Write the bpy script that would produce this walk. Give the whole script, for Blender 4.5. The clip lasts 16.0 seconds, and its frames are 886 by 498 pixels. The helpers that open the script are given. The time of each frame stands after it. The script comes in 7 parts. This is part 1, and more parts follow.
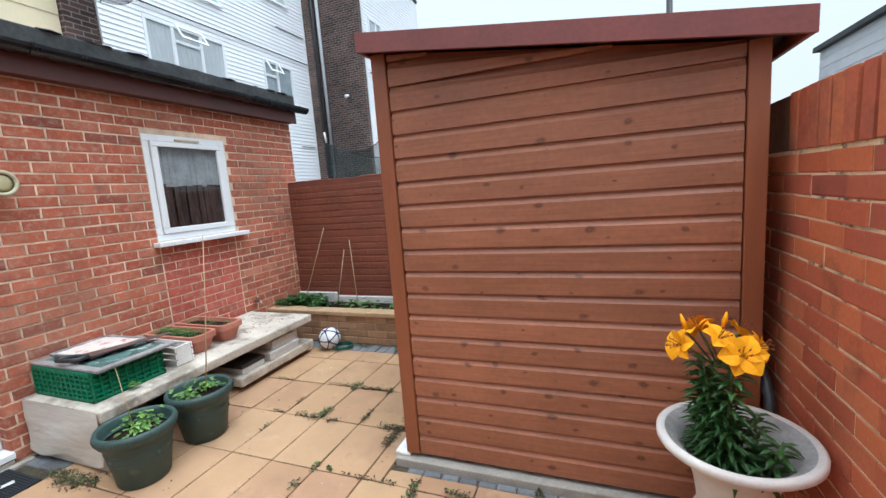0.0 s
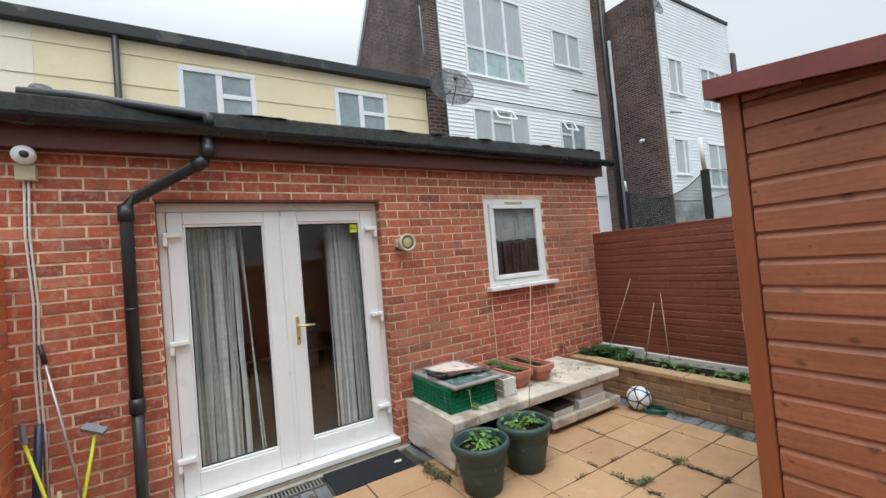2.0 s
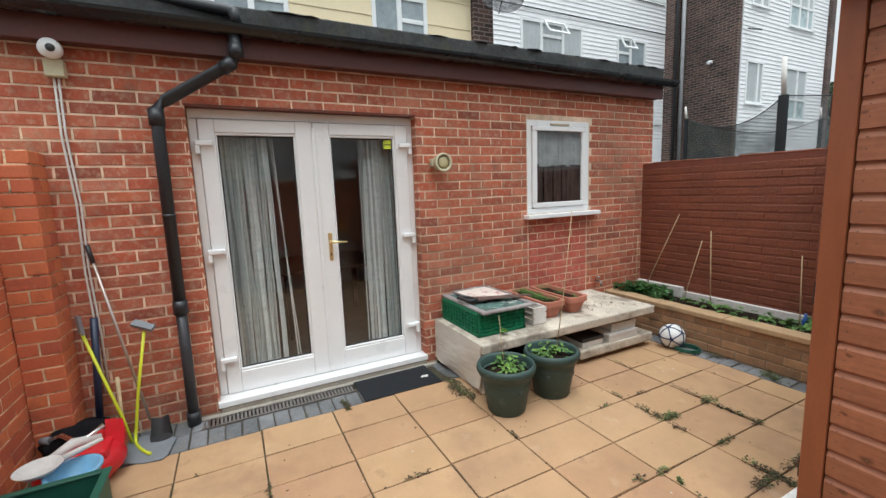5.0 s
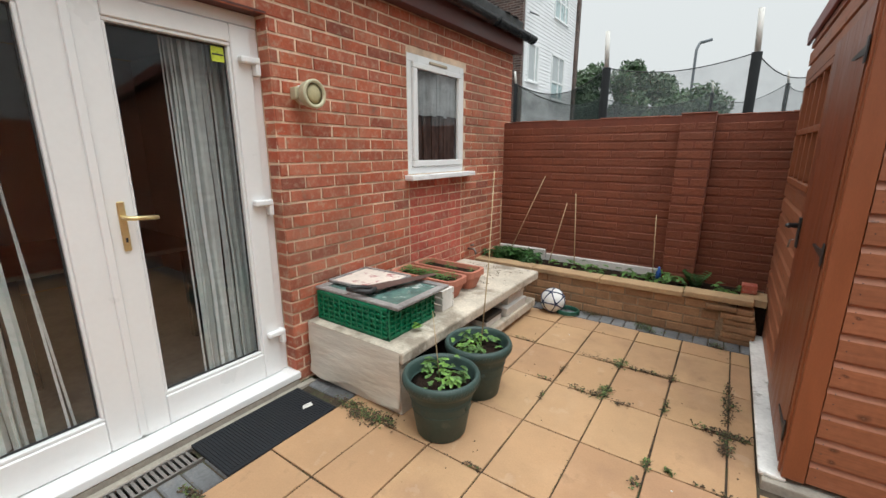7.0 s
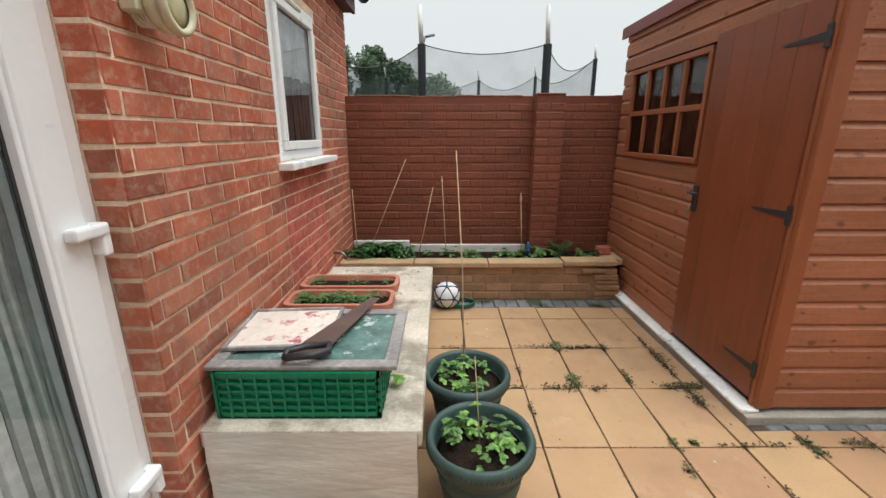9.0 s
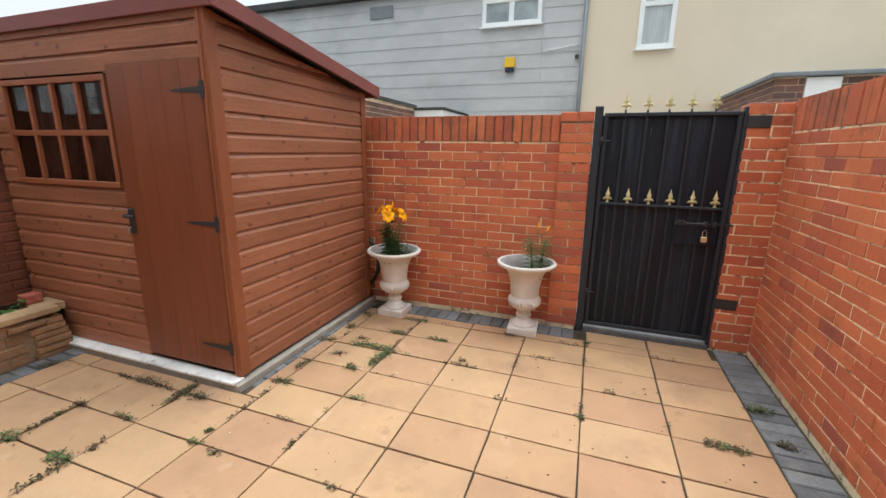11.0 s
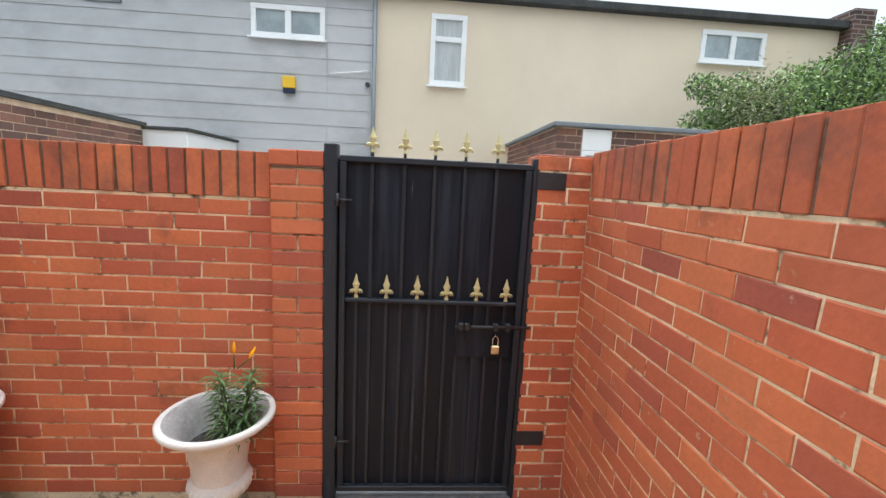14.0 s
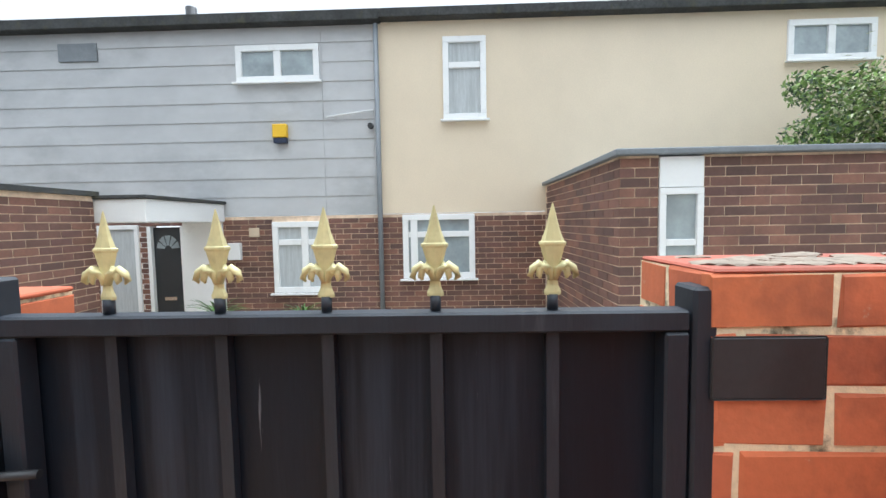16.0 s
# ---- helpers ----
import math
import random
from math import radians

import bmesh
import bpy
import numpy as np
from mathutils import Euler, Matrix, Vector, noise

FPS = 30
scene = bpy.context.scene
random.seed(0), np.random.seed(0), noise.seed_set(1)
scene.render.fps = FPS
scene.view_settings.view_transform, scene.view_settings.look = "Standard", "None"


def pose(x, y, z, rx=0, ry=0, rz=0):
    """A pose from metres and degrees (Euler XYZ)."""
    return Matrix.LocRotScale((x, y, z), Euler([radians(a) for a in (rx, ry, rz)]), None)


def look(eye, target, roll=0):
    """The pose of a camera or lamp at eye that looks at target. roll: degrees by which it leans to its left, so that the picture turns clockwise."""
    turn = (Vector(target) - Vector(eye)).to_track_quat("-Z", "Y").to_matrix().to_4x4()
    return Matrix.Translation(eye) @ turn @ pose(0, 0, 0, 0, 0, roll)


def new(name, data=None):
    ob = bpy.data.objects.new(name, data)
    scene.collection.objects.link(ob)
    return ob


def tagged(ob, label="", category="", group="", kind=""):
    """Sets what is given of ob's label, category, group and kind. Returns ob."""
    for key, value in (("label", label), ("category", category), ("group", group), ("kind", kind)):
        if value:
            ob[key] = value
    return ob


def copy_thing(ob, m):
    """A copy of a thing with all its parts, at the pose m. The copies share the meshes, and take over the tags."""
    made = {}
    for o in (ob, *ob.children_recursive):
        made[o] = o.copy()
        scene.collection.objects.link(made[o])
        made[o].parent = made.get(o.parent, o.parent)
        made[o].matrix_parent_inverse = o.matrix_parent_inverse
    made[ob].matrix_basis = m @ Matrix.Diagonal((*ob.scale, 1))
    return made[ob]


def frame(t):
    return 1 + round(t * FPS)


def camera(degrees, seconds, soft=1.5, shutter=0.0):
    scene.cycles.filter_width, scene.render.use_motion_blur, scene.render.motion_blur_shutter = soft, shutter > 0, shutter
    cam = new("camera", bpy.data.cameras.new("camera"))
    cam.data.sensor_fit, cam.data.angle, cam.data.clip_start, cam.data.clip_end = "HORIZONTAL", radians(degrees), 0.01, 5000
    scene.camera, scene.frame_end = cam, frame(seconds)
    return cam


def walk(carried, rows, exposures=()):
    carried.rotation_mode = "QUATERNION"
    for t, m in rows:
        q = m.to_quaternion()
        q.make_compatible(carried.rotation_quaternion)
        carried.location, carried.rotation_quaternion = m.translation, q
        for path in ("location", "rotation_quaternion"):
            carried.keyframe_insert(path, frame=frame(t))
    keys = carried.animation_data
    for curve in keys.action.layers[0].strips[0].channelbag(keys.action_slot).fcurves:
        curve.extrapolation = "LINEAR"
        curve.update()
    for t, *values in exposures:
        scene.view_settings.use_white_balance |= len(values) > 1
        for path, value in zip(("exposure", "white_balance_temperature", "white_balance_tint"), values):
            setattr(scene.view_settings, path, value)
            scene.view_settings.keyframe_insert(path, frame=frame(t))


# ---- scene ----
cam = camera(93.9, 16.0)
PATH = [
    (0, (3.466, 0.042, 1.493), (2.75, 1.889, 1.211), -4.3),
    (0.5, (3.411, -0.018, 1.506), (2.404, 1.7, 1.318), -5.2),
    (1, (3.371, -0.068, 1.509), (2.085, 1.461, 1.421), -5.7),
    (1.5, (3.34, -0.126, 1.525), (1.821, 1.175, 1.523), -5.7),
    (2, (3.322, -0.169, 1.545), (1.623, 0.886, 1.601), -5.0),
    (2.5, (3.31, -0.204, 1.547), (1.494, 0.632, 1.606), -3.9),
    (3, (3.301, -0.226, 1.532), (1.421, 0.457, 1.552), -2.6),
    (3.2, (3.303, -0.231, 1.523), (1.411, 0.416, 1.519), -2.1),
    (5.3, (3.141, -0.116, 1.494), (1.424, 0.856, 1.163), -1.5),
    (5.5, (3.023, -0.148, 1.437), (1.365, 0.929, 1.133), -1.1),
    (6, (2.716, -0.094, 1.446), (1.199, 1.162, 1.094), -1.9),
    (6.5, (2.417, -0.122, 1.413), (1.111, 1.332, 0.99), -0.5),
    (7, (2.089, -0.131, 1.424), (0.983, 1.47, 0.96), -0.0),
    (7.5, (1.76, -0.036, 1.41), (0.816, 1.661, 0.931), 0.2),
    (8, (1.412, 0.001, 1.403), (0.687, 1.796, 0.903), 0.3),
    (8.5, (1.092, -0.001, 1.391), (0.665, 1.884, 0.877), 0.3),
    (9, (0.859, 0.158, 1.381), (0.865, 2.086, 0.847), -0.0),
    (9.5, (0.725, 0.24, 1.383), (1.439, 2.047, 0.91), 1.0),
    (10, (0.597, 0.176, 1.464), (1.926, 1.596, 0.998), 0.3),
    (10.2, (0.578, 0.149, 1.465), (2.078, 1.392, 1.008), 0.5),
    (12.3, (1.068, -0.276, 1.461), (3.002, -0.387, 0.963), 1.7),
    (12.5, (1.175, -0.257, 1.484), (3.104, -0.474, 1.004), 1.7),
    (13, (1.484, -0.277, 1.548), (3.425, -0.484, 1.112), 0.5),
    (13.5, (1.867, -0.4, 1.646), (3.842, -0.502, 1.345), 1.2),
    (14, (2.167, -0.427, 1.638), (4.139, -0.559, 1.334), 2.8),
    (14.5, (2.532, -0.451, 1.67), (4.5, -0.629, 1.362), 2.0),
    (15, (2.909, -0.555, 1.716), (4.889, -0.644, 1.451), 0.1),
    (15.5, (3.263, -0.637, 1.773), (5.251, -0.663, 1.557), -0.5),
    (16, (3.591, -0.67, 1.865), (5.586, -0.612, 1.736), -1.0),
]
walk(cam, [(t, look(eye, target, roll)) for t, eye, target, roll in PATH],
     [(0, 0.73, 5400, 5), (3, 0.32, 5950, 5), (5.5, 0.45, 5900, 5), (7, 0.44, 6100, 5), (8, 0.38, 6150, 5), (9.5, 0.55, 6050, 5), (10, 0.6, 6000, 5), (12.5, 0.84, 5700, 6), (14, 0.85, 5650, 6), (16, 0.95, 5600, 6)])

# ---- world and light ----
world = bpy.data.worlds.new("sky")
scene.world = world
world.use_nodes = True
wt = world.node_tree
wt.nodes.clear()
w_sky = wt.nodes.new("ShaderNodeTexSky")
w_sky.sky_type, w_sky.sun_disc = "NISHITA", False
w_sky.sun_elevation, w_sky.sun_rotation, w_sky.dust_density = radians(70), radians(109), 5.0
w_grey = wt.nodes.new("ShaderNodeMixRGB")
w_grey.inputs[0].default_value = 0.975
w_grey.inputs[2].default_value = (14.4, 14.2, 13.8, 1)
w_co, w_sep, w_rise = wt.nodes.new("ShaderNodeTexCoord"), wt.nodes.new("ShaderNodeSeparateXYZ"), wt.nodes.new("ShaderNodeValToRGB")
w_rise.color_ramp.elements[0].color, w_rise.color_ramp.elements[1].color = (0.40, 0.40, 0.40, 1), (1.3, 1.3, 1.3, 1)
w_mid = w_rise.color_ramp.elements.new(0.45)
w_mid.color = (0.44, 0.44, 0.44, 1)
w_mul = wt.nodes.new("ShaderNodeMixRGB")
w_mul.blend_type = "MULTIPLY"
w_mul.inputs[0].default_value = 1
wt.links.new(w_co.outputs["Generated"], w_sep.inputs[0])
wt.links.new(w_sep.outputs[2], w_rise.inputs[0])
wt.links.new(w_rise.outputs[0], w_mul.inputs[2])
w_bg = wt.nodes.new("ShaderNodeBackground")
w_bg.inputs[1].default_value = 0.1
w_out = wt.nodes.new("ShaderNodeOutputWorld")
wt.links.new(w_sky.outputs[0], w_grey.inputs[1])
wt.links.new(w_grey.outputs[0], w_mul.inputs[1])
wt.links.new(w_mul.outputs[0], w_bg.inputs[0])
wt.links.new(w_bg.outputs[0], w_out.inputs[0])
sun = new("sun", bpy.data.lights.new("sun", "SUN"))
sun.data.energy, sun.data.angle, sun.data.color = 1.4, radians(40), (1, 0.97, 0.93)
sun.matrix_world = look((0, 0, 0), (-0.34, 0.12, -1))

# ---- materials ----
def nd(t, kind, **values):
    n = t.nodes.new(kind)
    for k, v in values.items():
        n.inputs[k.replace("_", " ")].default_value = v
    return n


def ramp(t, fac, stops):
    r = t.nodes.new("ShaderNodeValToRGB")
    e = r.color_ramp.elements
    while len(e) < len(stops):
        e.new(0.5)
    for i, (p, c) in enumerate(stops):
        e[i].position = p
        e[i].color = c if len(c) == 4 else (*c, 1)
    t.links.new(fac, r.inputs[0])
    return r.outputs[0]


def mix(t, fac, a, b, mode="MIX"):
    m = t.nodes.new("ShaderNodeMixRGB")
    m.blend_type = mode
    for s, v in zip(m.inputs, (fac, a, b)):
        if isinstance(v, bpy.types.NodeSocket):
            t.links.new(v, s)
        elif isinstance(v, (int, float)):
            s.default_value = v if s == m.inputs[0] else (v, v, v, 1)
        else:
            s.default_value = (*v, 1)
    return m.outputs[0]


def coords(t, stretch=(1, 1, 1), flat=False):
    g = t.nodes.new("ShaderNodeNewGeometry")
    out = g.outputs["Position"]
    if flat:
        s = t.nodes.new("ShaderNodeSeparateXYZ")
        t.links.new(out, s.inputs[0])
        a = t.nodes.new("ShaderNodeMath")
        t.links.new(s.outputs[0], a.inputs[0])
        t.links.new(s.outputs[1], a.inputs[1])
        c = t.nodes.new("ShaderNodeCombineXYZ")
        t.links.new(a.outputs[0], c.inputs[0])
        t.links.new(s.outputs[2], c.inputs[1])
        out = c.outputs[0]
    m = t.nodes.new("ShaderNodeMapping")
    m.inputs["Scale"].default_value = stretch
    t.links.new(out, m.inputs[0])
    return m.outputs[0]


def noise_at(t, co, scale, detail=4.0, rough=0.6):
    n = nd(t, "ShaderNodeTexNoise", Scale=scale, Detail=detail, Roughness=rough)
    t.links.new(co, n.inputs["Vector"])
    return n.outputs[0]


def M(name, base, var=0.15, scale=5, fine=70, rough=0.8, bump=0.002, metal=0.0, rnd=0.0, stretch=(1, 1, 1),
      spots=(), knots=False, palette=(), island=False, spec=0.5, smear=None):
    m = bpy.data.materials.new(name)
    m.use_nodes = True
    t = m.node_tree
    t.nodes.clear()
    co = coords(t, stretch, knots)
    big, small = noise_at(t, co, scale), noise_at(t, co, fine, 3)
    colour = base
    if palette:
        src = t.nodes.new("ShaderNodeNewGeometry").outputs["Random Per Island"] if island else t.nodes.new("ShaderNodeObjectInfo").outputs["Random"]
        colour = ramp(t, src, [(i / (len(palette) - 1), c) for i, c in enumerate(palette)])
    k = lambda v: (v, v, v)
    colour = mix(t, 1.0, colour, ramp(t, big, [(0.3, k(1 - var)), (0.7, k(1 + var))]), "MULTIPLY")
    colour = mix(t, 1.0, colour, ramp(t, small, [(0.3, k(1 - var * 0.6)), (0.7, k(1 + var * 0.6))]), "MULTIPLY")
    if rnd:
        src = t.nodes.new("ShaderNodeNewGeometry").outputs["Random Per Island"] if island else t.nodes.new("ShaderNodeObjectInfo").outputs["Random"]
        colour = mix(t, 1.0, colour, ramp(t, src, [(0, k(1 - rnd)), (1, k(1 + rnd))]), "MULTIPLY")
    for c, lo, hi, sc, amount in spots:
        f = ramp(t, noise_at(t, co, sc, 6, 0.65), [(lo, k(0)), (hi, k(amount))])
        colour = mix(t, f, colour, c)
    height = small
    if knots:
        v = nd(t, "ShaderNodeTexVoronoi", Scale=5.0)
        v.voronoi_dimensions = "2D"
        co2 = coords(t, (1, 1.5, 1), True)
        warp = mix(t, 0.06, co2, noise_at(t, co2, 9), "ADD")
        t.links.new(warp, v.inputs["Vector"])
        sep = t.nodes.new("ShaderNodeSeparateColor")
        t.links.new(v.outputs["Color"], sep.inputs[0])
        div = t.nodes.new("ShaderNodeMath")
        div.operation = "DIVIDE"
        t.links.new(v.outputs[0], div.inputs[0])
        t.links.new(sep.outputs[0], div.inputs[1])
        colour = mix(t, ramp(t, div.outputs[0], [(0.03, k(0.9)), (0.075, k(0.6)), (0.15, k(0))]), colour, (0.085, 0.032, 0.018))
        colour = mix(t, ramp(t, div.outputs[0], [(0.0, k(0.6)), (0.035, k(0))]), colour, (0.36, 0.2, 0.13))
        g = noise_at(t, coords(t, (1.2, 26, 1), True), 3, 4)
        colour = mix(t, 1.0, colour, ramp(t, g, [(0.3, k(0.84)), (0.7, k(1.12))]), "MULTIPLY")
        height = g
    p = nd(t, "ShaderNodeBsdfPrincipled", Roughness=rough, Metallic=metal)
    p.inputs["Specular IOR Level"].default_value = spec
    if isinstance(colour, bpy.types.NodeSocket):
        t.links.new(colour, p.inputs["Base Color"])
    r = ramp(t, big, [(0.2, k(max(0, rough - 0.12))), (0.8, k(min(1, rough + 0.12)))])
    t.links.new(r, p.inputs["Roughness"])
    if bump:
        b = nd(t, "ShaderNodeBump", Distance=bump, Strength=0.8)
        t.links.new(height, b.inputs["Height"])
        t.links.new(b.outputs[0], p.inputs["Normal"])
    o = t.nodes.new("ShaderNodeOutputMaterial")
    t.links.new(p.outputs[0], o.inputs[0])
    return m


def glass_mat(name, tint=(0.98, 0.99, 0.99), base_reflect=0.0):
    m = bpy.data.materials.new(name)
    m.use_nodes = True
    t = m.node_tree
    t.nodes.clear()
    tr = nd(t, "ShaderNodeBsdfTransparent", Color=(*tint, 1))
    gl = nd(t, "ShaderNodeBsdfGlossy", Roughness=0.015)
    f = nd(t, "ShaderNodeFresnel", IOR=1.9)
    ms = t.nodes.new("ShaderNodeMixShader")
    o = t.nodes.new("ShaderNodeOutputMaterial")
    t.links.new(f.outputs[0], ms.inputs[0])
    t.links.new(tr.outputs[0], ms.inputs[1])
    t.links.new(gl.outputs[0], ms.inputs[2])
    t.links.new(ms.outputs[0], o.inputs[0])
    return m


def net_mat(name, colour, cover):
    m = bpy.data.materials.new(name)
    m.use_nodes = True
    t = m.node_tree
    t.nodes.clear()
    tr = nd(t, "ShaderNodeBsdfTransparent", Color=(1, 1, 1, 1))
    df = nd(t, "ShaderNodeBsdfDiffuse", Color=(*colour, 1))
    ms = nd(t, "ShaderNodeMixShader")
    f = ramp(t, noise_at(t, coords(t), 3), [(0.3, (cover * 0.8,) * 3), (0.7, (cover * 1.2,) * 3)])
    o = t.nodes.new("ShaderNodeOutputMaterial")
    t.links.new(f, ms.inputs[0])
    t.links.new(tr.outputs[0], ms.inputs[1])
    t.links.new(df.outputs[0], ms.inputs[2])
    t.links.new(ms.outputs[0], o.inputs[0])
    return m


HB = [(0.422, 0.097, 0.047), (0.474, 0.126, 0.063), (0.34, 0.082, 0.044), (0.505, 0.169, 0.097), (0.443, 0.108, 0.052), (0.258, 0.074, 0.047), (0.484, 0.14, 0.069), (0.381, 0.113, 0.067), (0.433, 0.1, 0.052), (0.515, 0.186, 0.112)]
SB = [(0.497, 0.134, 0.063), (0.616, 0.192, 0.081), (0.497, 0.122, 0.057), (0.572, 0.158, 0.06), (0.637, 0.192, 0.075), (0.486, 0.117, 0.057), (0.54, 0.146, 0.063), (0.594, 0.17, 0.069), (0.4, 0.105, 0.062), (0.562, 0.151, 0.063), (0.605, 0.187, 0.075), (0.475, 0.117, 0.057), (0.572, 0.17, 0.069), (0.497, 0.129, 0.063), (0.66, 0.21, 0.085), (0.54, 0.146, 0.063), (0.508, 0.129, 0.063), (0.37, 0.098, 0.062)]
smears = [((0.56, 0.41, 0.29), 0.50, 0.70, 24, 0.6), ((0.54, 0.32, 0.22), 0.50, 0.70, 4.5, 0.32), ((0.10, 0.05, 0.035), 0.57, 0.72, 6, 0.6), ((0.19, 0.115, 0.07), 0.50, 0.70, 0.9, 0.4)]
clean = [((0.6, 0.5, 0.36), 0.66, 0.74, 22, 0.6), ((0.13, 0.05, 0.035), 0.58, 0.74, 3, 0.6)]
m_hbrick = M("house_brick", (1, 1, 1), 0.16, 7, 60, 0.9, 0.003, palette=HB, spots=smears)
m_hbrick_i = M("house_brick_joined", (1, 1, 1), 0.16, 7, 60, 0.9, 0.003, palette=HB, spots=smears, island=True)
m_infill = M("infill_brick", (0.42, 0.09, 0.06), 0.16, 7, 60, 0.88, 0.003, rnd=0.2, spots=smears)
m_sbrick = M("boundary_brick", (1, 1, 1), 0.10, 5, 60, 0.8, 0.0015, palette=SB, spots=clean)
m_sbrick_i = M("boundary_brick_joined", (1, 1, 1), 0.10, 5, 60, 0.8, 0.0015, palette=SB, spots=clean, island=True)
stained = [((0.5, 0.4, 0.3), 0.68, 0.76, 20, 0.5), ((0.13, 0.055, 0.04), 0.46, 0.66, 5, 0.55), ((0.16, 0.08, 0.06), 0.5, 0.62, 2.2, 0.55)]
m_coping = M("coping_brick", (1, 1, 1), 0.14, 5, 60, 0.85, 0.002, palette=SB, spots=stained)
m_paintbrick = M("painted_brick", (0.192, 0.059, 0.028), 0.20, 2.5, 45, 0.7, 0.008, rnd=0.04, spots=[((0.21, 0.085, 0.055), 0.6, 0.72, 9, 0.5)])
m_paintbrick_i = M("painted_brick_joined", (0.192, 0.059, 0.028), 0.16, 2.5, 60, 0.7, 0.004, rnd=0.04, island=True)
m_paintjoint = M("painted_joint", (0.17, 0.052, 0.031), 0.2, 6, 60, 0.85, 0.003)
m_mortar = M("mortar", (0.78, 0.61, 0.45), 0.2, 8, 90, 0.95, 0.003, spots=[((0.30, 0.22, 0.14), 0.54, 0.7, 3, 0.6), ((0.22, 0.15, 0.09), 0.5, 0.7, 0.9, 0.6)])
m_darkjoint = M("dark_joint", (0.16, 0.10, 0.065), 0.3, 8, 90, 0.95, 0.003, spots=[((0.35, 0.3, 0.2), 0.6, 0.7, 9, 0.5)])
m_mortar2 = M("pale_mortar", (0.86, 0.72, 0.48), 0.15, 8, 90, 0.95, 0.003, spots=[((0.26, 0.20, 0.11), 0.50, 0.66, 4, 0.7), ((0.06, 0.05, 0.03), 0.54, 0.64, 13, 0.85)])
m_yelbrick = M("buff_brick", (0.33, 0.19, 0.10), 0.2, 8, 60, 0.9, 0.003, rnd=0.2, spots=[((0.15, 0.09, 0.05), 0.55, 0.7, 5, 0.5)])
m_farbrick = M("street_brick", (1, 1, 1), 0.2, 4, 30, 0.9, 0.002, palette=[(0.17, 0.09, 0.07), (0.11, 0.065, 0.055), (0.24, 0.12, 0.085), (0.14, 0.075, 0.065)], island=True)
m_wood = M("stained_cladding", (0.315, 0.122, 0.061), 0.15, 2.2, 40, 0.55, 0.0012, rnd=0.09, knots=True, spots=[((0.36, 0.16, 0.1), 0.64, 0.72, 7, 0.35)])
m_trim = M("stained_trim", (0.265, 0.084, 0.033), 0.12, 3, 50, 0.5, 0.001, rnd=0.06, stretch=(6, 6, 1))
m_fascia = M("painted_fascia", (0.10, 0.032, 0.026), 0.15, 3, 40, 0.5, 0.001)
# smoother, richer stain than the trim, darkened to paint in the front's shade
m_doorwood_shaded = M("door_stain_shaded", (0.205, 0.058, 0.023), 0.14, 3, 50, 0.4, 0.001, rnd=0.06, stretch=(6, 6, 1))
m_roofred = M("shed_fascia", (0.20, 0.055, 0.045), 0.14, 3, 50, 0.5, 0.001)
m_tile = M("patio_tile", (1, 1, 1), 0.09, 3.5, 120, 0.85, 0.0008, palette=[(0.405, 0.246, 0.129), (0.459, 0.293, 0.152), (0.385, 0.225, 0.121), (0.462, 0.297, 0.157), (0.400, 0.232, 0.128)],
           spots=[((0.62, 0.43, 0.27), 0.55, 0.75, 2.2, 0.25), ((0.27, 0.155, 0.095), 0.52, 0.70, 1.6, 0.6), ((0.60, 0.48, 0.36), 0.62, 0.66, 5, 0.15), ((0.2, 0.13, 0.08), 0.6, 0.7, 7, 0.4), ((0.12, 0.08, 0.05), 0.72, 0.76, 38, 0.7)])
m_bed = M("joint_soil", (0.06, 0.045, 0.03), 0.4, 12, 60, 1.0, 0.006, spots=[((0.05, 0.07, 0.02), 0.5, 0.65, 7, 0.8)])
m_sett = M("grey_sett", (0.155, 0.16, 0.165), 0.25, 6, 60, 0.9, 0.003, rnd=0.25, spots=[((0.25, 0.23, 0.19), 0.55, 0.7, 7, 0.5)])
m_conc = M("concrete", (0.36, 0.33, 0.28), 0.2, 4, 70, 0.95, 0.003, spots=[((0.12, 0.1, 0.07), 0.55, 0.7, 4, 0.6)])
m_plinth = M("painted_plinth", (0.80, 0.79, 0.76), 0.15, 5, 60, 0.8, 0.002, spots=[((0.2, 0.17, 0.13), 0.58, 0.68, 9, 0.7)])
m_bench = M("bench_concrete", (0.55, 0.49, 0.40), 0.22, 3, 60, 0.85, 0.006, spots=[((0.19, 0.15, 0.11), 0.48, 0.62, 3.2, 0.75), ((0.75, 0.72, 0.62), 0.58, 0.7, 8, 0.6)])
m_plastic = M("draped_plastic", (0.64, 0.60, 0.52), 0.14, 2, 9, 0.4, 0.006, spots=[((0.36, 0.29, 0.2), 0.55, 0.7, 2.2, 0.5)], stretch=(0.6, 1, 3))
m_white = M("white_upvc", (0.85, 0.865, 0.865), 0.02, 3, 40, 0.32, 0.0)
m_whitedirty = M("weathered_white", (0.7, 0.68, 0.64), 0.1, 5, 50, 0.6, 0.001, spots=[((0.35, 0.3, 0.24), 0.6, 0.72, 7, 0.5)])
m_black = M("black_plastic", (0.022, 0.024, 0.028), 0.2, 4, 60, 0.4, 0.0005)
m_gate = M("black_gate_paint", (0.018, 0.023, 0.032), 0.2, 4, 60, 0.5, 0.0006, spots=[((0.11, 0.115, 0.13), 0.58, 0.74, 5, 0.4)], stretch=(1, 4, 0.5), spec=0.5)
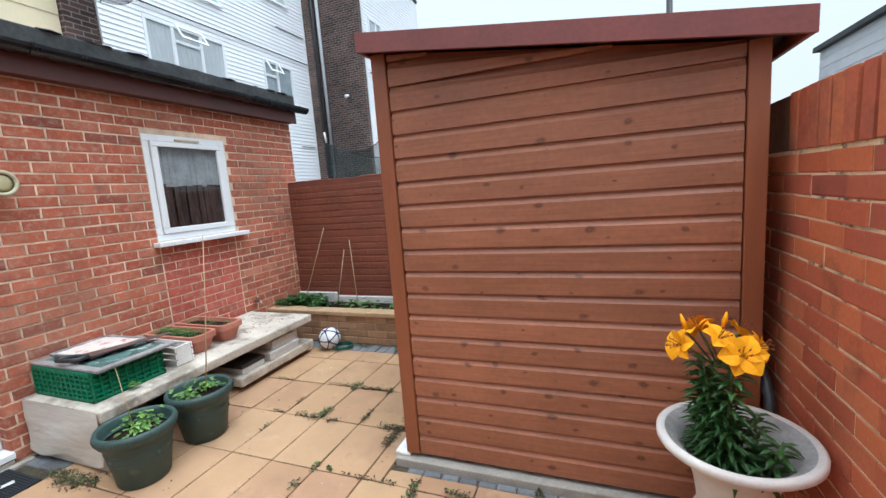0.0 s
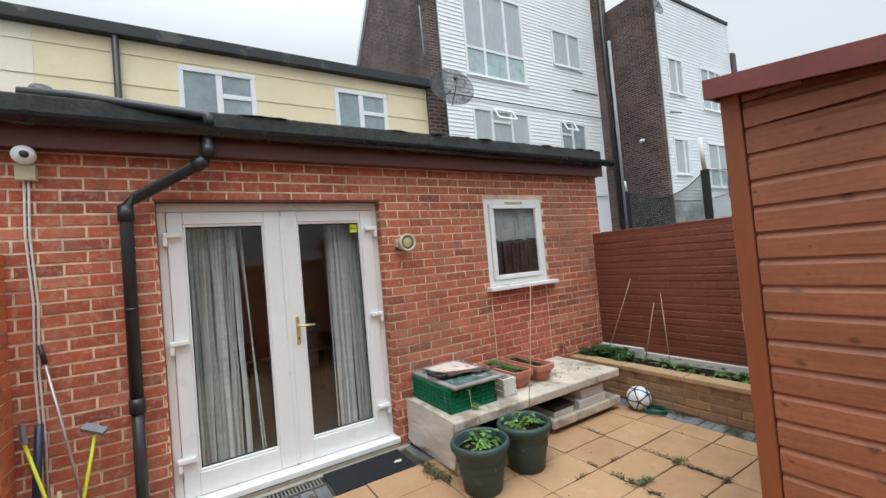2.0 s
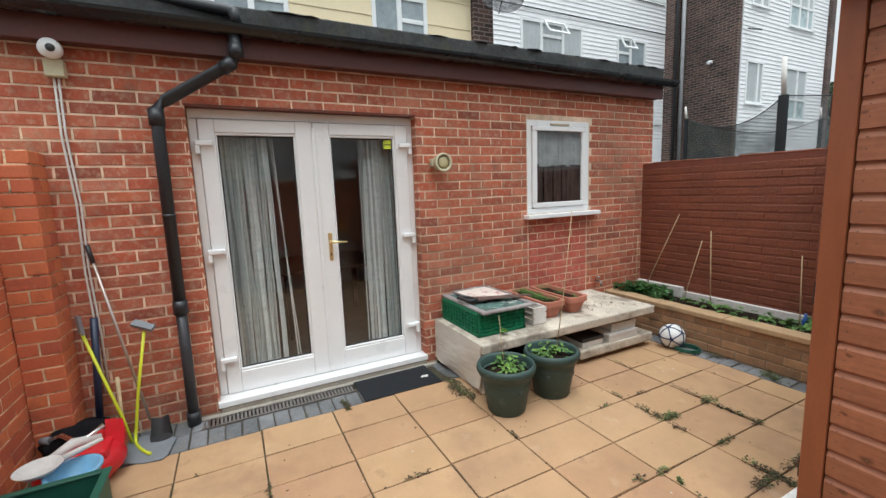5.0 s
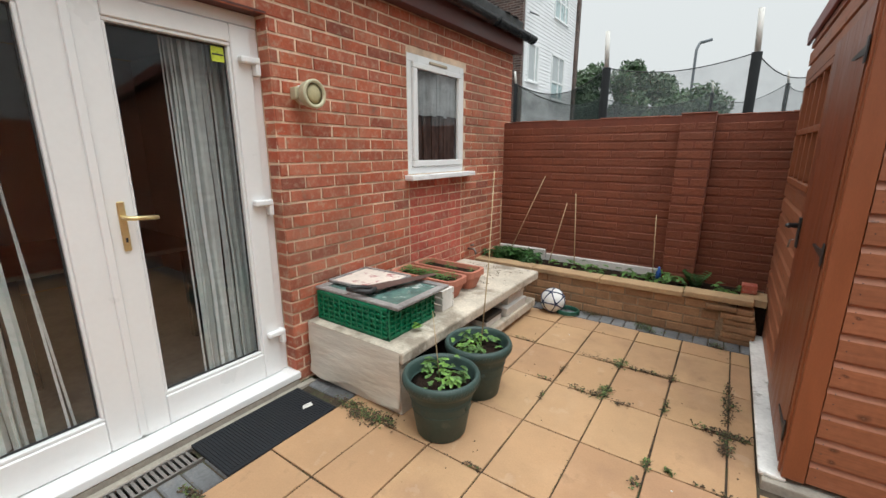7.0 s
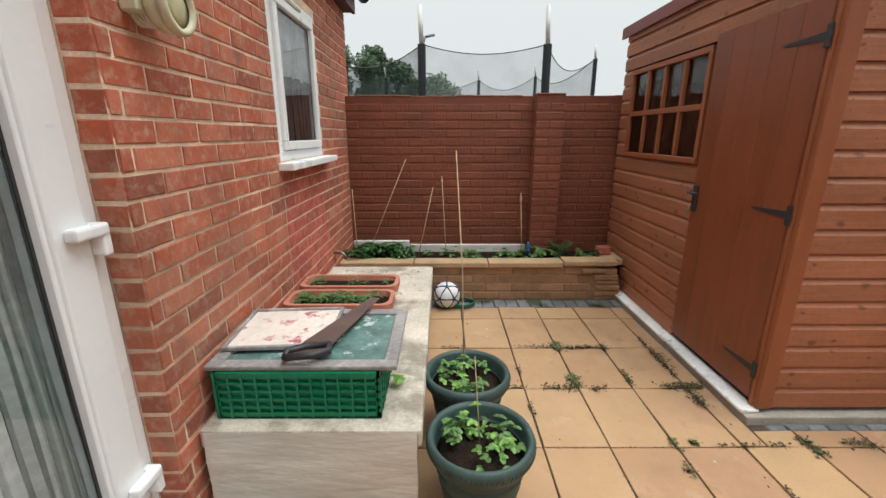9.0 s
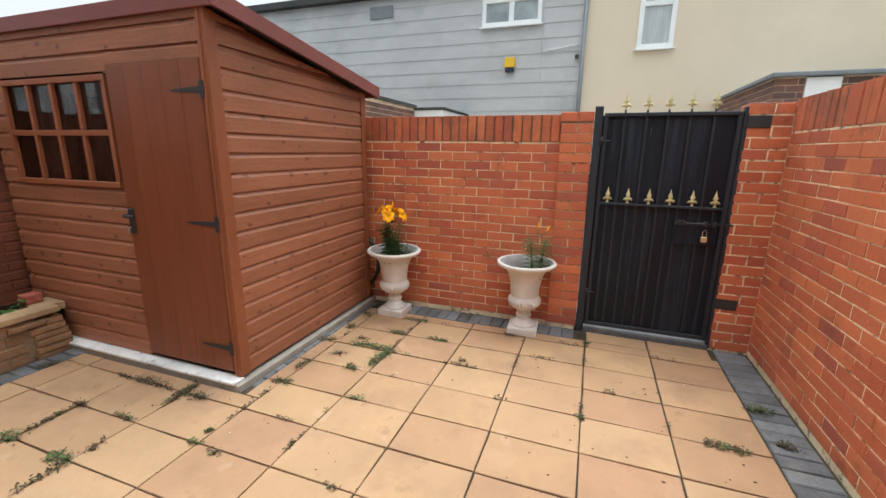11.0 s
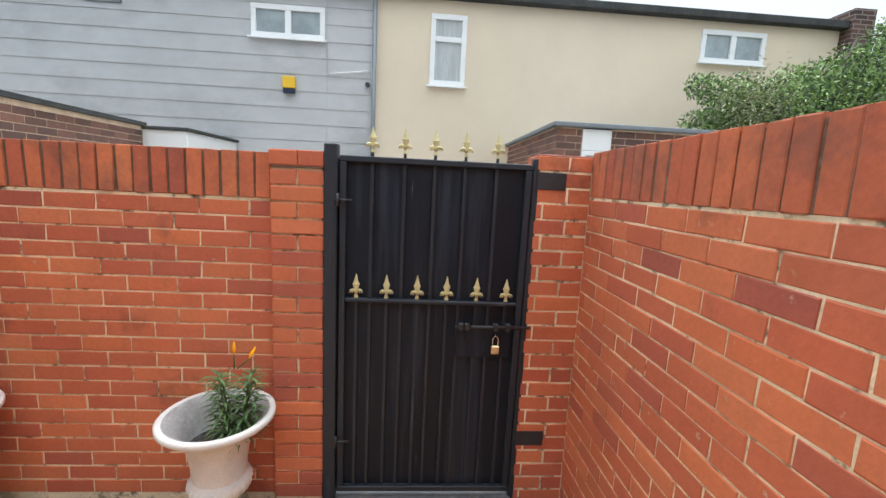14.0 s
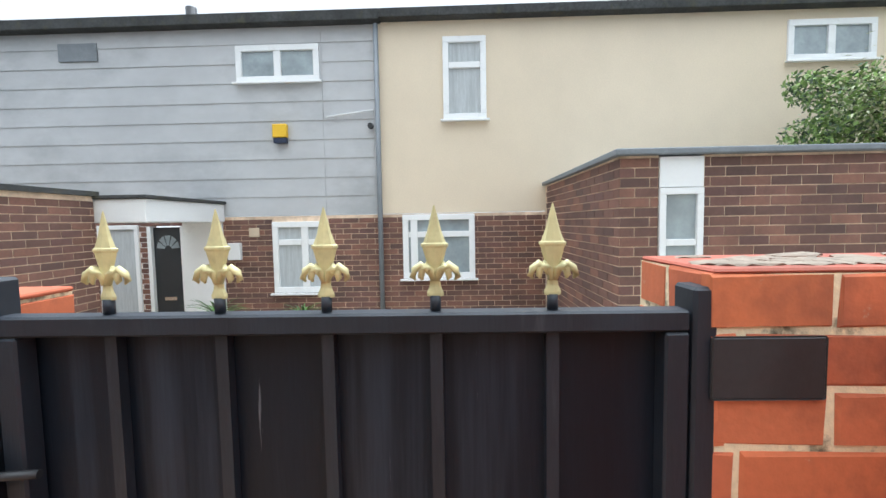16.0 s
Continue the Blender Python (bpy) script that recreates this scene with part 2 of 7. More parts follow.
m_gatesheet = M("gate_sheet", (0.006, 0.010, 0.018), 0.25, 2, 50, 0.5, 0.0006, spots=[((0.07, 0.09, 0.125), 0.52, 0.74, 1.5, 0.5), ((0.24, 0.25, 0.28), 0.69, 0.73, 9, 0.5)], stretch=(1, 6, 0.3), spec=0.35)
m_gold = M("gold_paint", (0.64, 0.58, 0.30), 0.16, 12, 70, 0.5, 0.0008, metal=0.2)
m_brass = M("brass", (0.80, 0.66, 0.34), 0.05, 8, 60, 0.35, 0.0, metal=0.75)
m_chrome = M("chrome", (0.7, 0.7, 0.7), 0.05, 8, 60, 0.2, 0.0, metal=1.0)
m_iron = M("black_iron", (0.03, 0.03, 0.032), 0.2, 8, 60, 0.5, 0.0005)
m_gutter = M("gutter_plastic", (0.009, 0.010, 0.012), 0.2, 4, 60, 0.25, 0)
m_felt = M("roof_felt", (0.050, 0.052, 0.052), 0.4, 4, 30, 0.95, 0.006, spots=[((0.075, 0.072, 0.045), 0.54, 0.68, 6, 0.7), ((0.2, 0.2, 0.18), 0.7, 0.75, 14, 0.6)])
m_bitumen = M("bitumen", (0.02, 0.022, 0.025), 0.3, 3, 40, 0.6, 0.003, spots=[((0.1, 0.09, 0.085), 0.58, 0.62, 2, 0.7)])
m_cream = M("cream_panel", (0.84, 0.71, 0.47), 0.04, 2, 30, 0.6, 0.0005)
m_cream2 = M("pale_panel", (0.86, 0.77, 0.62), 0.04, 2, 30, 0.6, 0.0005)
m_clap = M("white_clapboard", (0.86, 0.87, 0.88), 0.04, 1, 20, 0.55, 0.0005)
m_grey = M("grey_cladding", (0.50, 0.51, 0.52), 0.08, 0.9, 6, 0.55, 0.001, stretch=(1, 0.5, 0.9), spots=[((0.22, 0.23, 0.235), 0.48, 0.70, 0.9, 0.6)])
m_render = M("cream_render", (0.74, 0.64, 0.49), 0.05, 0.8, 50, 0.9, 0.002)
m_road = M("asphalt", (0.07, 0.07, 0.07), 0.2, 2, 60, 0.95, 0.003)
m_glass = glass_mat("clear_glass")
m_farglass = M("far_pane", (0.30, 0.35, 0.37), 0.2, 2, 9, 0.12, 0.0, spec=0.8)
m_panelglass = M("spandrel_pane", (0.42, 0.52, 0.53), 0.12, 3, 12, 0.3, 0.0)
m_netcurtain = M("net_curtain", (0.47, 0.50, 0.51), 0.15, 6, 40, 0.9, 0.001, stretch=(1, 6, 0.4))
m_curtain = M("string_curtain", (0.92, 0.97, 0.95), 0.14, 12, 90, 0.85, 0.001, rnd=0.2, island=True, stretch=(1, 1, 3))
# net with the grey of the mirrored sky put into its colour
m_net_reflection = M("grey_net_and_reflection", (0.60, 0.62, 0.62), 0.2, 8, 50, 0.9, 0.0)
# brown curtain of the house window; also the painted dark inside the shed
m_curtain_and_dark = M("brown_curtain_and_shed_dark", (0.12, 0.085, 0.075), 0.5, 14, 50, 0.9, 0.001, stretch=(1, 1, 0.3))
m_room = M("room_wall", (0.74, 0.75, 0.75), 0.05, 2, 30, 0.9, 0.0)
m_roomfloor = M("room_floor", (0.36, 0.34, 0.31), 0.2, 3, 30, 0.5, 0.0)
m_green = M("crate_green", (0.006, 0.17, 0.075), 0.1, 6, 60, 0.45, 0.0005)
m_foam = M("black_foam", (0.014, 0.015, 0.016), 0.2, 4, 60, 0.95, 0.002, spec=0.2)
m_palepipe = M("pale_grey_pipe", (0.42, 0.43, 0.44), 0.1, 4, 60, 0.5, 0)
m_pot = M("pot_green_grey", (0.036, 0.066, 0.058), 0.15, 8, 60, 0.55, 0.0008, spots=[((0.16, 0.18, 0.16), 0.6, 0.72, 12, 0.4)])
m_urnsoil = M("dry_compost", (0.045, 0.036, 0.030), 0.4, 9, 80, 1.0, 0.01, spots=[((0.35, 0.33, 0.30), 0.54, 0.62, 7, 0.7)])
m_terra = M("terracotta", (0.45, 0.175, 0.115), 0.12, 6, 60, 0.75, 0.001)
m_soil = M("compost", (0.022, 0.014, 0.010), 0.5, 25, 90, 1.0, 0.012, spec=0.1)
m_leaf = M("leaf", (0.075, 0.155, 0.032), 0.3, 20, 60, 0.5, 0.0, rnd=0.45, island=True)
m_leaflily = M("lily_leaf", (0.10, 0.17, 0.055), 0.25, 20, 60, 0.5, 0.0, rnd=0.35, island=True)
m_leafdark = M("dark_leaf", (0.035, 0.095, 0.022), 0.3, 20, 60, 0.42, 0.0, rnd=0.4, island=True)
m_leaflime = M("lime_leaf", (0.15, 0.29, 0.05), 0.2, 20, 60, 0.5, 0.0, rnd=0.3, island=True)
m_weed = M("weed", (0.085, 0.125, 0.034), 0.4, 20, 60, 0.7, 0.0, rnd=0.5, island=True)
m_dead = M("dead_weed", (0.075, 0.050, 0.028), 0.4, 20, 60, 0.9, 0.0, rnd=0.5, island=True)
m_stem = M("stem", (0.09, 0.14, 0.04), 0.2, 20, 60, 0.6, 0.0)
m_cane = M("cane", (0.5, 0.38, 0.22), 0.15, 20, 60, 0.7, 0.0005)
m_petal = M("petal", (0.93, 0.41, 0.003), 0.12, 20, 60, 0.7, 0.0, rnd=0.12, island=True, spec=0.15)
m_anther = M("anther", (0.16, 0.04, 0.01), 0.2, 20, 60, 0.8, 0.0)
m_urn = M("urn_stone", (0.70, 0.655, 0.60), 0.08, 7, 80, 0.85, 0.0012, spots=[((0.42, 0.33, 0.25), 0.58, 0.74, 6, 0.4)])
m_urninner = M("urn_inner_stone", (0.42, 0.41, 0.39), 0.2, 6, 70, 0.9, 0.002, spots=[((0.17, 0.15, 0.13), 0.5, 0.68, 5, 0.6)])
m_bark = M("bark", (0.09, 0.07, 0.05), 0.3, 6, 40, 0.95, 0.004)
m_crown = M("crown", (0.075, 0.115, 0.06), 0.3, 2, 20, 0.7, 0.0, rnd=0.5, island=True)
m_yellow = M("yellow_handle", (0.62, 0.66, 0.03), 0.06, 10, 60, 0.4, 0.0)
m_red = M("red_plastic", (0.55, 0.012, 0.02), 0.1, 6, 60, 0.35, 0.0)
m_greyplastic = M("grey_plastic", (0.2, 0.22, 0.24), 0.12, 8, 60, 0.6, 0.0005)
m_navy = M("navy_plastic", (0.015, 0.025, 0.06), 0.12, 8, 60, 0.4, 0.0)
m_steel = M("dull_steel", (0.35, 0.33, 0.31), 0.15, 8, 60, 0.4, 0.0, metal=0.8)
m_alu = M("aluminium_pole", (0.5, 0.44, 0.4), 0.1, 8, 60, 0.4, 0.0, metal=0.6)
m_cloth = M("black_cloth", (0.010, 0.010, 0.012), 0.4, 8, 60, 0.9, 0.004, spec=0.1)
m_mat = M("rubber_mat", (0.012, 0.014, 0.018), 0.2, 8, 140, 0.9, 0.003)
m_ball = M("white_leather", (0.72, 0.72, 0.70), 0.06, 8, 60, 0.45, 0.0005)
m_ballblue = M("blue_panel", (0.02, 0.035, 0.09), 0.1, 8, 60, 0.45, 0.0)
m_hose = M("hose", (0.015, 0.09, 0.06), 0.1, 8, 60, 0.5, 0.0)
m_creamlamp = M("cream_enamel", (0.56, 0.53, 0.36), 0.08, 8, 60, 0.45, 0.0)
m_paper = M("printed_card", (0.7, 0.62, 0.55), 0.1, 5, 40, 0.6, 0.0, spots=[((0.35, 0.06, 0.07), 0.55, 0.62, 14, 0.9)])
m_foil = M("wet_film", (0.11, 0.19, 0.17), 0.35, 8, 30, 0.15, 0.006, spots=[((0.6, 0.65, 0.62), 0.56, 0.62, 12, 0.8)])
m_box = M("archive_box", (0.62, 0.61, 0.58), 0.1, 5, 40, 0.6, 0.0005)
m_alarm = M("yellow_alarm", (0.8, 0.5, 0.02), 0.04, 5, 40, 0.5, 0.0)
m_frontdoor = M("dark_front_door", (0.03, 0.035, 0.04), 0.1, 4, 30, 0.4, 0.0)
m_dish = net_mat("dish_mesh", (0.13, 0.13, 0.135), 0.62)
m_net = net_mat("trampoline_net", (0.20, 0.22, 0.23), 0.30)
m_netdark = net_mat("dark_net", (0.03, 0.045, 0.04), 0.6)

def brick_pattern(name, a, b_, mortar):
    m = bpy.data.materials.new(name)
    m.use_nodes = True
    t = m.node_tree
    t.nodes.clear()
    co = coords(t, (1, 1, 1), True)
    b = nd(t, "ShaderNodeTexBrick", Color1=(*a, 1), Color2=(*b_, 1), Mortar=(*mortar, 1), Scale=1.0)
    for k, v in (("Mortar Size", 0.008), ("Brick Width", 0.225), ("Row Height", 0.075)):
        b.inputs[k].default_value = v
    t.links.new(co, b.inputs["Vector"])
    c = mix(t, 1.0, b.outputs[0], ramp(t, noise_at(t, coords(t), 0.9), [(0.3, (0.6,) * 3), (0.7, (1.4,) * 3)]), "MULTIPLY")
    p = nd(t, "ShaderNodeBsdfPrincipled", Roughness=0.9)
    t.links.new(c, p.inputs["Base Color"])
    o = t.nodes.new("ShaderNodeOutputMaterial")
    t.links.new(p.outputs[0], o.inputs[0])
    return m


m_darkbrick = brick_pattern("dark_brick", (0.045, 0.028, 0.024), (0.12, 0.065, 0.05), (0.22, 0.19, 0.17))

# ---- mesh helpers ----
ORIGIN = {}


class F:
    """A frame to build in: u along a wall, d out of it, z up."""

    def __init__(self, o, u, n):
        self.o, self.u, self.n = Vector(o), Vector(u), Vector(n)

    def p(self, u, d, z):
        return self.o + self.u * u + self.n * d + Vector((0, 0, z))


W = F((0, 0, 0), (1, 0, 0), (0, 1, 0))
H = F((0, 0, 0), (0, 1, 0), (1, 0, 0))
G = F((4.1, 0, 0), (0, 1, 0), (-1, 0, 0))
S = F((0, -1.24, 0), (1, 0, 0), (0, 1, 0))
B = F((0, 4.05, 0), (1, 0, 0), (0, -1, 0))


def box(bm, f, u0, u1, d0, d1, z0, z1, bev=0.0):
    vs = [bm.verts.new(f.p(u, d, z)) for z in (z0, z1) for u, d in ((u0, d0), (u1, d0), (u1, d1), (u0, d1))]
    fs = [bm.faces.new([vs[i] for i in q]) for q in ((0, 3, 2, 1), (4, 5, 6, 7), (0, 1, 5, 4), (1, 2, 6, 5), (2, 3, 7, 6), (3, 0, 4, 7))]
    bmesh.ops.recalc_face_normals(bm, faces=fs)
    if bev:
        es = list({e for q in fs for e in q.edges})
        bmesh.ops.bevel(bm, geom=es, offset=bev, segments=1 if bev < 0.006 else 2, affect="EDGES", profile=0.5)
    return bm


def poly(bm, pts, thick):
    """A slab: a polygon given by points, pushed along the vector thick."""
    a = [bm.verts.new(Vector(p)) for p in pts]
    b = [bm.verts.new(Vector(p) + Vector(thick)) for p in pts]
    n = len(a)
    fs = [bm.faces.new(a), bm.faces.new(b[::-1])] + [bm.faces.new((a[i], b[i], b[(i + 1) % n], a[(i + 1) % n])) for i in range(n)]
    bmesh.ops.recalc_face_normals(bm, faces=fs)
    return bm


def tube(bm, pts, r, seg=8, closed=False):
    pts = [Vector(p) for p in pts]
    rs = r if isinstance(r, (list, tuple)) else [r] * len(pts)
    rings = []
    for i, p in enumerate(pts):
        d = (pts[min(i + 1, len(pts) - 1)] - pts[max(i - 1, 0)]).normalized()
        s = d.cross(Vector((0, 0, 1)) if abs(d.z) < 0.9 else Vector((1, 0, 0))).normalized()
        q = d.cross(s)
        rings.append([bm.verts.new(p + (s * math.cos(a) + q * math.sin(a)) * rs[i]) for a in (math.tau * j / seg for j in range(seg))])
    for a, b in zip(rings, rings[1:]):
        for j in range(seg):
            bm.faces.new((a[j], a[(j + 1) % seg], b[(j + 1) % seg], b[j])).smooth = True
    bm.faces.new(rings[0][::-1])
    bm.faces.new(rings[-1])
    return bm


def lathe(bm, c, profile, seg=32, flute=0.0, axis="z", caps=True):
    """Turned shape round a vertical axis at c; profile: radius, height."""
    rings = []
    for r, z in profile:
        ring = []
        for j in range(seg):
            a = math.tau * j / seg
            k = r * (1 + flute * math.cos(a * seg / 2)) if flute else r
            v = (k * math.cos(a), k * math.sin(a), z)
            if axis == "x":
                v = (z, k * math.cos(a), k * math.sin(a))
            ring.append(bm.verts.new(Vector(c) + Vector(v)))
        rings.append(ring)
    for a, b in zip(rings, rings[1:]):
        for j in range(seg):
            bm.faces.new((a[j], a[(j + 1) % seg], b[(j + 1) % seg], b[j])).smooth = True
    for ring in (rings[0], rings[-1]) if caps else ():
        if (ring[0].co - ring[seg // 2].co).length > 1e-4:
            bm.faces.new(ring)
    bmesh.ops.recalc_face_normals(bm, faces=bm.faces)
    return bm


def part(name, bm, material, parent=None, label=""):
    me = bpy.data.meshes.new(name)
    if parent is not None:
        o = ORIGIN[parent.name]
        bmesh.ops.translate(bm, verts=bm.verts, vec=-o)
    bm.to_mesh(me)
    bm.free()
    me.materials.append(material)
    ob = new(name, me)
    ORIGIN[ob.name] = Vector((0, 0, 0))
    if parent is not None:
        ob.parent = parent
        ORIGIN[ob.name] = ORIGIN[parent.name]
    return tagged(ob, label)


def thing(name, loc, label, category, group=""):
    ob = new(name)
    ob.location = loc
    ob.empty_display_size = 0.1
    ORIGIN[ob.name] = Vector(loc)
    return tagged(ob, label, category, group)


def struct(name, bm, material, label=""):
    return tagged(part(name, bm, material), label, "", "", "structure")


def nb():
    return bmesh.new()


def sheet(f, u0, u1, z0, z1, d):
    """A glass sheet: its outer face alone."""
    bm = nb()
    q = bm.faces.new([bm.verts.new(f.p(u, d, z)) for u, z in ((u0, z0), (u1, z0), (u1, z1), (u0, z1))])
    q.normal_update()
    if q.normal.dot(f.n) < 0:
        q.normal_flip()
    return bm


# ---- bricks and tiles as pieces ----
PIECES = {}


def piece_mesh(name, w, h, dep, material, chamfer=0.003, variant=0):
    key = (name, round(w, 3), round(h, 3), round(dep, 3), material.name, variant)
    if key not in PIECES:
        rnd = random.Random(hash((round(w * 1000), round(h * 1000), variant)))
        c, j = chamfer, lambda: rnd.uniform(-0.0022, 0.0022)
        x, z = w / 2, h / 2
        v = [(-x, dep, -z), (x, dep, -z), (x, dep, z), (-x, dep, z)]
        v += [(-x + j(), c, -z + j()), (x + j(), c, -z + j()), (x + j(), c, z + j()), (-x + j(), c, z + j())]
        v += [(-x + c + j(), 0, -z + c + j()), (x - c + j(), 0, -z + c + j()), (x - c + j(), 0, z - c + j()), (-x + c + j(), 0, z - c + j())]
        f = [(8, 9, 10, 11)]
        for i in range(4):
            k = (i + 1) % 4
            f += [(i, k, 4 + k, 4 + i), (4 + i, 4 + k, 8 + k, 8 + i)]
        me = bpy.data.meshes.new(name)
        me.from_pydata(v, [], f)
        me.materials.append(material)
        PIECES[key] = me
    return PIECES[key]


def lay(parent, f, items, material, joined, name="brick", chamfer=0.003, limit=300, focus=None, dep=0.02, proud=0.0, flat=False, jitter=0.0015):
    """items: u, z, width, height of pieces on the frame f. The nearest are parts, the rest one mesh."""
    ang = math.atan2(f.n.x, -f.n.y)
    rot = Matrix.Rotation(ang, 4, "Z")
    if flat:
        rot = Matrix.Rotation(radians(-90), 4, "X")
    rnd = random.Random(len(items))
    if focus is not None and len(items) > limit:
        items = sorted(items, key=lambda q: (q[0] - focus[0]) ** 2 + (q[1] - focus[1]) ** 2)
    o = ORIGIN[parent.name] if parent is not None else Vector((0, 0, 0))
    verts, faces = [], []
    for i, (u, z, w, h) in enumerate(items):
        me = piece_mesh(name, w, h, dep, material, chamfer, rnd.randrange(5))
        d = proud + rnd.uniform(-jitter, jitter)
        place = Vector((u, z, d)) if flat else f.p(u, d, z)
        tilt = Euler((rnd.uniform(-1, 1) * 0.008, rnd.uniform(-1, 1) * 0.006, rnd.uniform(-1, 1) * 0.008)).to_matrix().to_4x4()
        m = Matrix.Translation(place - o) @ rot @ tilt
        if i < limit:
            ob = new(name, me)
            ob.matrix_basis = m
            ob.parent = parent
        else:
            n = len(verts)
            verts += [m @ v.co for v in me.vertices]
            faces += [tuple(n + k for k in q.vertices) for q in me.polygons]
    if verts:
        me = bpy.data.meshes.new(name + "_rest")
        me.from_pydata(verts, [], faces)
        me.materials.append(joined or material)
        ob = tagged(new(name + "_rest", me), "", "", "", "stuff")
        ob.parent = parent


def stretcher(u0, u1, z0, z1, holes=(), course=0.075, length=0.225, joint=0.009, shift=0.0):
    out = []
    k = 0
    z = z0
    while z + course <= z1 + 0.012:
        u = u0 - (length / 2 if k % 2 else 0) - shift
        while u < u1:
            a, b = max(u, u0), min(u + length - joint, u1)
            spans = [(a, b)]
            for h0, h1, g0, g1 in holes:
                if z + course * 0.6 > g0 and z + course * 0.4 < g1:
                    spans = [s for p, q in spans for s in ((p, min(q, h0 - 0.003)), (max(p, h1 + 0.003), q)) if s[1] > s[0]]
            for p, q in spans:
                if q - p > 0.03:
                    out.append(((p + q) / 2, z + course / 2, q - p, course - joint))
            u += length
        z += course
        k += 1
    return out


def soldiers(u0, u1, z0, z1, pitch=0.075, joint=0.011):
    n = max(1, round((u1 - u0) / pitch))
    p = (u1 - u0) / n
    return [(u0 + p * (i + 0.5), (z0 + z1) / 2, p - joint, z1 - z0 - joint) for i in range(n)]


# ---- windows in walls ----
def window(parent, f, u0, u1, z0, z1, bars=(), cross=(), fw=0.05, d=0.03, pane_mat=None, name="window", sill=True, label="", curtain=False, panel=None):
    """A framed window: bars and cross are u and z of the divisions."""
    pm = pane_mat or m_farglass
    w = part(name, box(nb(), f, u0 + 0.004, u1 - 0.004, -0.035, -0.028, z0 + 0.004, z1 - 0.004), m_netcurtain if curtain else m_farglass, parent, label)
    bm = nb()
    for a, b, c, e in ((u0, u1, z1 - fw, z1), (u0, u1, z0, z0 + fw), (u0, u0 + fw, z0 + fw, z1 - fw), (u1 - fw, u1, z0 + fw, z1 - fw)):
        box(bm, f, a, b, -0.03, d, c, e, 0.004)
    for b in bars:
        box(bm, f, b - fw * 0.6, b + fw * 0.6, -0.03, d - 0.003, z0 + fw, z1 - fw, 0.004)
    edges = [u0 + fw] + [v for b in bars for v in (b - fw * 0.6, b + fw * 0.6)] + [u1 - fw]
    for i, zc in cross:
        box(bm, f, edges[2 * i] + 0.002, edges[2 * i + 1] - 0.002, -0.03, d - 0.006, zc - fw * 0.5, zc + fw * 0.5, 0.004)
    part("window_frame", bm, m_white, w)
    for i in range(len(edges) // 2):
        zs = [z0 + fw] + sorted(v for j, zc in cross if j == i for v in (zc - fw * 0.5, zc + fw * 0.5)) + [z1 - fw]
        for j in range(len(zs) // 2):
            mat = pm if not (panel is not None and j == 0 and zs[1] <= panel + 0.1) else m_panelglass
            part("pane", sheet(f, edges[2 * i], edges[2 * i + 1], zs[2 * j], zs[2 * j + 1], -0.008) if mat == m_glass else box(nb(), f, edges[2 * i], edges[2 * i + 1], -0.012, -0.006, zs[2 * j], zs[2 * j + 1]), mat, w)
    if sill:
        part("window_sill", box(nb(), f, u0 - 0.04, u1 + 0.04, d + 0.001, d + 0.05, z0 - 0.03, z0 - 0.001, 0.004), m_white, w)
    return w


# ---- plants ----
def leaf(bm, p, d, length, width, bend=0.3, up=Vector((0, 0, 1)), seg=3, round_=False):
    p, d = Vector(p), Vector(d).normalized()
    s = d.cross(up)
    if s.length < 0.05:
        s = Vector((1, 0, 0))
    s.normalize()
    rows = []
    for i in range(seg + 1):
        k = i / seg
        wd = width * (math.sin(math.pi * (0.08 + 0.9 * k)) if not round_ else math.sin(math.pi * (0.12 + 0.8 * k)) ** 0.5)
        c = p + d * length * k - up * bend * length * k * k
        rows.append((bm.verts.new(c - s * wd / 2 + up * wd * 0.15), bm.verts.new(c), bm.verts.new(c + s * wd / 2 + up * wd * 0.15)))
    for a, b in zip(rows, rows[1:]):
        bm.faces.new((a[0], a[1], b[1], b[0]))
        bm.faces.new((a[1], a[2], b[2], b[1]))


def clump(bm, c, r, n, size, rnd, h=0.06, rounded=True):
    for _ in range(n):
        a, k = rnd.uniform(0, math.tau), math.sqrt(rnd.random()) * r
        p = Vector(c) + Vector((math.cos(a) * k, math.sin(a) * k, rnd.uniform(0.2, 1) * h))
        for j in range(3 if rounded else 1):
            b = a + (j - 1) * 1.3 + rnd.uniform(-0.3, 0.3)
            leaf(bm, p, (math.cos(b), math.sin(b), rnd.uniform(-0.1, 0.5)), size * rnd.uniform(0.7, 1.2), size * rnd.uniform(0.6, 0.9) if rounded else size * 0.3, 0.35, seg=2, round_=rounded)

# ---- ground and the house extension ----
struct("ground", box(nb(), W, -60, 80, -60, 120, -0.3, -0.05), m_road)
struct("yard_base", box(nb(), W, -0.3, 4.4, -1.3, 4.3, -0.049, -0.012), m_bed)

WIN = (2.42, 3.22, 1.24, 2.13)
wall_west = thing("wall_west", (0, 0, 0), "weathered red brick extension wall with smeared mortar", "")
tagged(wall_west, kind="structure")
bm = nb()
for u0, u1, z0, z1 in ((-1.24, -0.33, -0.05, 2.42), (-0.33, 1.285, 2.11, 2.42), (1.285, 2.42, -0.05, 2.42), (2.42, 3.22, -0.05, 1.24), (2.42, 3.22, 2.13, 2.42), (3.22, 4.2, -0.05, 2.42)):
    box(bm, H, u0, u1, -0.25, -0.0035, z0, z1)
part("wall_core", bm, m_mortar, wall_west)
struct("wall_side", box(nb(), W, -3.5, -0.26, -1.24, -1.02, -0.05, 2.42), m_mortar)
struct("wall_side_north", box(nb(), W, -3.5, -0.26, 4.05, 4.2, -0.05, 2.42), m_mortar)

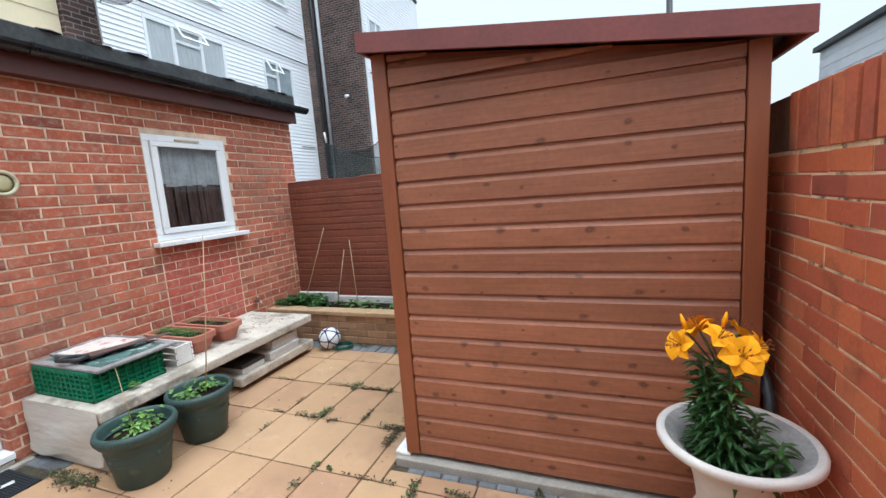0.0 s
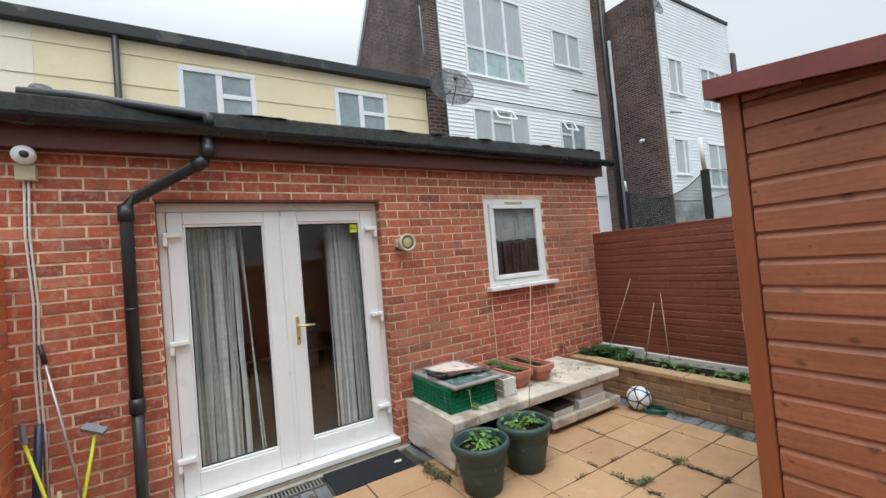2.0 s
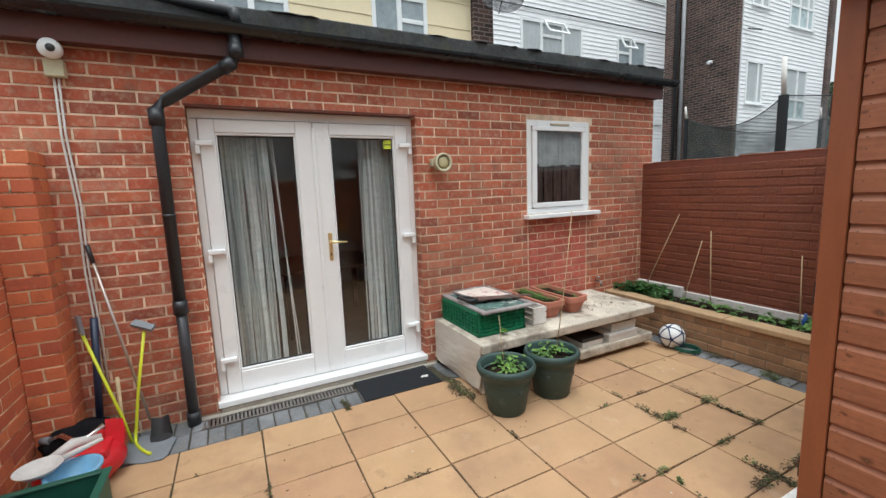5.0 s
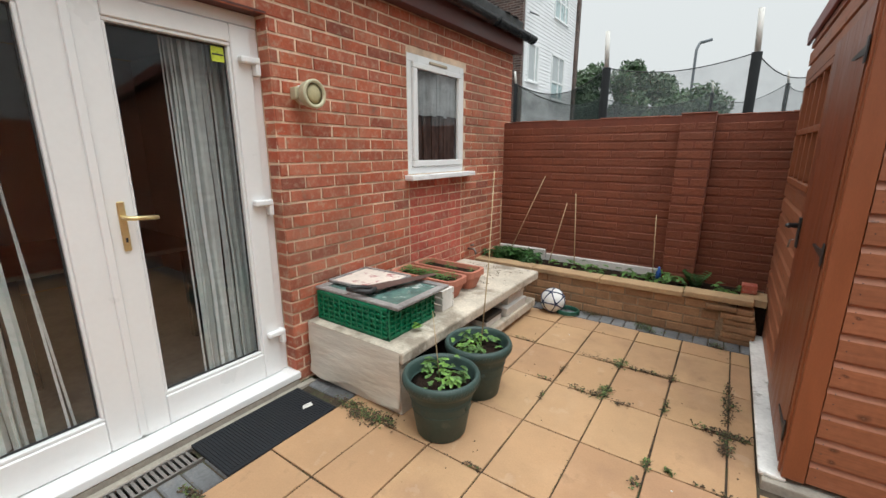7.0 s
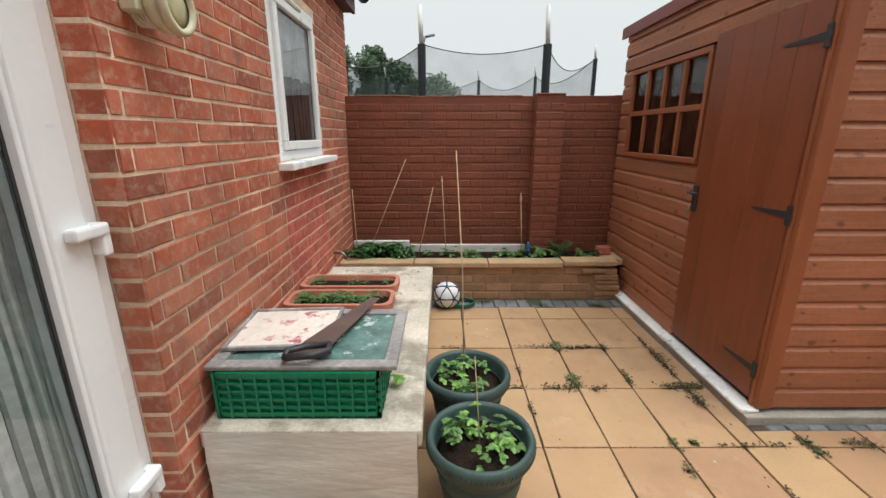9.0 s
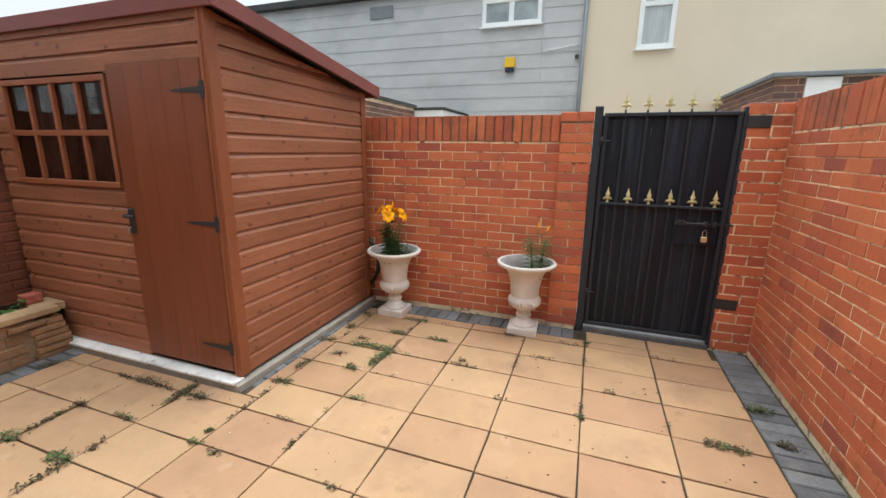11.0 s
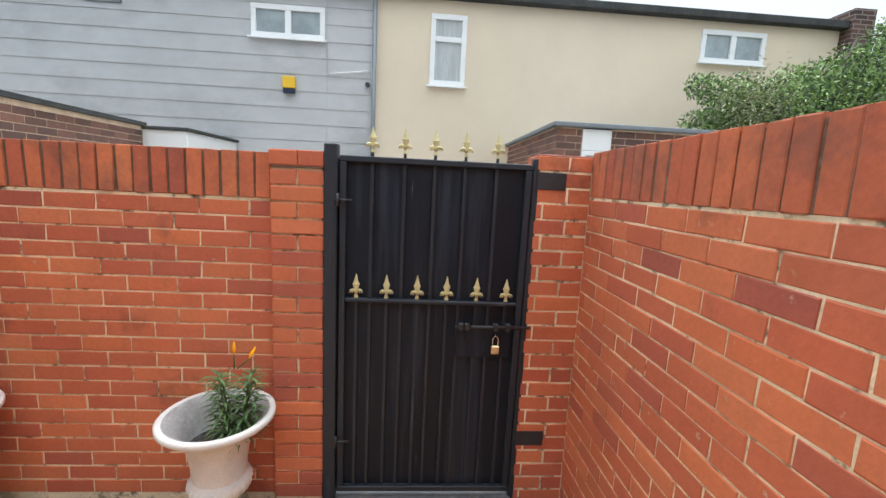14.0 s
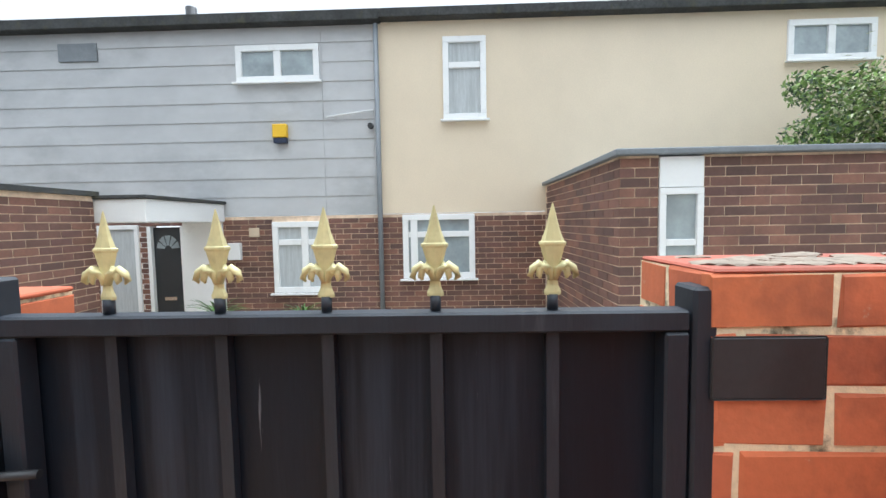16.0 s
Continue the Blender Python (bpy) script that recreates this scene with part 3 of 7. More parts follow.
# room behind the glass
bm = nb()
box(bm, W, -3.4, -0.26, -1.01, 4.04, -0.04, 0.06)
struct("floor", bm, m_roomfloor)
struct("ceiling", box(nb(), W, -3.4, -0.26, -1.01, 4.04, 2.36, 2.42), m_room)
bm = nb()
box(bm, W, -3.48, -3.4, -1.01, 4.04, 0.07, 2.35)
box(bm, W, -3.4, -0.26, 1.9, 1.98, 0.07, 2.35)
struct("wall_room", bm, m_room)

# roof edge
fascia = struct("fascia", box(nb(), H, -1.25, 4.22, 0.07, 0.1, 2.40, 2.57, 0.003), m_fascia)
struct("soffit", box(nb(), H, -1.25, 4.2, -0.02, 0.068, 2.405, 2.42), m_fascia)
bm = nb()
box(bm, W, -3.5, 0.10, -1.28, 4.25, 2.575, 2.60)
box(bm, H, -1.27, 4.24, -0.02, 0.09, 2.605, 2.722, 0.012)
box(bm, W, -3.5, -0.03, 4.15, 4.245, 2.605, 2.68, 0.012)
box(bm, W, -3.5, -0.03, -1.275, -1.18, 2.605, 2.68, 0.012)
rnd = random.Random(5)
for i in range(90):
    y = rnd.uniform(-1.2, 4.1)
    bmesh.ops.create_icosphere(bm, subdivisions=1, radius=1, matrix=Matrix.Translation((rnd.uniform(-0.01, 0.085), y, 2.72)) @ Matrix.Diagonal((rnd.uniform(0.015, 0.04), rnd.uniform(0.03, 0.16), rnd.uniform(0.003, 0.009), 1)))
struct("roof", bm, m_felt, "flat felt roof with a mossy upstand")

gutter = thing("gutter", (0.14, 0, 2.5), "black plastic half-round gutter along the brown fascia", "gutter")
bm = nb()
n = 9
pts = [(0.16 + 0.058 * math.cos(math.pi + math.pi * i / n), 2.575 + 0.062 * math.sin(math.pi + math.pi * i / n)) for i in range(n + 1)]
inner = [(0.16 + 0.052 * math.cos(math.pi + math.pi * i / n), 2.575 + 0.056 * math.sin(math.pi + math.pi * i / n)) for i in range(n, -1, -1)]
poly(bm, [(x, -1.33, z) for x, z in pts + inner], (0, 5.65, 0))
part("channel", bm, m_gutter, gutter)
for y in (-1.33, 4.318):
    bm = nb()
    poly(bm, [(x, y, z) for x, z in pts], (0, 0.012, 0))
    part("end_cap", bm, m_gutter, gutter)
for y in (-0.9, -0.15, 0.8, 1.7, 2.6, 3.5):
    bm = nb()
    o = [(0.16 + 0.064 * math.cos(math.pi + math.pi * i / n), 2.577 + 0.068 * math.sin(math.pi + math.pi * i / n)) for i in range(n + 1)]
    poly(bm, [(x, y, z) for x, z in o + pts[::-1]], (0, 0.05, 0))
    part("joint_bracket", bm, m_gutter, gutter)

pipe = thing("downpipe", (0.1, -0.5, 0), "black plastic downpipe with a swan neck and greyer lower length", "downpipe")
bm = nb()
tube(bm, [(0.15, 0.0, 2.53), (0.15, 0.0, 2.40), (0.14, -0.02, 2.36), (0.09, -0.42, 2.11), (0.08, -0.47, 2.06), (0.08, -0.475, 1.9), (0.08, -0.48, 0.83)], 0.036, 14)
part("upper_pipe", bm, m_black, pipe)
part("lower_pipe", tube(nb(), [(0.08, -0.48, 0.83), (0.08, -0.485, 0.0)], 0.033, 14), M("grey_pipe", (0.034, 0.036, 0.041), 0.3, 4, 60, 0.4, 0.0005), pipe)
for a, b, r in (((0.15, 0, 2.47), (0.15, 0, 2.38), 0.044), ((0.13, -0.09, 2.315), (0.145, -0.02, 2.36), 0.043), ((0.08, -0.475, 2.06), (0.08, -0.475, 1.96), 0.044), ((0.08, -0.48, 0.86), (0.08, -0.48, 0.77), 0.043), ((0.08, -0.485, 0.09), (0.08, -0.485, 0.0), 0.042), ((0.08, -0.477, 1.42), (0.08, -0.477, 1.4), 0.039)):
    part("collar", tube(nb(), [a, b], r, 14), m_black, pipe)

over = thing("roof_pipe", (0, -0.85, 2.6), "black vent cowl and a waste pipe lying along the roof edge", "pipe")
part("waste_pipe", tube(nb(), [(-0.0, -0.95, 2.75), (0.04, -0.7, 2.745), (0.11, -0.02, 2.68), (0.15, 0.01, 2.66), (0.155, 0.02, 2.58)], 0.036, 12), m_black, over)
bm = lathe(nb(), (-0.05, -0.86, 2.69), [(0.001, 0.13), (0.05, 0.13), (0.075, 0.09), (0.07, 0.05), (0.045, 0.03), (0.045, 0)], 16)
part("cowl", bm, m_black, over)
part("wire", tube(nb(), [(0.05, -1.27, 2.69), (0.03, -1.26, 2.78), (0.02, -1.2, 2.8), (0.03, -1.15, 2.72)], 0.005, 6), m_whitedirty, over)

# ---- french doors ----
door_1 = thing("door_1", (0, 0.47, 0.03), "closed white plastic glazed french doors above a white sill", "door")
tagged(door_1, kind="structure")
D = F((-0.12, 0, 0), (0, 1, 0), (1, 0, 0))
bm = nb()
box(bm, D, -0.326, 1.281, -0.03, 0.03, 2.045, 2.107, 0.004)
box(bm, D, -0.326, -0.275, -0.03, 0.03, 0.08, 2.043, 0.004)
box(bm, D, 1.232, 1.281, -0.03, 0.03, 0.08, 2.043, 0.004)
part("door_frame", bm, m_white, door_1)
part("door_sill", box(nb(), D, -0.34, 1.29, -0.03, 0.15, 0.035, 0.078, 0.006), m_white, door_1)
for u0, u1, g0, g1 in ((-0.272, 0.470, -0.177, 0.348), (0.475, 1.229, 0.592, 1.122)):
    bm = nb()
    box(bm, D, u0, g0, -0.02, 0.045, 0.082, 2.04, 0.006)
    box(bm, D, g1, u1, -0.02, 0.045, 0.082, 2.04, 0.006)
    box(bm, D, g0 + 0.001, g1 - 0.001, -0.02, 0.044, 1.953, 2.04, 0.005)
    box(bm, D, g0 + 0.001, g1 - 0.001, -0.02, 0.044, 0.082, 0.238, 0.005)
    lf = part("door_leaf", bm, m_white, door_1)
    part("pane", sheet(D, g0 - 0.002, g1 + 0.002, 0.236, 1.955, 0.006), m_glass, lf)
    bm = nb()
    for a, b, c, e in ((g0, g1, 1.936, 1.952), (g0, g1, 0.239, 0.255), (g0, g0 + 0.014, 0.256, 1.935), (g1 - 0.014, g1, 0.256, 1.935)):
        box(bm, D, a, b, 0.007, 0.036, c, e, 0.003)
    part("glazing_bead", bm, m_white, lf)
    bm = nb()
    for a, b, c, e in ((g0, g1, 1.927, 1.9355), (g0, g1, 0.2555, 0.264), (g0 + 0.0145, g0 + 0.022, 0.2645, 1.9265), (g1 - 0.022, g1 - 0.0145, 0.2645, 1.9265)):
        box(bm, D, a, b, 0.0065, 0.012, c, e)
    part("gasket", bm, m_iron, lf, "thin dark rubber glazing gasket")
part("meeting_bar", box(nb(), D, 0.458, 0.490, 0.046, 0.060, 0.1, 2.0, 0.004), m_white, door_1)
for u, s in ((-0.285, 1), (1.243, -1)):
    for z in (0.33, 1.12, 1.86):
        hb = part("hinge", box(nb(), D, u - 0.014, u + 0.014, 0.031, 0.080, z - 0.055, z + 0.035, 0.006), m_white, door_1)
        a, b = sorted((u - s * 0.012, u + s * 0.095))
        part("hinge_leaf", box(nb(), D, a, b, 0.0465, 0.084, z + 0.0005, z + 0.034, 0.008), m_white, hb)
hd = part("door_handle", box(nb(), D, 0.528, 0.558, 0.046, 0.056, 0.99, 1.21, 0.005), m_brass, door_1, "brass handle")
part("lever", tube(nb(), [(-0.07, 0.543, 1.14), (-0.025, 0.543, 1.14), (-0.015, 0.56, 1.138), (-0.012, 0.66, 1.132)], 0.010, 10), m_brass, hd)
part("keyhole", box(nb(), D, 0.539, 0.547, 0.056, 0.059, 1.03, 1.05), m_iron, hd)
part("sticker", box(nb(), D, 1.035, 1.098, 0.0125, 0.0145, 1.855, 1.925), M("green_sticker", (0.55, 0.65, 0.05), 0.3, 20, 60, 0.5, 0), door_1)
part("sticker_print", box(nb(), D, 1.038, 1.095, 0.0147, 0.0155, 1.885, 1.893), m_iron, door_1)
struct("door_lintel", box(nb(), H, -0.33, 1.285, -0.12, 0.004, 2.1075, 2.118), m_fascia)
struct("threshold", box(nb(), H, -0.325, 1.28, -0.26, 0.024, -0.045, 0.030, 0.004), m_conc)
struct("concrete_strip", box(nb(), H, -0.46, 1.36, 0.031, 0.074, -0.04, 0.006, 0.003), m_conc)

# string curtains behind the doors
rnd = random.Random(8)
for u0, u1 in ((-0.27, 0.155), (0.875, 1.19)):
    cu = thing("curtain", (-0.25, (u0 + u1) / 2, 0.2), "grey-green string curtain hanging behind the glazed door", "curtain", "string curtains")
    bm = nb()
    u, back = u0, 0.0
    while u < u1 or not back:
        if u >= u1:
            u, back = u0, 0.035
        w = rnd.uniform(0.006, 0.020)
        x = -0.178 - back + rnd.uniform(-0.02, 0.02)
        turn = rnd.uniform(-0.03, 0.03)
        lean = rnd.uniform(-0.012, 0.022)
        rows = []
        for k in range(19):
            z = 0.22 + k * 0.1
            a = lean * (1 - k / 18) + 0.0025 * math.sin(k * 0.7 + u * 40)
            rows.append((bm.verts.new((x - turn / 2, u + a, z)), bm.verts.new((x + turn / 2, u + w + a, z))))
        for p, q in zip(rows, rows[1:]):
            bm.faces.new((p[0], p[1], q[1], q[0]))
        u += w * rnd.choice((0.5, 0.7, 0.9, 1.1, 1.7))
    bmesh.ops.remove_doubles(bm, verts=bm.verts, dist=0.0002)
    part("strings", bm, m_curtain, cu)
    part("rail", box(nb(), W, -0.28, -0.21, u0 - 0.03, u1 + 0.06, 2.02, 2.05), m_whitedirty, cu)
bm = nb()
for k, (a, b) in enumerate(((0.172, 0.262), (0.19, 0.242), (0.845, 0.835), (0.86, 0.862))):
    poly(bm, [(-0.20 - 0.003 * k, a, 2.0), (-0.20 - 0.003 * k, a + 0.008, 2.0), (-0.19 - 0.003 * k, b + 0.010, 0.22), (-0.19 - 0.003 * k, b, 0.22)], (0.002, 0, 0))
part("curtain_strand", bm, m_curtain, bpy.data.objects["curtain"])
table = thing("table", (-1.5, 0.6, 0.06), "plain dining table standing in the dim room", "table")
part("tabletop", box(nb(), W, -2.1, -1.0, 0.2, 1.3, 0.74, 0.77, 0.005), m_roomfloor, table)
for x, y in ((-2.0, 0.3), (-1.1, 0.3), (-2.0, 1.2), (-1.1, 1.2)):
    part("leg", box(nb(), W, x - 0.025, x + 0.025, y - 0.025, y + 0.025, 0.062, 0.739), m_iron, table)

# window with vent
w1 = window(None, H, 2.42, 3.22, 1.24, 2.13, fw=0.055, d=-0.002, pane_mat=m_glass, name="window_1", sill=False, curtain=False)
tagged(w1, "small white plastic window over a white sill with patterned curtain inside", "", "", "structure")
for v in w1.data.vertices:
    v.co.x -= 0.09
w1.data.materials[0] = m_curtain_and_dark
bm = nb()
for a, b, c, e in ((2.478, 3.162, 2.03, 2.072), (2.478, 3.162, 1.298, 1.345), (2.478, 2.53, 1.346, 2.029), (3.11, 3.162, 1.346, 2.029)):
    box(bm, H, a, b, -0.01, 0.018, c, e, 0.006)
part("sash", bm, m_white, w1)
part("vent", box(nb(), H, 2.70, 2.94, -0.001, 0.014, 2.085, 2.103, 0.003), M("beige_vent", (0.5, 0.42, 0.3), 0.05, 5, 40, 0.5, 0), w1)
part("window_sill", box(nb(), H, 2.37, 3.31, 0.0, 0.085, 1.195, 1.235, 0.006), m_white, w1)
bm = nb()
u = 2.48
while u < 3.16:
    x = -0.034 + rnd.uniform(-0.008, 0.004)
    box(bm, H, u, u + 0.05, x, x + 0.008, 1.3, 1.72)
    u += rnd.uniform(0.045, 0.07)
part("curtain_panel", bm, m_curtain_and_dark, w1)
# upper strips: net curtain, coloured pale to imitate sky reflected in the glass
bm = nb()
u = 2.48
while u < 3.15:
    box(bm, H, u, u + 0.048, -0.026, -0.024 + rnd.uniform(0, 0.006), 1.70 + rnd.uniform(-0.01, 0.01), 2.08)
    u += 0.05
part("net_panel", bm, m_net_reflection, w1)

for ob in bpy.data.objects:
    if ob.name.startswith("pane"):
        ob.visible_shadow = False

# ---- boundary walls ----
wall_south = thing("wall_south", (0, -1.24, 0), "smooth orange-red brick boundary wall with pale mortar and upright coping bricks", "")
tagged(wall_south, kind="structure")
part("wall_core", box(nb(), S, -0.0, 4.10, -0.2, -0.0035, -0.05, 1.6145), m_mortar2, wall_south)
part("coping_bed", box(nb(), S, -0.0, 4.10, -0.2, -0.004, 1.615, 1.81), m_darkjoint, wall_south)
wall_gate = thing("wall_east", (4.13, 1, 0), "orange-red brick boundary wall with upright coping bricks beside the gate", "")
tagged(wall_gate, kind="structure")
bm = nb()
box(bm, G, 0.24, 4.2, -0.2, -0.0345, -0.05, 1.541)
part("wall_core", bm, m_mortar2, wall_gate)
part("coping_bed", box(nb(), G, 0.24, 4.2, -0.2, -0.035, 1.5415, 1.745), m_darkjoint, wall_gate)
part("pier_core", box(nb(), G, 0.01, 0.232, -0.2, -0.005, -0.05, 1.755), m_mortar2, wall_gate)
part("pier_core", box(nb(), G, -1.44, -0.985, -0.2, -0.003, -0.05, 1.795), m_mortar2, wall_gate)
wall_back = thing("wall_north", (0, 4.05, 0), "brick garden wall painted matt dark brown with a projecting pier", "")
tagged(wall_back, kind="structure")
part("wall_core", box(nb(), B, 0.0, 4.1, -0.2, -0.004, -0.05, 1.70), m_paintjoint, wall_back)
part("pier_core", box(nb(), B, 1.6785, 1.9215, -0.002, 0.138, -0.05, 1.71), m_paintjoint, wall_back)
bm = nb()
rnd = random.Random(41)
u = 0.0
while u < 4.09:
    w = min(rnd.uniform(0.06, 0.2), 4.1 - u)
    box(bm, B, u, u + w, -0.20, rnd.uniform(-0.012, 0.002), 1.7005, 1.708 + rnd.uniform(0.0, 0.014), 0.005)
    u += w
part("wall_cap", bm, m_paintbrick, wall_back)
part("pier_cap", box(nb(), B, 1.672, 1.928, 0.0065, 0.147, 1.7105, 1.722, 0.005), m_paintbrick, wall_back)

# ---- gate ----
gate = thing("metal_gate", (4.13, -0.5, 0.05), "closed black sheet-metal gate with gold spearheads between brick piers", "gate")
T = F((4.13, 0, 0), (0, 1, 0), (-1, 0, 0))
part("sheet", box(nb(), T, -0.965, -0.045, -0.006, -0.001, 0.056, 1.735), m_gatesheet, gate)
bm = nb()
box(bm, T, -0.958, -0.07, 0.0, 0.03, 1.725, 1.752, 0.003)
box(bm, T, -0.958, -0.07, 0.0, 0.03, 0.06, 0.09, 0.003)
box(bm, T, -0.958, -0.928, 0.0, 0.03, 0.091, 1.724, 0.003)
box(bm, T, -0.10, -0.07, 0.0, 0.03, 0.091, 1.724, 0.003)
part("gate_frame", bm, m_gate, gate)
part("rail", box(nb(), T, -0.927, -0.101, 0.0, 0.034, 1.068, 1.086, 0.003), m_gate, gate)
TOPS = (-0.215, -0.363, -0.503, -0.644, -0.793)
LOWS = (-0.151, -0.295, -0.442, -0.585, -0.731, -0.876)
for y in TOPS:
    part("bar", box(nb(), T, y - 0.008, y + 0.008, 0.0, 0.016, 1.087, 1.724), m_gate, gate)
for y in sorted(TOPS + LOWS):
    part("bar", box(nb(), T, y - 0.007, y + 0.007, 0.0, 0.014, 0.091, 1.067), m_gate, gate)


def spear(y, z, d, h):
    """A cast spearhead: foot, three curled leaves, flared blade with a collar."""
    c = T.p(y, d, z)
    k = h / 0.116
    bm = nb()
    for prof in ([(0.0105, 0), (0.011, 0.004), (0.0075, 0.012), (0.0065, 0.02), (0.009, 0.034), (0.0095, 0.04), (0.0155, 0.062), (0.0175, 0.064), (0.0175, 0.067), (0.0145, 0.0685), (0.0095, 0.082), (0.004, 0.104), (0.0008, 0.116)],):
        rings = []
        for r, q in prof:
            rings.append([bm.verts.new(c + Vector((0.42 * r * math.sin(a), r * math.cos(a), q)) * k) for a in (math.tau * j / 8 for j in range(8))])
        for p, q in zip(rings, rings[1:]):
            for j in range(8):
                bm.faces.new((p[j], p[(j + 1) % 8], q[(j + 1) % 8], q[j]))
        bm.faces.new(rings[0][::-1])
        bm.faces.new(rings[-1])
    for s in (-1, 1):
        for x, w in ((-0.002, 1.0), (-0.0035, 0.62)):
            tube(bm, [c + Vector((x, s * a * w, q)) * k for a, q in ((0.003, 0.020), (0.009, 0.034), (0.018, 0.040), (0.026, 0.034), (0.029, 0.025), (0.025, 0.021))], [v * k for v in (0.003, 0.0045, 0.0055, 0.005, 0.0042, 0.0015)], 7)
    return part("spearhead", bm, m_gold, gate, "gold-painted spearhead")


for y in TOPS:
    part("spear_stem", tube(nb(), [T.p(y, 0.014, 1.7525), T.p(y, 0.014, 1.772)], 0.007, 8), m_gate, gate)
    spear(y, 1.771, 0.014, 0.116)
for y in LOWS:
    spear(y, 1.0875, 0.02, 0.118)
part("gate_post", box(nb(), T, -0.062, -0.002, -0.02, 0.045, 0.0, 1.80, 0.004), m_gate, gate)
part("gate_post", box(nb(), T, -0.992, -0.962, -0.02, 0.03, 0.0, 1.78, 0.004), m_gate, gate)
for z in (0.35, 1.55):
    bm = tube(nb(), [T.p(-0.05, 0.05, z), T.p(-0.13, 0.04, z)], 0.006, 8)
    tube(bm, [T.p(-0.065, 0.05, z - 0.03), T.p(-0.065, 0.05, z + 0.03)], 0.009, 8)
    part("hinge", bm, m_iron, gate)
# the upper plate stands for worn black paint on the pier's brick face
for z in (0.37, 1.68):
    part("bracket", box(nb(), T, -1.12, -0.981, 0.031, 0.0345, z - 0.04, z + 0.04, 0.003), m_iron, gate)
bt = part("bolt", tube(nb(), [T.p(-0.63, 0.05, 0.965), T.p(-1.0, 0.05, 0.968)], 0.008, 10), m_iron, gate)
for y in (-0.66, -0.69, -0.83, -0.89):
    part("staple", box(nb(), T, y - 0.012, y + 0.012, 0.031, 0.064, 0.95, 0.984, 0.003), m_iron, bt)
part("lock_plate", box(nb(), T, -0.914, -0.64, 0.015, 0.02, 0.80, 0.95, 0.002), m_gatesheet, bt)
pl = part("padlock", box(nb(), T, -0.855, -0.815, 0.036, 0.056, 0.83, 0.872, 0.004), m_brass, gate, "small worn brass padlock")
part("shackle", tube(nb(), [T.p(-0.848, 0.046, 0.872), T.p(-0.848, 0.046, 0.905), T.p(-0.842, 0.046, 0.918), T.p(-0.835, 0.046, 0.922), T.p(-0.828, 0.046, 0.918), T.p(-0.822, 0.046, 0.905), T.p(-0.822, 0.046, 0.872)], 0.0035, 8), m_chrome, pl)
part("pier_return", box(nb(), G, 0.2325, 0.2372, -0.06, -0.0015, 0.0, 1.7545), m_sbrick, wall_gate)
part("pier_top", box(nb(), G, 0.005, 0.238, -0.2, -0.006, 1.7555, 1.764, 0.003), m_sbrick, wall_gate)
part("pier_top", box(nb(), G, -1.435, -0.985, -0.2, -0.003, 1.7955, 1.802, 0.003), m_sbrick, wall_gate)
rnd = random.Random(14)
bm = nb()
for _ in range(60):
    bmesh.ops.create_icosphere(bm, subdivisions=1, radius=1, matrix=Matrix.Translation((4.13 + rnd.random() * 0.15, rnd.uniform(-1.4, -1.02), 1.803)) @ Matrix.Diagonal((rnd.uniform(0.008, 0.03), rnd.uniform(0.008, 0.04), rnd.uniform(0.002, 0.005), 1)))
part("mortar_crumbs", bm, M("weathered_mortar", (0.27, 0.22, 0.17), 0.25, 30, 90, 0.95, 0.002), wall_gate)
struct("gate_step", box(nb(), W, 4.09, 4.33, -0.975, -0.0, -0.04, 0.03, 0.004), m_sett)

# ---- shed ----
shed = thing("shed", (2.45, 1.96, 0.05), "red-brown stained timber shed with closed plank door on concrete slab", "shed")
SX0, SX1, SY0, SY1 = 2.45, 4.03, 1.96, 3.98
ZB, ZW, ZE = 0.06, 2.175, 1.95
zt = lambda x: ZW + (ZE - ZW) * (x - SX0) / (SX1 - SX0)
base = struct("shed_slab", box(nb(), W, 2.365, 4.1, 1.90, 4.02, -0.03, 0.035, 0.006), m_conc)
struct("shed_kerb", box(nb(), W, 2.352, 2.448, 1.93, 3.62, 0.0355, 0.055, 0.006), m_plinth)
side = F((0, SY0, 0), (1, 0, 0), (0, -1, 0))
front = F((SX0, 0, 0), (0, 1, 0), (-1, 0, 0))
bm = nb()
poly(bm, [(SX0 + 0.01, SY0 + 0.012, ZB), (SX1 - 0.01, SY0 + 0.012, ZB), (SX1 - 0.01, SY0 + 0.012, ZE), (SX0 + 0.01, SY0 + 0.012, ZW)], (0, 0.02, 0))
poly(bm, [(SX0 + 0.01, SY1 - 0.03, ZB), (SX1 - 0.01, SY1 - 0.03, ZB), (SX1 - 0.01, SY1 - 0.03, ZE), (SX0 + 0.01, SY1 - 0.03, ZW)], (0, 0.02, 0))
box(bm, W, SX1 - 0.02, SX1, SY0 + 0.033, SY1 - 0.033, ZB, ZE)
sb = part("body", bm, m_trim, shed)


def board(f, u0, u1, z0, z1, za=None, zb=None):
    """A shiplap board: proud at its lower edge, cut back at its top; za, zb: its top's height at both ends."""
    za, zb = za or z1, zb or z1
    prof = [(0, 0.0), (0.02, 0.0), (0.021, 0.72), (0.015, 0.8), (0.008, 0.9), (0.006, 1.0), (0, 1.0)]
    bm = nb()
    rows = []
    for u, zz in ((u0, za), (u1, zb)):
        rows.append([bm.verts.new(f.p(u, d, z0 + (zz - z0) * k)) for d, k in prof])
    m = len(prof)
    bm.faces.new(rows[0])
    bm.faces.new(rows[1][::-1])
    for i in range(m):
        bm.faces.new((rows[0][i], rows[1][i], rows[1][(i + 1) % m], rows[0][(i + 1) % m]))
    bmesh.ops.recalc_face_normals(bm, faces=bm.faces)
    return bm


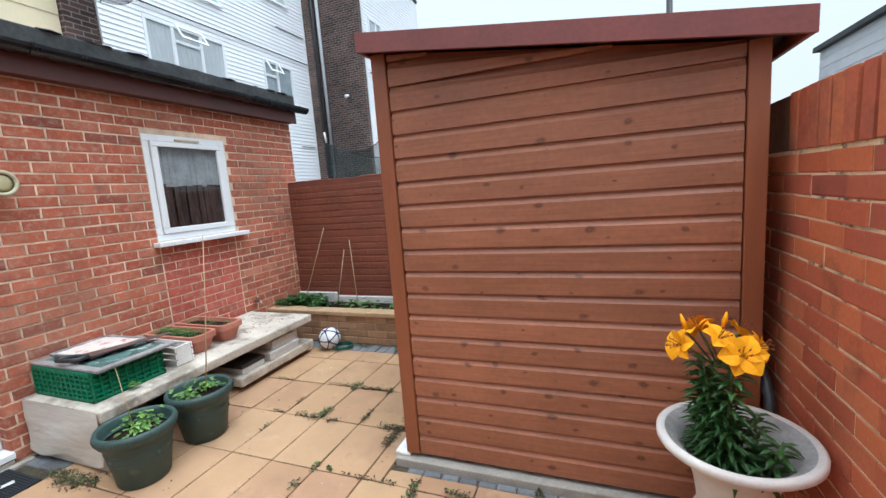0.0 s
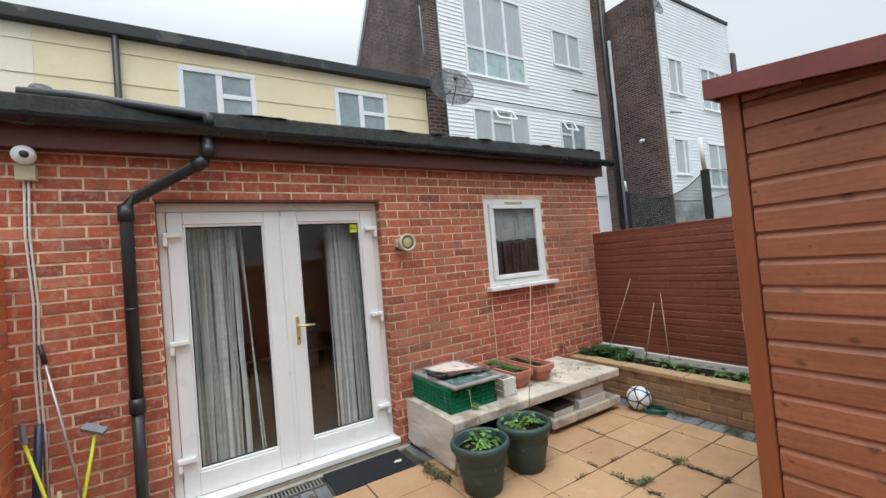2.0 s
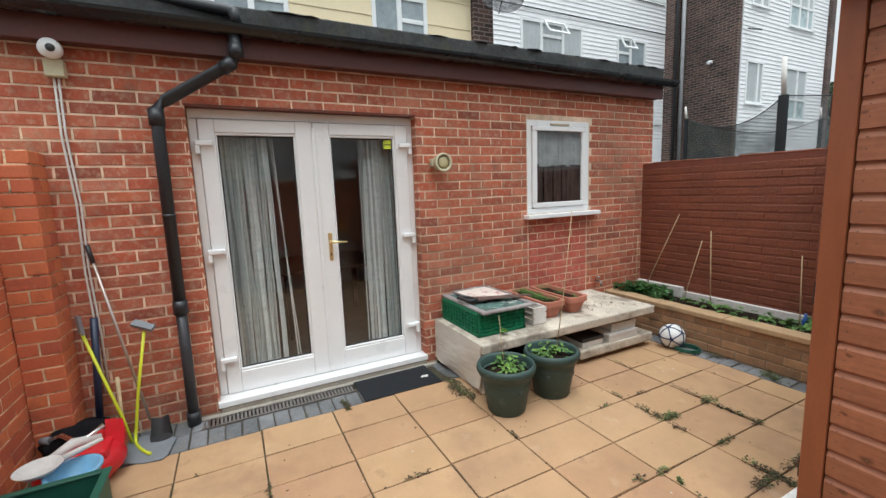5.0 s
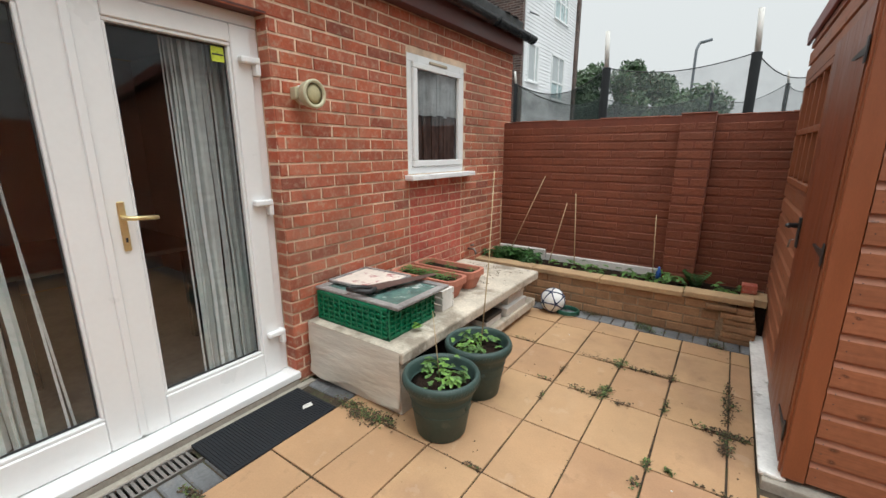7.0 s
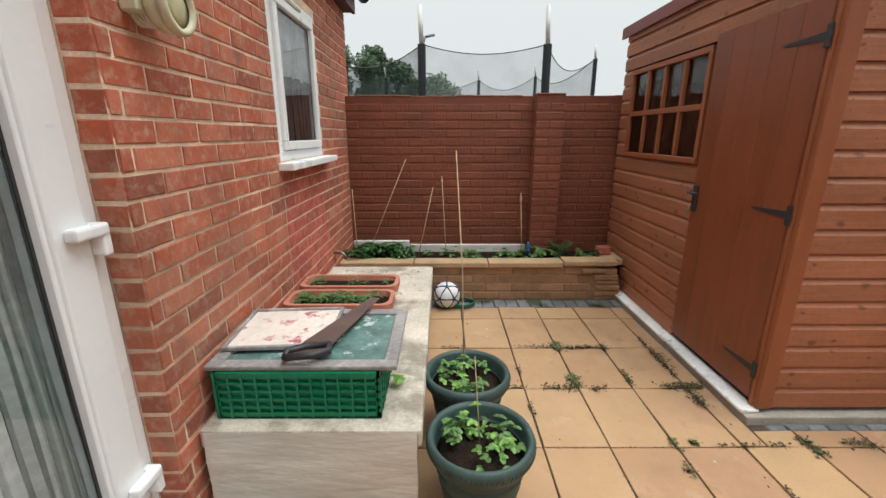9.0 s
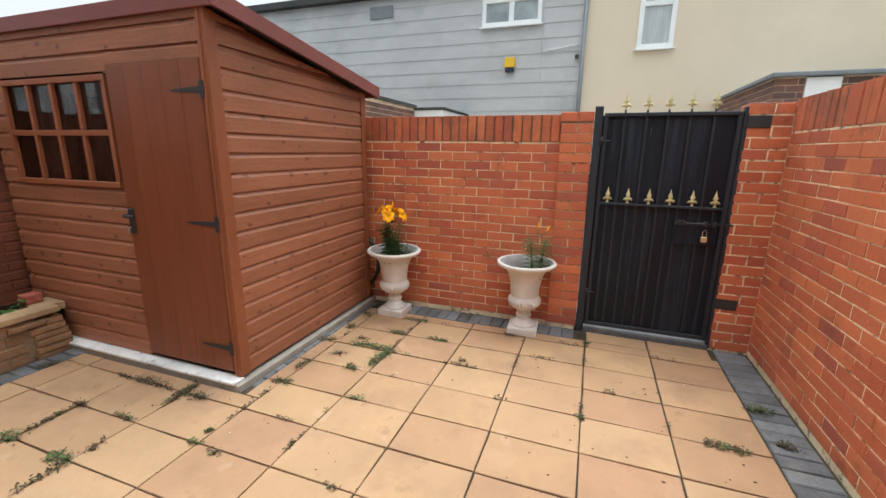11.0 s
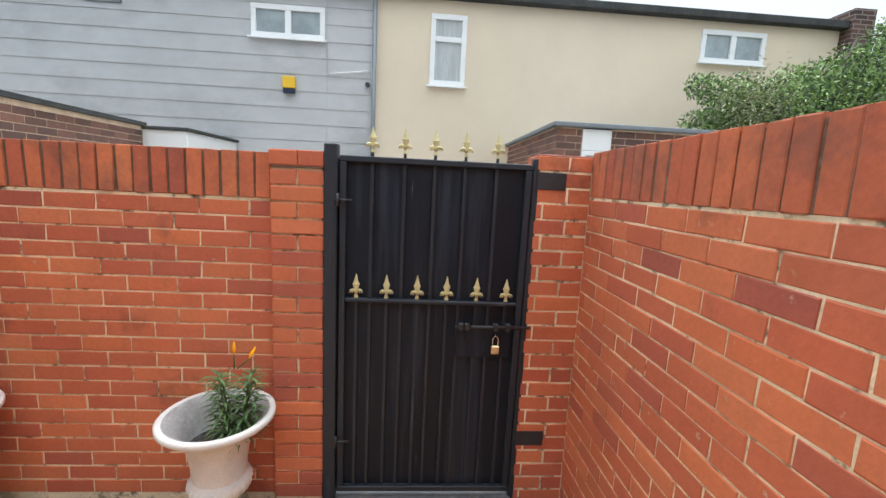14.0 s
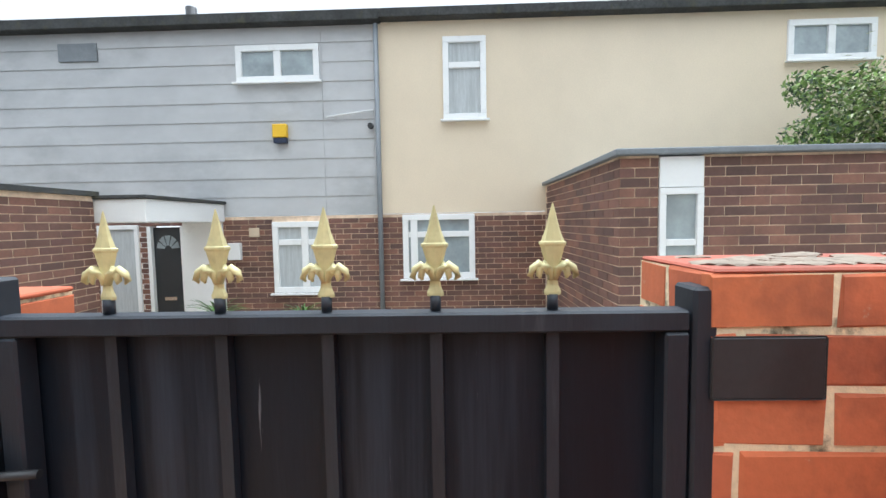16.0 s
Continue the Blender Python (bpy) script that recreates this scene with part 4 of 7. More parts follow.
PB = 0.1145
for i in range(19):
    z0 = ZB + 0.002 + i * PB
    z1 = z0 + PB - 0.001
    u0, u1 = SX0 + 0.06, SX1 - 0.055
    if z0 + 0.02 > zt(u0):
        break
    if z0 + 0.012 > zt(u1):
        u1 = SX0 + (ZW - z0 - 0.014) / (ZW - ZE) * (SX1 - SX0)
    part("board", board(side, u0, u1, z0, z1, min(z1, zt(u0)), min(z1, zt(u1))), m_wood, sb)
bm = nb()
for i in range(17):
    for q in (0.36, 0.74):
        zn = ZB + 0.002 + (i + q) * PB
        for un in (SX0 + 0.085, SX0 + 0.80, SX1 - 0.085):
            if zn < zt(un) - 0.03:
                lathe(bm, (0, 0, 0), [(0.0024, 0.0), (0.0024, 0.0012), (0.0004, 0.0014)], 6)
                bm.verts.ensure_lookup_table()
                for v in bm.verts[-18:]:
                    v.co = side.p(un, 0.0205 + v.co.z, zn) + Vector((v.co.x, 0, v.co.y))
tagged(part("nail_heads", bm, m_iron, shed), "", "", "", "stuff")
DY0, DY1, DZ0, DZ1 = 1.985, 2.718, 0.09, 1.925
WY0, WY1, WZ0, WZ1 = 2.752, 3.80, 1.205, 1.878
for i in range(19):
    z0 = ZB + 0.002 + i * PB
    z1 = min(z0 + PB - 0.001, ZW)
    if z0 > ZW - 0.03:
        break
    for u0, u1 in ((DY1 + 0.012, SY1 - 0.01),) if z0 < DZ1 - 0.02 else ((SY0 + 0.024, SY1 - 0.01),):
        if z1 < WZ0 + 0.03 or z0 > WZ1 - 0.06:
            part("board", board(front, u0, u1, z0, z1), m_wood, sb)
            if z0 < DZ1 < z1:
                part("board", board(front, SY0 + 0.024, DY1 + 0.011, DZ1 + 0.004, z1), m_wood, sb)
        else:
            part("board", board(front, WY1 + 0.005, u1, z0, z1), m_wood, sb)
for u0, u1, f in ((SX0 - 0.022, SX0 + 0.055, side), (SX1 - 0.05, SX1 + 0.02, side)):
    part("corner_trim", box(nb(), f, u0, u1, -0.005, 0.03, ZB, zt(u1) + 0.0, 0.003), m_trim, shed)
part("corner_trim", box(nb(), front, SY0 + 0.0, SY0 + 0.022, 0.0, 0.03, ZB, ZW, 0.003), m_trim, shed)
dr = part("door", box(nb(), front, DY0, DY1, 0.004, 0.03, DZ0, DZ1, 0.003), m_doorwood_shaded, shed, "plank door")
for k in range(5):
    a = DY0 + 0.002 + k * (DY1 - DY0 - 0.004) / 5
    part("plank", box(nb(), front, a + 0.0005, a + (DY1 - DY0 - 0.004) / 5 - 0.0005, 0.0305, 0.034, DZ0 + 0.002, DZ1 - 0.002, 0.0015), m_doorwood_shaded, dr)
for z in (0.25, 1.03, 1.765):
    bm = nb()
    poly(bm, [front.p(DY0 + 0.01, 0.035, z - 0.016), front.p(DY0 + 0.20, 0.035, z - 0.006), front.p(DY0 + 0.225, 0.035, z - 0.003), front.p(DY0 + 0.225, 0.035, z + 0.003), front.p(DY0 + 0.20, 0.035, z + 0.006), front.p(DY0 + 0.01, 0.035, z + 0.016)], (-0.004, 0, 0))
    box(bm, front, DY0 - 0.018, DY0 + 0.01, 0.035, 0.04, z - 0.045, z + 0.045, 0.001)
    part("hinge", bm, m_iron, dr)
lk = part("latch", box(nb(), front, DY1 - 0.058, DY1 - 0.012, 0.035, 0.045, 0.925, 1.085, 0.004), m_iron, dr)
part("lever", tube(nb(), [front.p(DY1 - 0.035, 0.045, 1.04), front.p(DY1 - 0.035, 0.085, 1.04), front.p(DY1 - 0.05, 0.092, 1.04), front.p(DY1 - 0.13, 0.09, 1.045)], [0.014, 0.011, 0.010, 0.008], 8), m_iron, lk)
part("key", tube(nb(), [front.p(DY1 - 0.03, 0.05, 0.965), front.p(DY1 - 0.028, 0.066, 0.962), front.p(DY1 - 0.028, 0.07, 0.92)], 0.005, 6), m_steel, lk)
# dark sheet behind the panes stands in for the unlit shed interior
wn = part("window", box(nb(), front, WY0, WY1, -0.12, -0.11, WZ0, WZ1), m_curtain_and_dark, shed, "eight-pane shed window")
part("pane", sheet(front, WY0 + 0.01, WY1 - 0.01, WZ0 + 0.01, WZ1 - 0.01, 0.0), m_glass, wn)
bm = nb()
box(bm, front, WY0, WY1, 0.001, 0.03, WZ1 - 0.035, WZ1, 0.003)
box(bm, front, WY0, WY1, 0.001, 0.035, WZ0, WZ0 + 0.035, 0.003)
box(bm, front, WY0, WY0 + 0.035, 0.001, 0.03, WZ0 + 0.036, WZ1 - 0.036, 0.003)
box(bm, front, WY1 - 0.035, WY1, 0.001, 0.03, WZ0 + 0.036, WZ1 - 0.036, 0.003)
part("window_frame", bm, m_trim, wn)
zm = (WZ0 + WZ1) / 2
part("glazing_bar", box(nb(), front, WY0 + 0.036, WY1 - 0.036, 0.001, 0.028, zm - 0.018, zm + 0.018, 0.002), m_trim, wn)
for k in (1, 2, 3):
    y = WY0 + 0.035 + k * (WY1 - WY0 - 0.07) / 4
    for a, b in ((WZ0 + 0.036, zm - 0.019), (zm + 0.019, WZ1 - 0.036)):
        part("glazing_bar", box(nb(), front, y - 0.014, y + 0.014, 0.001, 0.026, a, b, 0.002), m_trim, wn)
rf = nb()
RX0, RX1 = 2.42, 4.135
zr = lambda x: 2.205 - 0.1433 * (x - 2.42)
poly(rf, [(RX0, 1.86, zr(RX0)), (RX1, 1.86, zr(RX1)), (RX1, 4.04, zr(RX1)), (RX0, 4.04, zr(RX0))], (0, 0, 0.022))
rp = part("roof", rf, m_felt, shed)
bm = poly(nb(), [(RX0 - 0.015, 1.838, zr(RX0) - 0.045), (RX1 + 0.01, 1.838, zr(RX1) - 0.045), (RX1 + 0.01, 1.838, zr(RX1) + 0.042), (RX0 - 0.015, 1.838, zr(RX0) + 0.042)], (0, 0.02, 0))
part("fascia_board", bm, m_roofred, rp)
part("fascia_board", box(nb(), W, RX0 - 0.015, RX0 + 0.005, 1.86, 4.05, zr(RX0) - 0.045, zr(RX0) + 0.042, 0.003), m_roofred, rp)
part("fascia_board", box(nb(), W, RX1 - 0.01, RX1 + 0.01, 1.86, 4.05, zr(RX1) - 0.045, zr(RX1) + 0.042, 0.003), m_roofred, rp)

# ---- raised bed ----
bed = thing("raised_bed", (1.2, 3.55, 0), "low buff brick planting bed with stone coping by painted wall", "raised bed")
E1 = F((0, 3.5, 0), (1, 0, 0), (0, -1, 0))
m_bedjoint = M("bed_mortar", (0.27, 0.19, 0.12), 0.25, 8, 80, 0.95, 0.003)
part("bed_core", box(nb(), E1, 0.0, 2.20, -0.1, -0.006, -0.02, 0.295), m_bedjoint, bed)
part("soil", box(nb(), W, 0.01, 2.43, 3.62, 4.04, 0.0, 0.29, 0.01), m_soil, bed)
m_bedstone = M("bed_coping_stone", (0.44, 0.30, 0.165), 0.14, 6, 60, 0.85, 0.002, rnd=0.1, spots=[((0.25, 0.17, 0.10), 0.55, 0.7, 5, 0.5)])
for u0, u1 in ((0.0, 0.62), (0.625, 1.25), (1.255, 1.885), (1.892, 2.34)):
    z = 0.296 + (0.012 if u0 > 1.8 else 0)
    part("coping_stone", box(nb(), E1, u0, u1, -0.125, 0.025, z, z + 0.045, 0.008), m_bedstone, bed)
part("gravel_board", box(nb(), W, 0.02, 0.55, 3.985, 4.035, 0.25, 0.40, 0.005), m_whitedirty, bed)
part("gravel_board", box(nb(), W, 0.56, 1.66, 4.0, 4.035, 0.24, 0.36, 0.005), m_whitedirty, bed)
part("bed_core", box(nb(), W, 2.2005, 2.36, 3.54, 3.7, -0.02, 0.24), m_bedjoint, bed)

# ---- bench ----
bench = thing("bench", (0.4, 2.3, 0), "low whitewashed concrete bench with an open shelf along the brick wall", "bench")
part("top_slab", box(nb(), W, 0.012, 0.79, 1.375, 3.24, 0.315, 0.388, 0.012), m_bench, bench)
part("end_board", box(nb(), W, 0.03, 0.765, 1.39, 1.52, 0.0, 0.314, 0.008), m_plastic, bench)
part("support", box(nb(), W, 0.03, 0.60, 3.15, 3.23, 0.0, 0.314, 0.006), m_bench, bench)
part("support", box(nb(), W, 0.03, 0.10, 1.45, 3.14, 0.0, 0.314, 0.006), m_mortar, bench)
part("shelf", box(nb(), W, 0.11, 0.765, 2.36, 3.26, 0.045, 0.125, 0.014), m_bench, bench)
for x in (0.16, 0.62):
    b = lathe(nb(), (x, 1.388, 0.27), [(0.012, 0), (0.012, 0.003), (0.001, 0.003)], 12)
    part("washer", box(nb(), W, x - 0.012, x + 0.012, 1.383, 1.389, 0.258, 0.282, 0.004), m_whitedirty, bench)
    b.free()
for i, (x, y, z, w) in enumerate(((0.44, 2.42, 0.126, 0.24), (0.47, 2.70, 0.126, 0.36), (0.45, 2.76, 0.205, 0.30))):
    bx = thing("archive_box", (x, y, z), "flat white card box stacked on the bench shelf", "box", "boxes under the bench")
    part("body", box(nb(), W, x - 0.1, x + 0.28, y, y + w, z, z + 0.06, 0.004), m_box, bx)
    part("lid", box(nb(), W, x - 0.105, x + 0.285, y - 0.005, y + w + 0.005, z + 0.045, z + 0.075, 0.003), m_box if i else m_iron, bx)
bag = tagged(part("bag", lathe(nb(), (0.45, 2.05, 0.0), [(0.001, 0), (0.16, 0.01), (0.18, 0.08), (0.13, 0.16), (0.04, 0.22), (0.02, 0.25), (0.03, 0.27)], 12), m_cloth), "crumpled black refuse bag under the bench", "bag")

rnd = random.Random(31)
bm = nb()
for _ in range(90):
    p = Vector((rnd.uniform(0.08, 0.7), rnd.uniform(2.65, 3.2), 0.39))
    a = rnd.uniform(0, math.tau)
    leaf(bm, p, (math.cos(a), math.sin(a), 0.06), rnd.uniform(0.02, 0.06), rnd.uniform(0.004, 0.012), 0.1, seg=2)
tagged(part("leaf_litter", bm, m_dead), "dry leaf litter scattered on the bench top", "litter", "", "stuff")
film = nb()
rows = []
for i in range(15):
    u = 0.03 + i * 0.053
    rows.append([film.verts.new((u, 1.372 - 0.018 * (1 + math.sin(i * 0.5 + k * 1.1)) * k / 12 - 0.003 * rnd.random(), 0.385 - k * 0.055 - 0.02 * math.sin(i * 0.7) * k / 6)) for k in range(7)])
for a, c in zip(rows, rows[1:]):
    for k in range(6):
        film.faces.new((a[k], c[k], c[k + 1], a[k + 1])).smooth = True
part("plastic_drape", film, m_plastic, bench)

# ---- crate with frames ----
crate = thing("crate", (0.35, 1.66, 0.39), "green slatted plastic crate on the bench carrying old picture frames", "crate")
C0, C1, K0, K1 = 0.05, 0.64, 1.44, 1.88
for f, a, b in ((F((0, K0, 0), (1, 0, 0), (0, -1, 0)), C0, C1), (F((0, K1, 0), (1, 0, 0), (0, 1, 0)), C0, C1), (F((C0, 0, 0), (0, 1, 0), (-1, 0, 0)), K0, K1), (F((C1, 0, 0), (0, 1, 0), (1, 0, 0)), K0, K1)):
    cs_ = part("crate_side", box(nb(), f, a, b, -0.016, -0.0125, 0.392, 0.56), m_green, crate)
    for z in (0.392, 0.43, 0.462, 0.494, 0.526, 0.553):
        h = 0.022 if z < 0.4 or z > 0.55 else 0.009
        part("slat", box(nb(), f, a, b, -0.012, 0.0, z, z + h), m_green, cs_)
    u = a
    while u < b - 0.01:
        part("rib", box(nb(), f, u + 0.001, u + 0.009, -0.008, 0.003, 0.393, 0.574), m_green, cs_)
        u += 0.0485
part("base", box(nb(), W, C0, C1, K0, K1, 0.389, 0.398), m_green, crate)

def picture(name, c, w, h, rz, z, fm, im, fw, label, tilt=0.0):
    t = thing(name, (c[0], c[1], z), label, "picture frame", "")
    f = F((0, 0, 0), (1, 0, 0), (0, 1, 0))
    bm = nb()
    for a, b, p, q in ((-w / 2, w / 2, -h / 2, -h / 2 + fw), (-w / 2, w / 2, h / 2 - fw, h / 2), (-w / 2, -w / 2 + fw, -h / 2 + fw, h / 2 - fw), (w / 2 - fw, w / 2, -h / 2 + fw, h / 2 - fw)):
        box(bm, f, a, b, p, q, 0, 0.018, 0.003)
    ORIGIN[t.name] = Vector((0, 0, 0))
    part("frame", bm, fm, t)
    part("picture", box(nb(), f, -w / 2 + fw, w / 2 - fw, -h / 2 + fw, h / 2 - fw, 0.004, 0.008), im, t)
    t.rotation_euler = (tilt, 0, rz)
    return t


m_greyframe = M("weathered_frame", (0.27, 0.25, 0.24), 0.3, 8, 60, 0.6, 0.002, spots=[((0.5, 0.48, 0.46), 0.55, 0.65, 9, 0.7)])
m_brownwood = M("brown_board", (0.10, 0.06, 0.05), 0.25, 4, 60, 0.6, 0.001, stretch=(1, 4, 1))
picture("picture_frame", (0.36, 1.70), 0.68, 0.50, 0.0, 0.577, m_greyframe, m_foil, 0.05, "grey weathered picture frame wrapped in wet film on the crate")
picture("picture_frame", (0.22, 1.74), 0.40, 0.36, 0.06, 0.597, m_greyframe, m_paper, 0.014, "thin picture frame with pale print lying on a larger frame")
saw = thing("handsaw", (0.4, 1.66, 0.62), "rusty handsaw with a black handle lying across the frames", "handsaw")
bm = poly(nb(), [(0.30, 1.50, 0.618), (0.43, 1.50, 0.618), (0.56, 2.02, 0.618), (0.515, 2.03, 0.618)], (0, 0, 0.003))
part("blade", bm, m_brownwood, saw)
bm = nb()
tube(bm, [(0.31, 1.455, 0.628), (0.30, 1.50, 0.628), (0.36, 1.535, 0.628), (0.44, 1.55, 0.628), (0.45, 1.50, 0.628), (0.40, 1.47, 0.628), (0.31, 1.455, 0.628)], 0.014, 8)
part("handle", bm, m_iron, saw)
wb = thing("wooden_box", (0.4, 2.02, 0.39), "small whitewashed slatted wooden box on the bench", "box")
for z in (0.392, 0.44, 0.49):
    for y in (1.96, 2.085):
        part("slat", box(nb(), W, 0.1, 0.64, y, y + 0.012, z, z + 0.04, 0.002), m_whitedirty, wb)
for x in (0.1, 0.615):
    part("end_panel", box(nb(), W, x, x + 0.022, 1.973, 2.084, 0.392, 0.53, 0.002), m_whitedirty, wb)

# troughs
def trough(y0, y1, n, label):
    t = thing("planter_trough", (0.3, (y0 + y1) / 2, 0.389), label, "planter", "terracotta troughs")
    x0, x1, zb, zt_ = 0.03, 0.60, 0.39, 0.535
    bm = nb()
    def ring(i, z):
        r = 0.05
        pts = []
        for cx, cy, a0 in ((x1 - r - i, y1 - r - i, 0), (x0 + r + i, y1 - r - i, 90), (x0 + r + i, y0 + r + i, 180), (x1 - r - i, y0 + r + i, 270)):
            for k in range(5):
                a = radians(a0 + k * 22.5)
                pts.append(bm.verts.new((cx + r * math.cos(a), cy + r * math.sin(a), z)))
        return pts
    rs = [ring(0.045, zb), ring(0.012, zt_ - 0.045), ring(0.0, zt_ - 0.045), ring(0.0, zt_), ring(0.022, zt_), ring(0.03, zt_ - 0.04)]
    bm.faces.new(rs[0])
    for a, b in zip(rs, rs[1:]):
        for j in range(20):
            bm.faces.new((a[j], a[(j + 1) % 20], b[(j + 1) % 20], b[j]))
    bmesh.ops.recalc_face_normals(bm, faces=bm.faces)
    part("pot", bm, m_terra, t)
    part("soil", box(nb(), W, x0 + 0.032, x1 - 0.032, y0 + 0.032, y1 - 0.032, zt_ - 0.06, zt_ - 0.03), m_soil, t)
    rnd = random.Random(n)
    bm = nb()
    for _ in range(n):
        p = (rnd.uniform(x0 + 0.06, x1 - 0.06), rnd.uniform(y0 + 0.05, y1 - 0.05), zt_ - 0.03)
        a = rnd.uniform(0, math.tau)
        for k in range(6):
            leaf(bm, Vector(p) + Vector((0, 0, k * 0.008)), (math.cos(a + k * 2.2), math.sin(a + k * 2.2), 0.5), rnd.uniform(0.03, 0.06), 0.012, 0.4, seg=2)
    part("foliage", bm, m_leaf, t)


trough(2.13, 2.36, 60, "terracotta plastic trough full of seedlings on the bench")
trough(2.40, 2.62, 12, "terracotta plastic trough with bare soil on the bench")
tap = thing("tap", (0.02, 3.35, 0.45), "small outdoor brass tap on the brick wall", "tap")
part("spout", tube(nb(), [(0.0, 3.33, 0.47), (0.07, 3.33, 0.47), (0.09, 3.33, 0.45), (0.09, 3.33, 0.42)], 0.011, 8), m_steel, tap)
part("tap_head", tube(nb(), [(0.05, 3.31, 0.51), (0.05, 3.35, 0.51)], 0.012, 8), m_steel, tap)

# ---- round pots ----
def round_pot():
    t = thing("flower_pot", (0, 0, 0), "", "flower pot", "green pots by the bench")
    bm = lathe(nb(), (0, 0, 0), [(0.001, 0.0), (0.12, 0.0), (0.128, 0.01), (0.165, 0.24), (0.172, 0.262), (0.186, 0.268), (0.198, 0.29), (0.199, 0.315), (0.192, 0.332), (0.180, 0.335), (0.17, 0.32), (0.165, 0.28), (0.16, 0.26)], 48)
    pot = part("pot", bm, m_pot, t)
    bm = nb()
    for j in range(72):
        a = math.tau * j / 72
        tube(bm, [(0.1975 * math.cos(a), 0.1975 * math.sin(a), 0.292), (0.199 * math.cos(a + 0.04), 0.199 * math.sin(a + 0.04), 0.310), (0.190 * math.cos(a + 0.08), 0.190 * math.sin(a + 0.08), 0.332)], 0.0022, 5)
    part("rope_rim", bm, m_pot, pot)
    bm = nb()
    for z, r in ((0.205, 0.160), (0.218, 0.1625), (0.155, 0.152)):
        lathe(bm, (0, 0, 0), [(r - 0.003, z - 0.004), (r + 0.0025, z), (r - 0.003, z + 0.004)], 40)
    for q in range(4):
        a0 = math.tau * q / 4
        c, o = Vector((0.154 * math.cos(a0), 0.154 * math.sin(a0), 0.182)), Vector((math.cos(a0), math.sin(a0), 0.12)).normalized()
        bmesh.ops.create_icosphere(bm, subdivisions=2, radius=1, matrix=Matrix.Translation(c) @ o.to_track_quat("Z", "Y").to_matrix().to_4x4() @ Matrix.Diagonal((0.017, 0.02, 0.007, 1)))
    part("moulding", bm, m_pot, pot)
    part("soil", lathe(nb(), (0, 0, 0), [(0.162, 0.262), (0.1, 0.27), (0.001, 0.275)], 32), m_soil, t)
    rnd = random.Random(3)
    for mt, spots in ((m_leaf, ((-0.085, 0.04, 12), (0.06, 0.05, 8), (0.03, -0.10, 5), (0.11, 0.01, 6))), (m_leaflime, ((-0.06, 0.07, 8), (0.08, -0.02, 7), (0.0, 0.1, 4)))):
        bm = nb()
        for x, y, n in spots:
            clump(bm, (x, y, 0.27), 0.05, int(n * 1.3), 0.027, rnd, 0.08)
        part("foliage", bm, mt, t)
    return t


pot = round_pot()
pot.location = (1.0, 1.43, 0)
tagged(pot, "dark green round pot of strawberry plants beside the bench end")
pot2 = copy_thing(pot, pose(0.975, 1.85, 0, 0, 0, 130))
tagged(pot2, "dark green round pot with a tall cane behind another pot", "", "")


def cane(a, b, r=0.005, label="thin bamboo cane stuck in the soil", bend=0.0):
    mid = (Vector(a) + Vector(b)) / 2 + Vector((bend, 0, 0))
    t = thing("cane", a, label, "cane", "garden canes")
    part("shaft", tube(nb(), [a, mid, b], [r, r * 0.9, r * 0.7], 6), m_cane, t)


cane((0.965, 1.90, 0.26), (0.925, 2.09, 1.31), 0.0036, "tall bamboo cane standing in the rear green pot", 0.01)
cane((1.0, 1.42, 0.26), (0.97, 1.40, 0.66), 0.0025, "short thin cane standing in the front green pot")
for a, b in (((0.16, 3.9, 0.28), (0.54, 3.92, 1.17)), ((0.64, 3.88, 0.28), (0.78, 3.92, 0.92)), ((0.90, 3.9, 0.28), (0.86, 3.92, 1.02)), ((1.61, 3.9, 0.28), (1.58, 3.92, 0.87)), ((0.07, 3.9, 0.28), (0.04, 3.95, 0.9))):
    cane(a, b, 0.005, "bamboo cane in the raised bed by the painted wall")
rnd = random.Random(12)
for x, y, n, s, mt, lb in ((0.2, 3.75, 70, 0.055, m_leafdark, "dense leafy green plant in the raised bed corner"), (0.38, 3.8, 70, 0.06, m_leafdark, "dense leafy green plant in the raised bed corner"), (0.5, 3.72, 44, 0.05, m_leafdark, "leafy green plant by the bench end"), (0.12, 3.66, 40, 0.05, m_leafdark, "leafy green plant against the house wall"),
                     (1.0, 3.8, 9, 0.045, m_leaf, "young strawberry plant in the raised bed"), (1.16, 3.74, 10, 0.045, m_leaf, "young strawberry plant in the raised bed"), (0.8, 3.78, 8, 0.04, m_leaf, "young strawberry plant in the raised bed"), (1.5, 3.78, 13, 0.045, m_leaf, "young strawberry plant in the raised bed"), (1.66, 3.8, 15, 0.05, m_leaf, "spreading strawberry plant in the raised bed"), (1.8, 3.72, 18, 0.05, m_leaf, "spreading strawberry plant in the raised bed"), (1.4, 3.7, 6, 0.04, m_leaf, "young strawberry plant in the raised bed"), (2.18, 3.75, 10, 0.05, m_leaf, "young strawberry plant in the raised bed")):
    bm = nb()
    clump(bm, (x, y, 0.29), 0.1, n, s, rnd, 0.13 if n > 38 else 0.09)
    tagged(part("bed_plant", bm, mt), lb, "plant", "plants in the raised bed")
bm = nb()
for k in range(9):
    a = rnd.uniform(0, math.tau)
    d = Vector((math.cos(a) * 0.6, math.sin(a) * 0.6, 0.8))
    for j in range(8):
        p = Vector((1.95, 3.83, 0.3)) + d * 0.022 * j
        leaf(bm, p, (math.cos(a + 1.5), math.sin(a + 1.5), 0.2), 0.05, 0.026, 0.3)
        leaf(bm, p, (math.cos(a - 1.5), math.sin(a - 1.5), 0.2), 0.05, 0.026, 0.3)
tagged(part("tomato_plant", bm, m_leafdark), "bushy tomato plant in the raised bed", "plant")
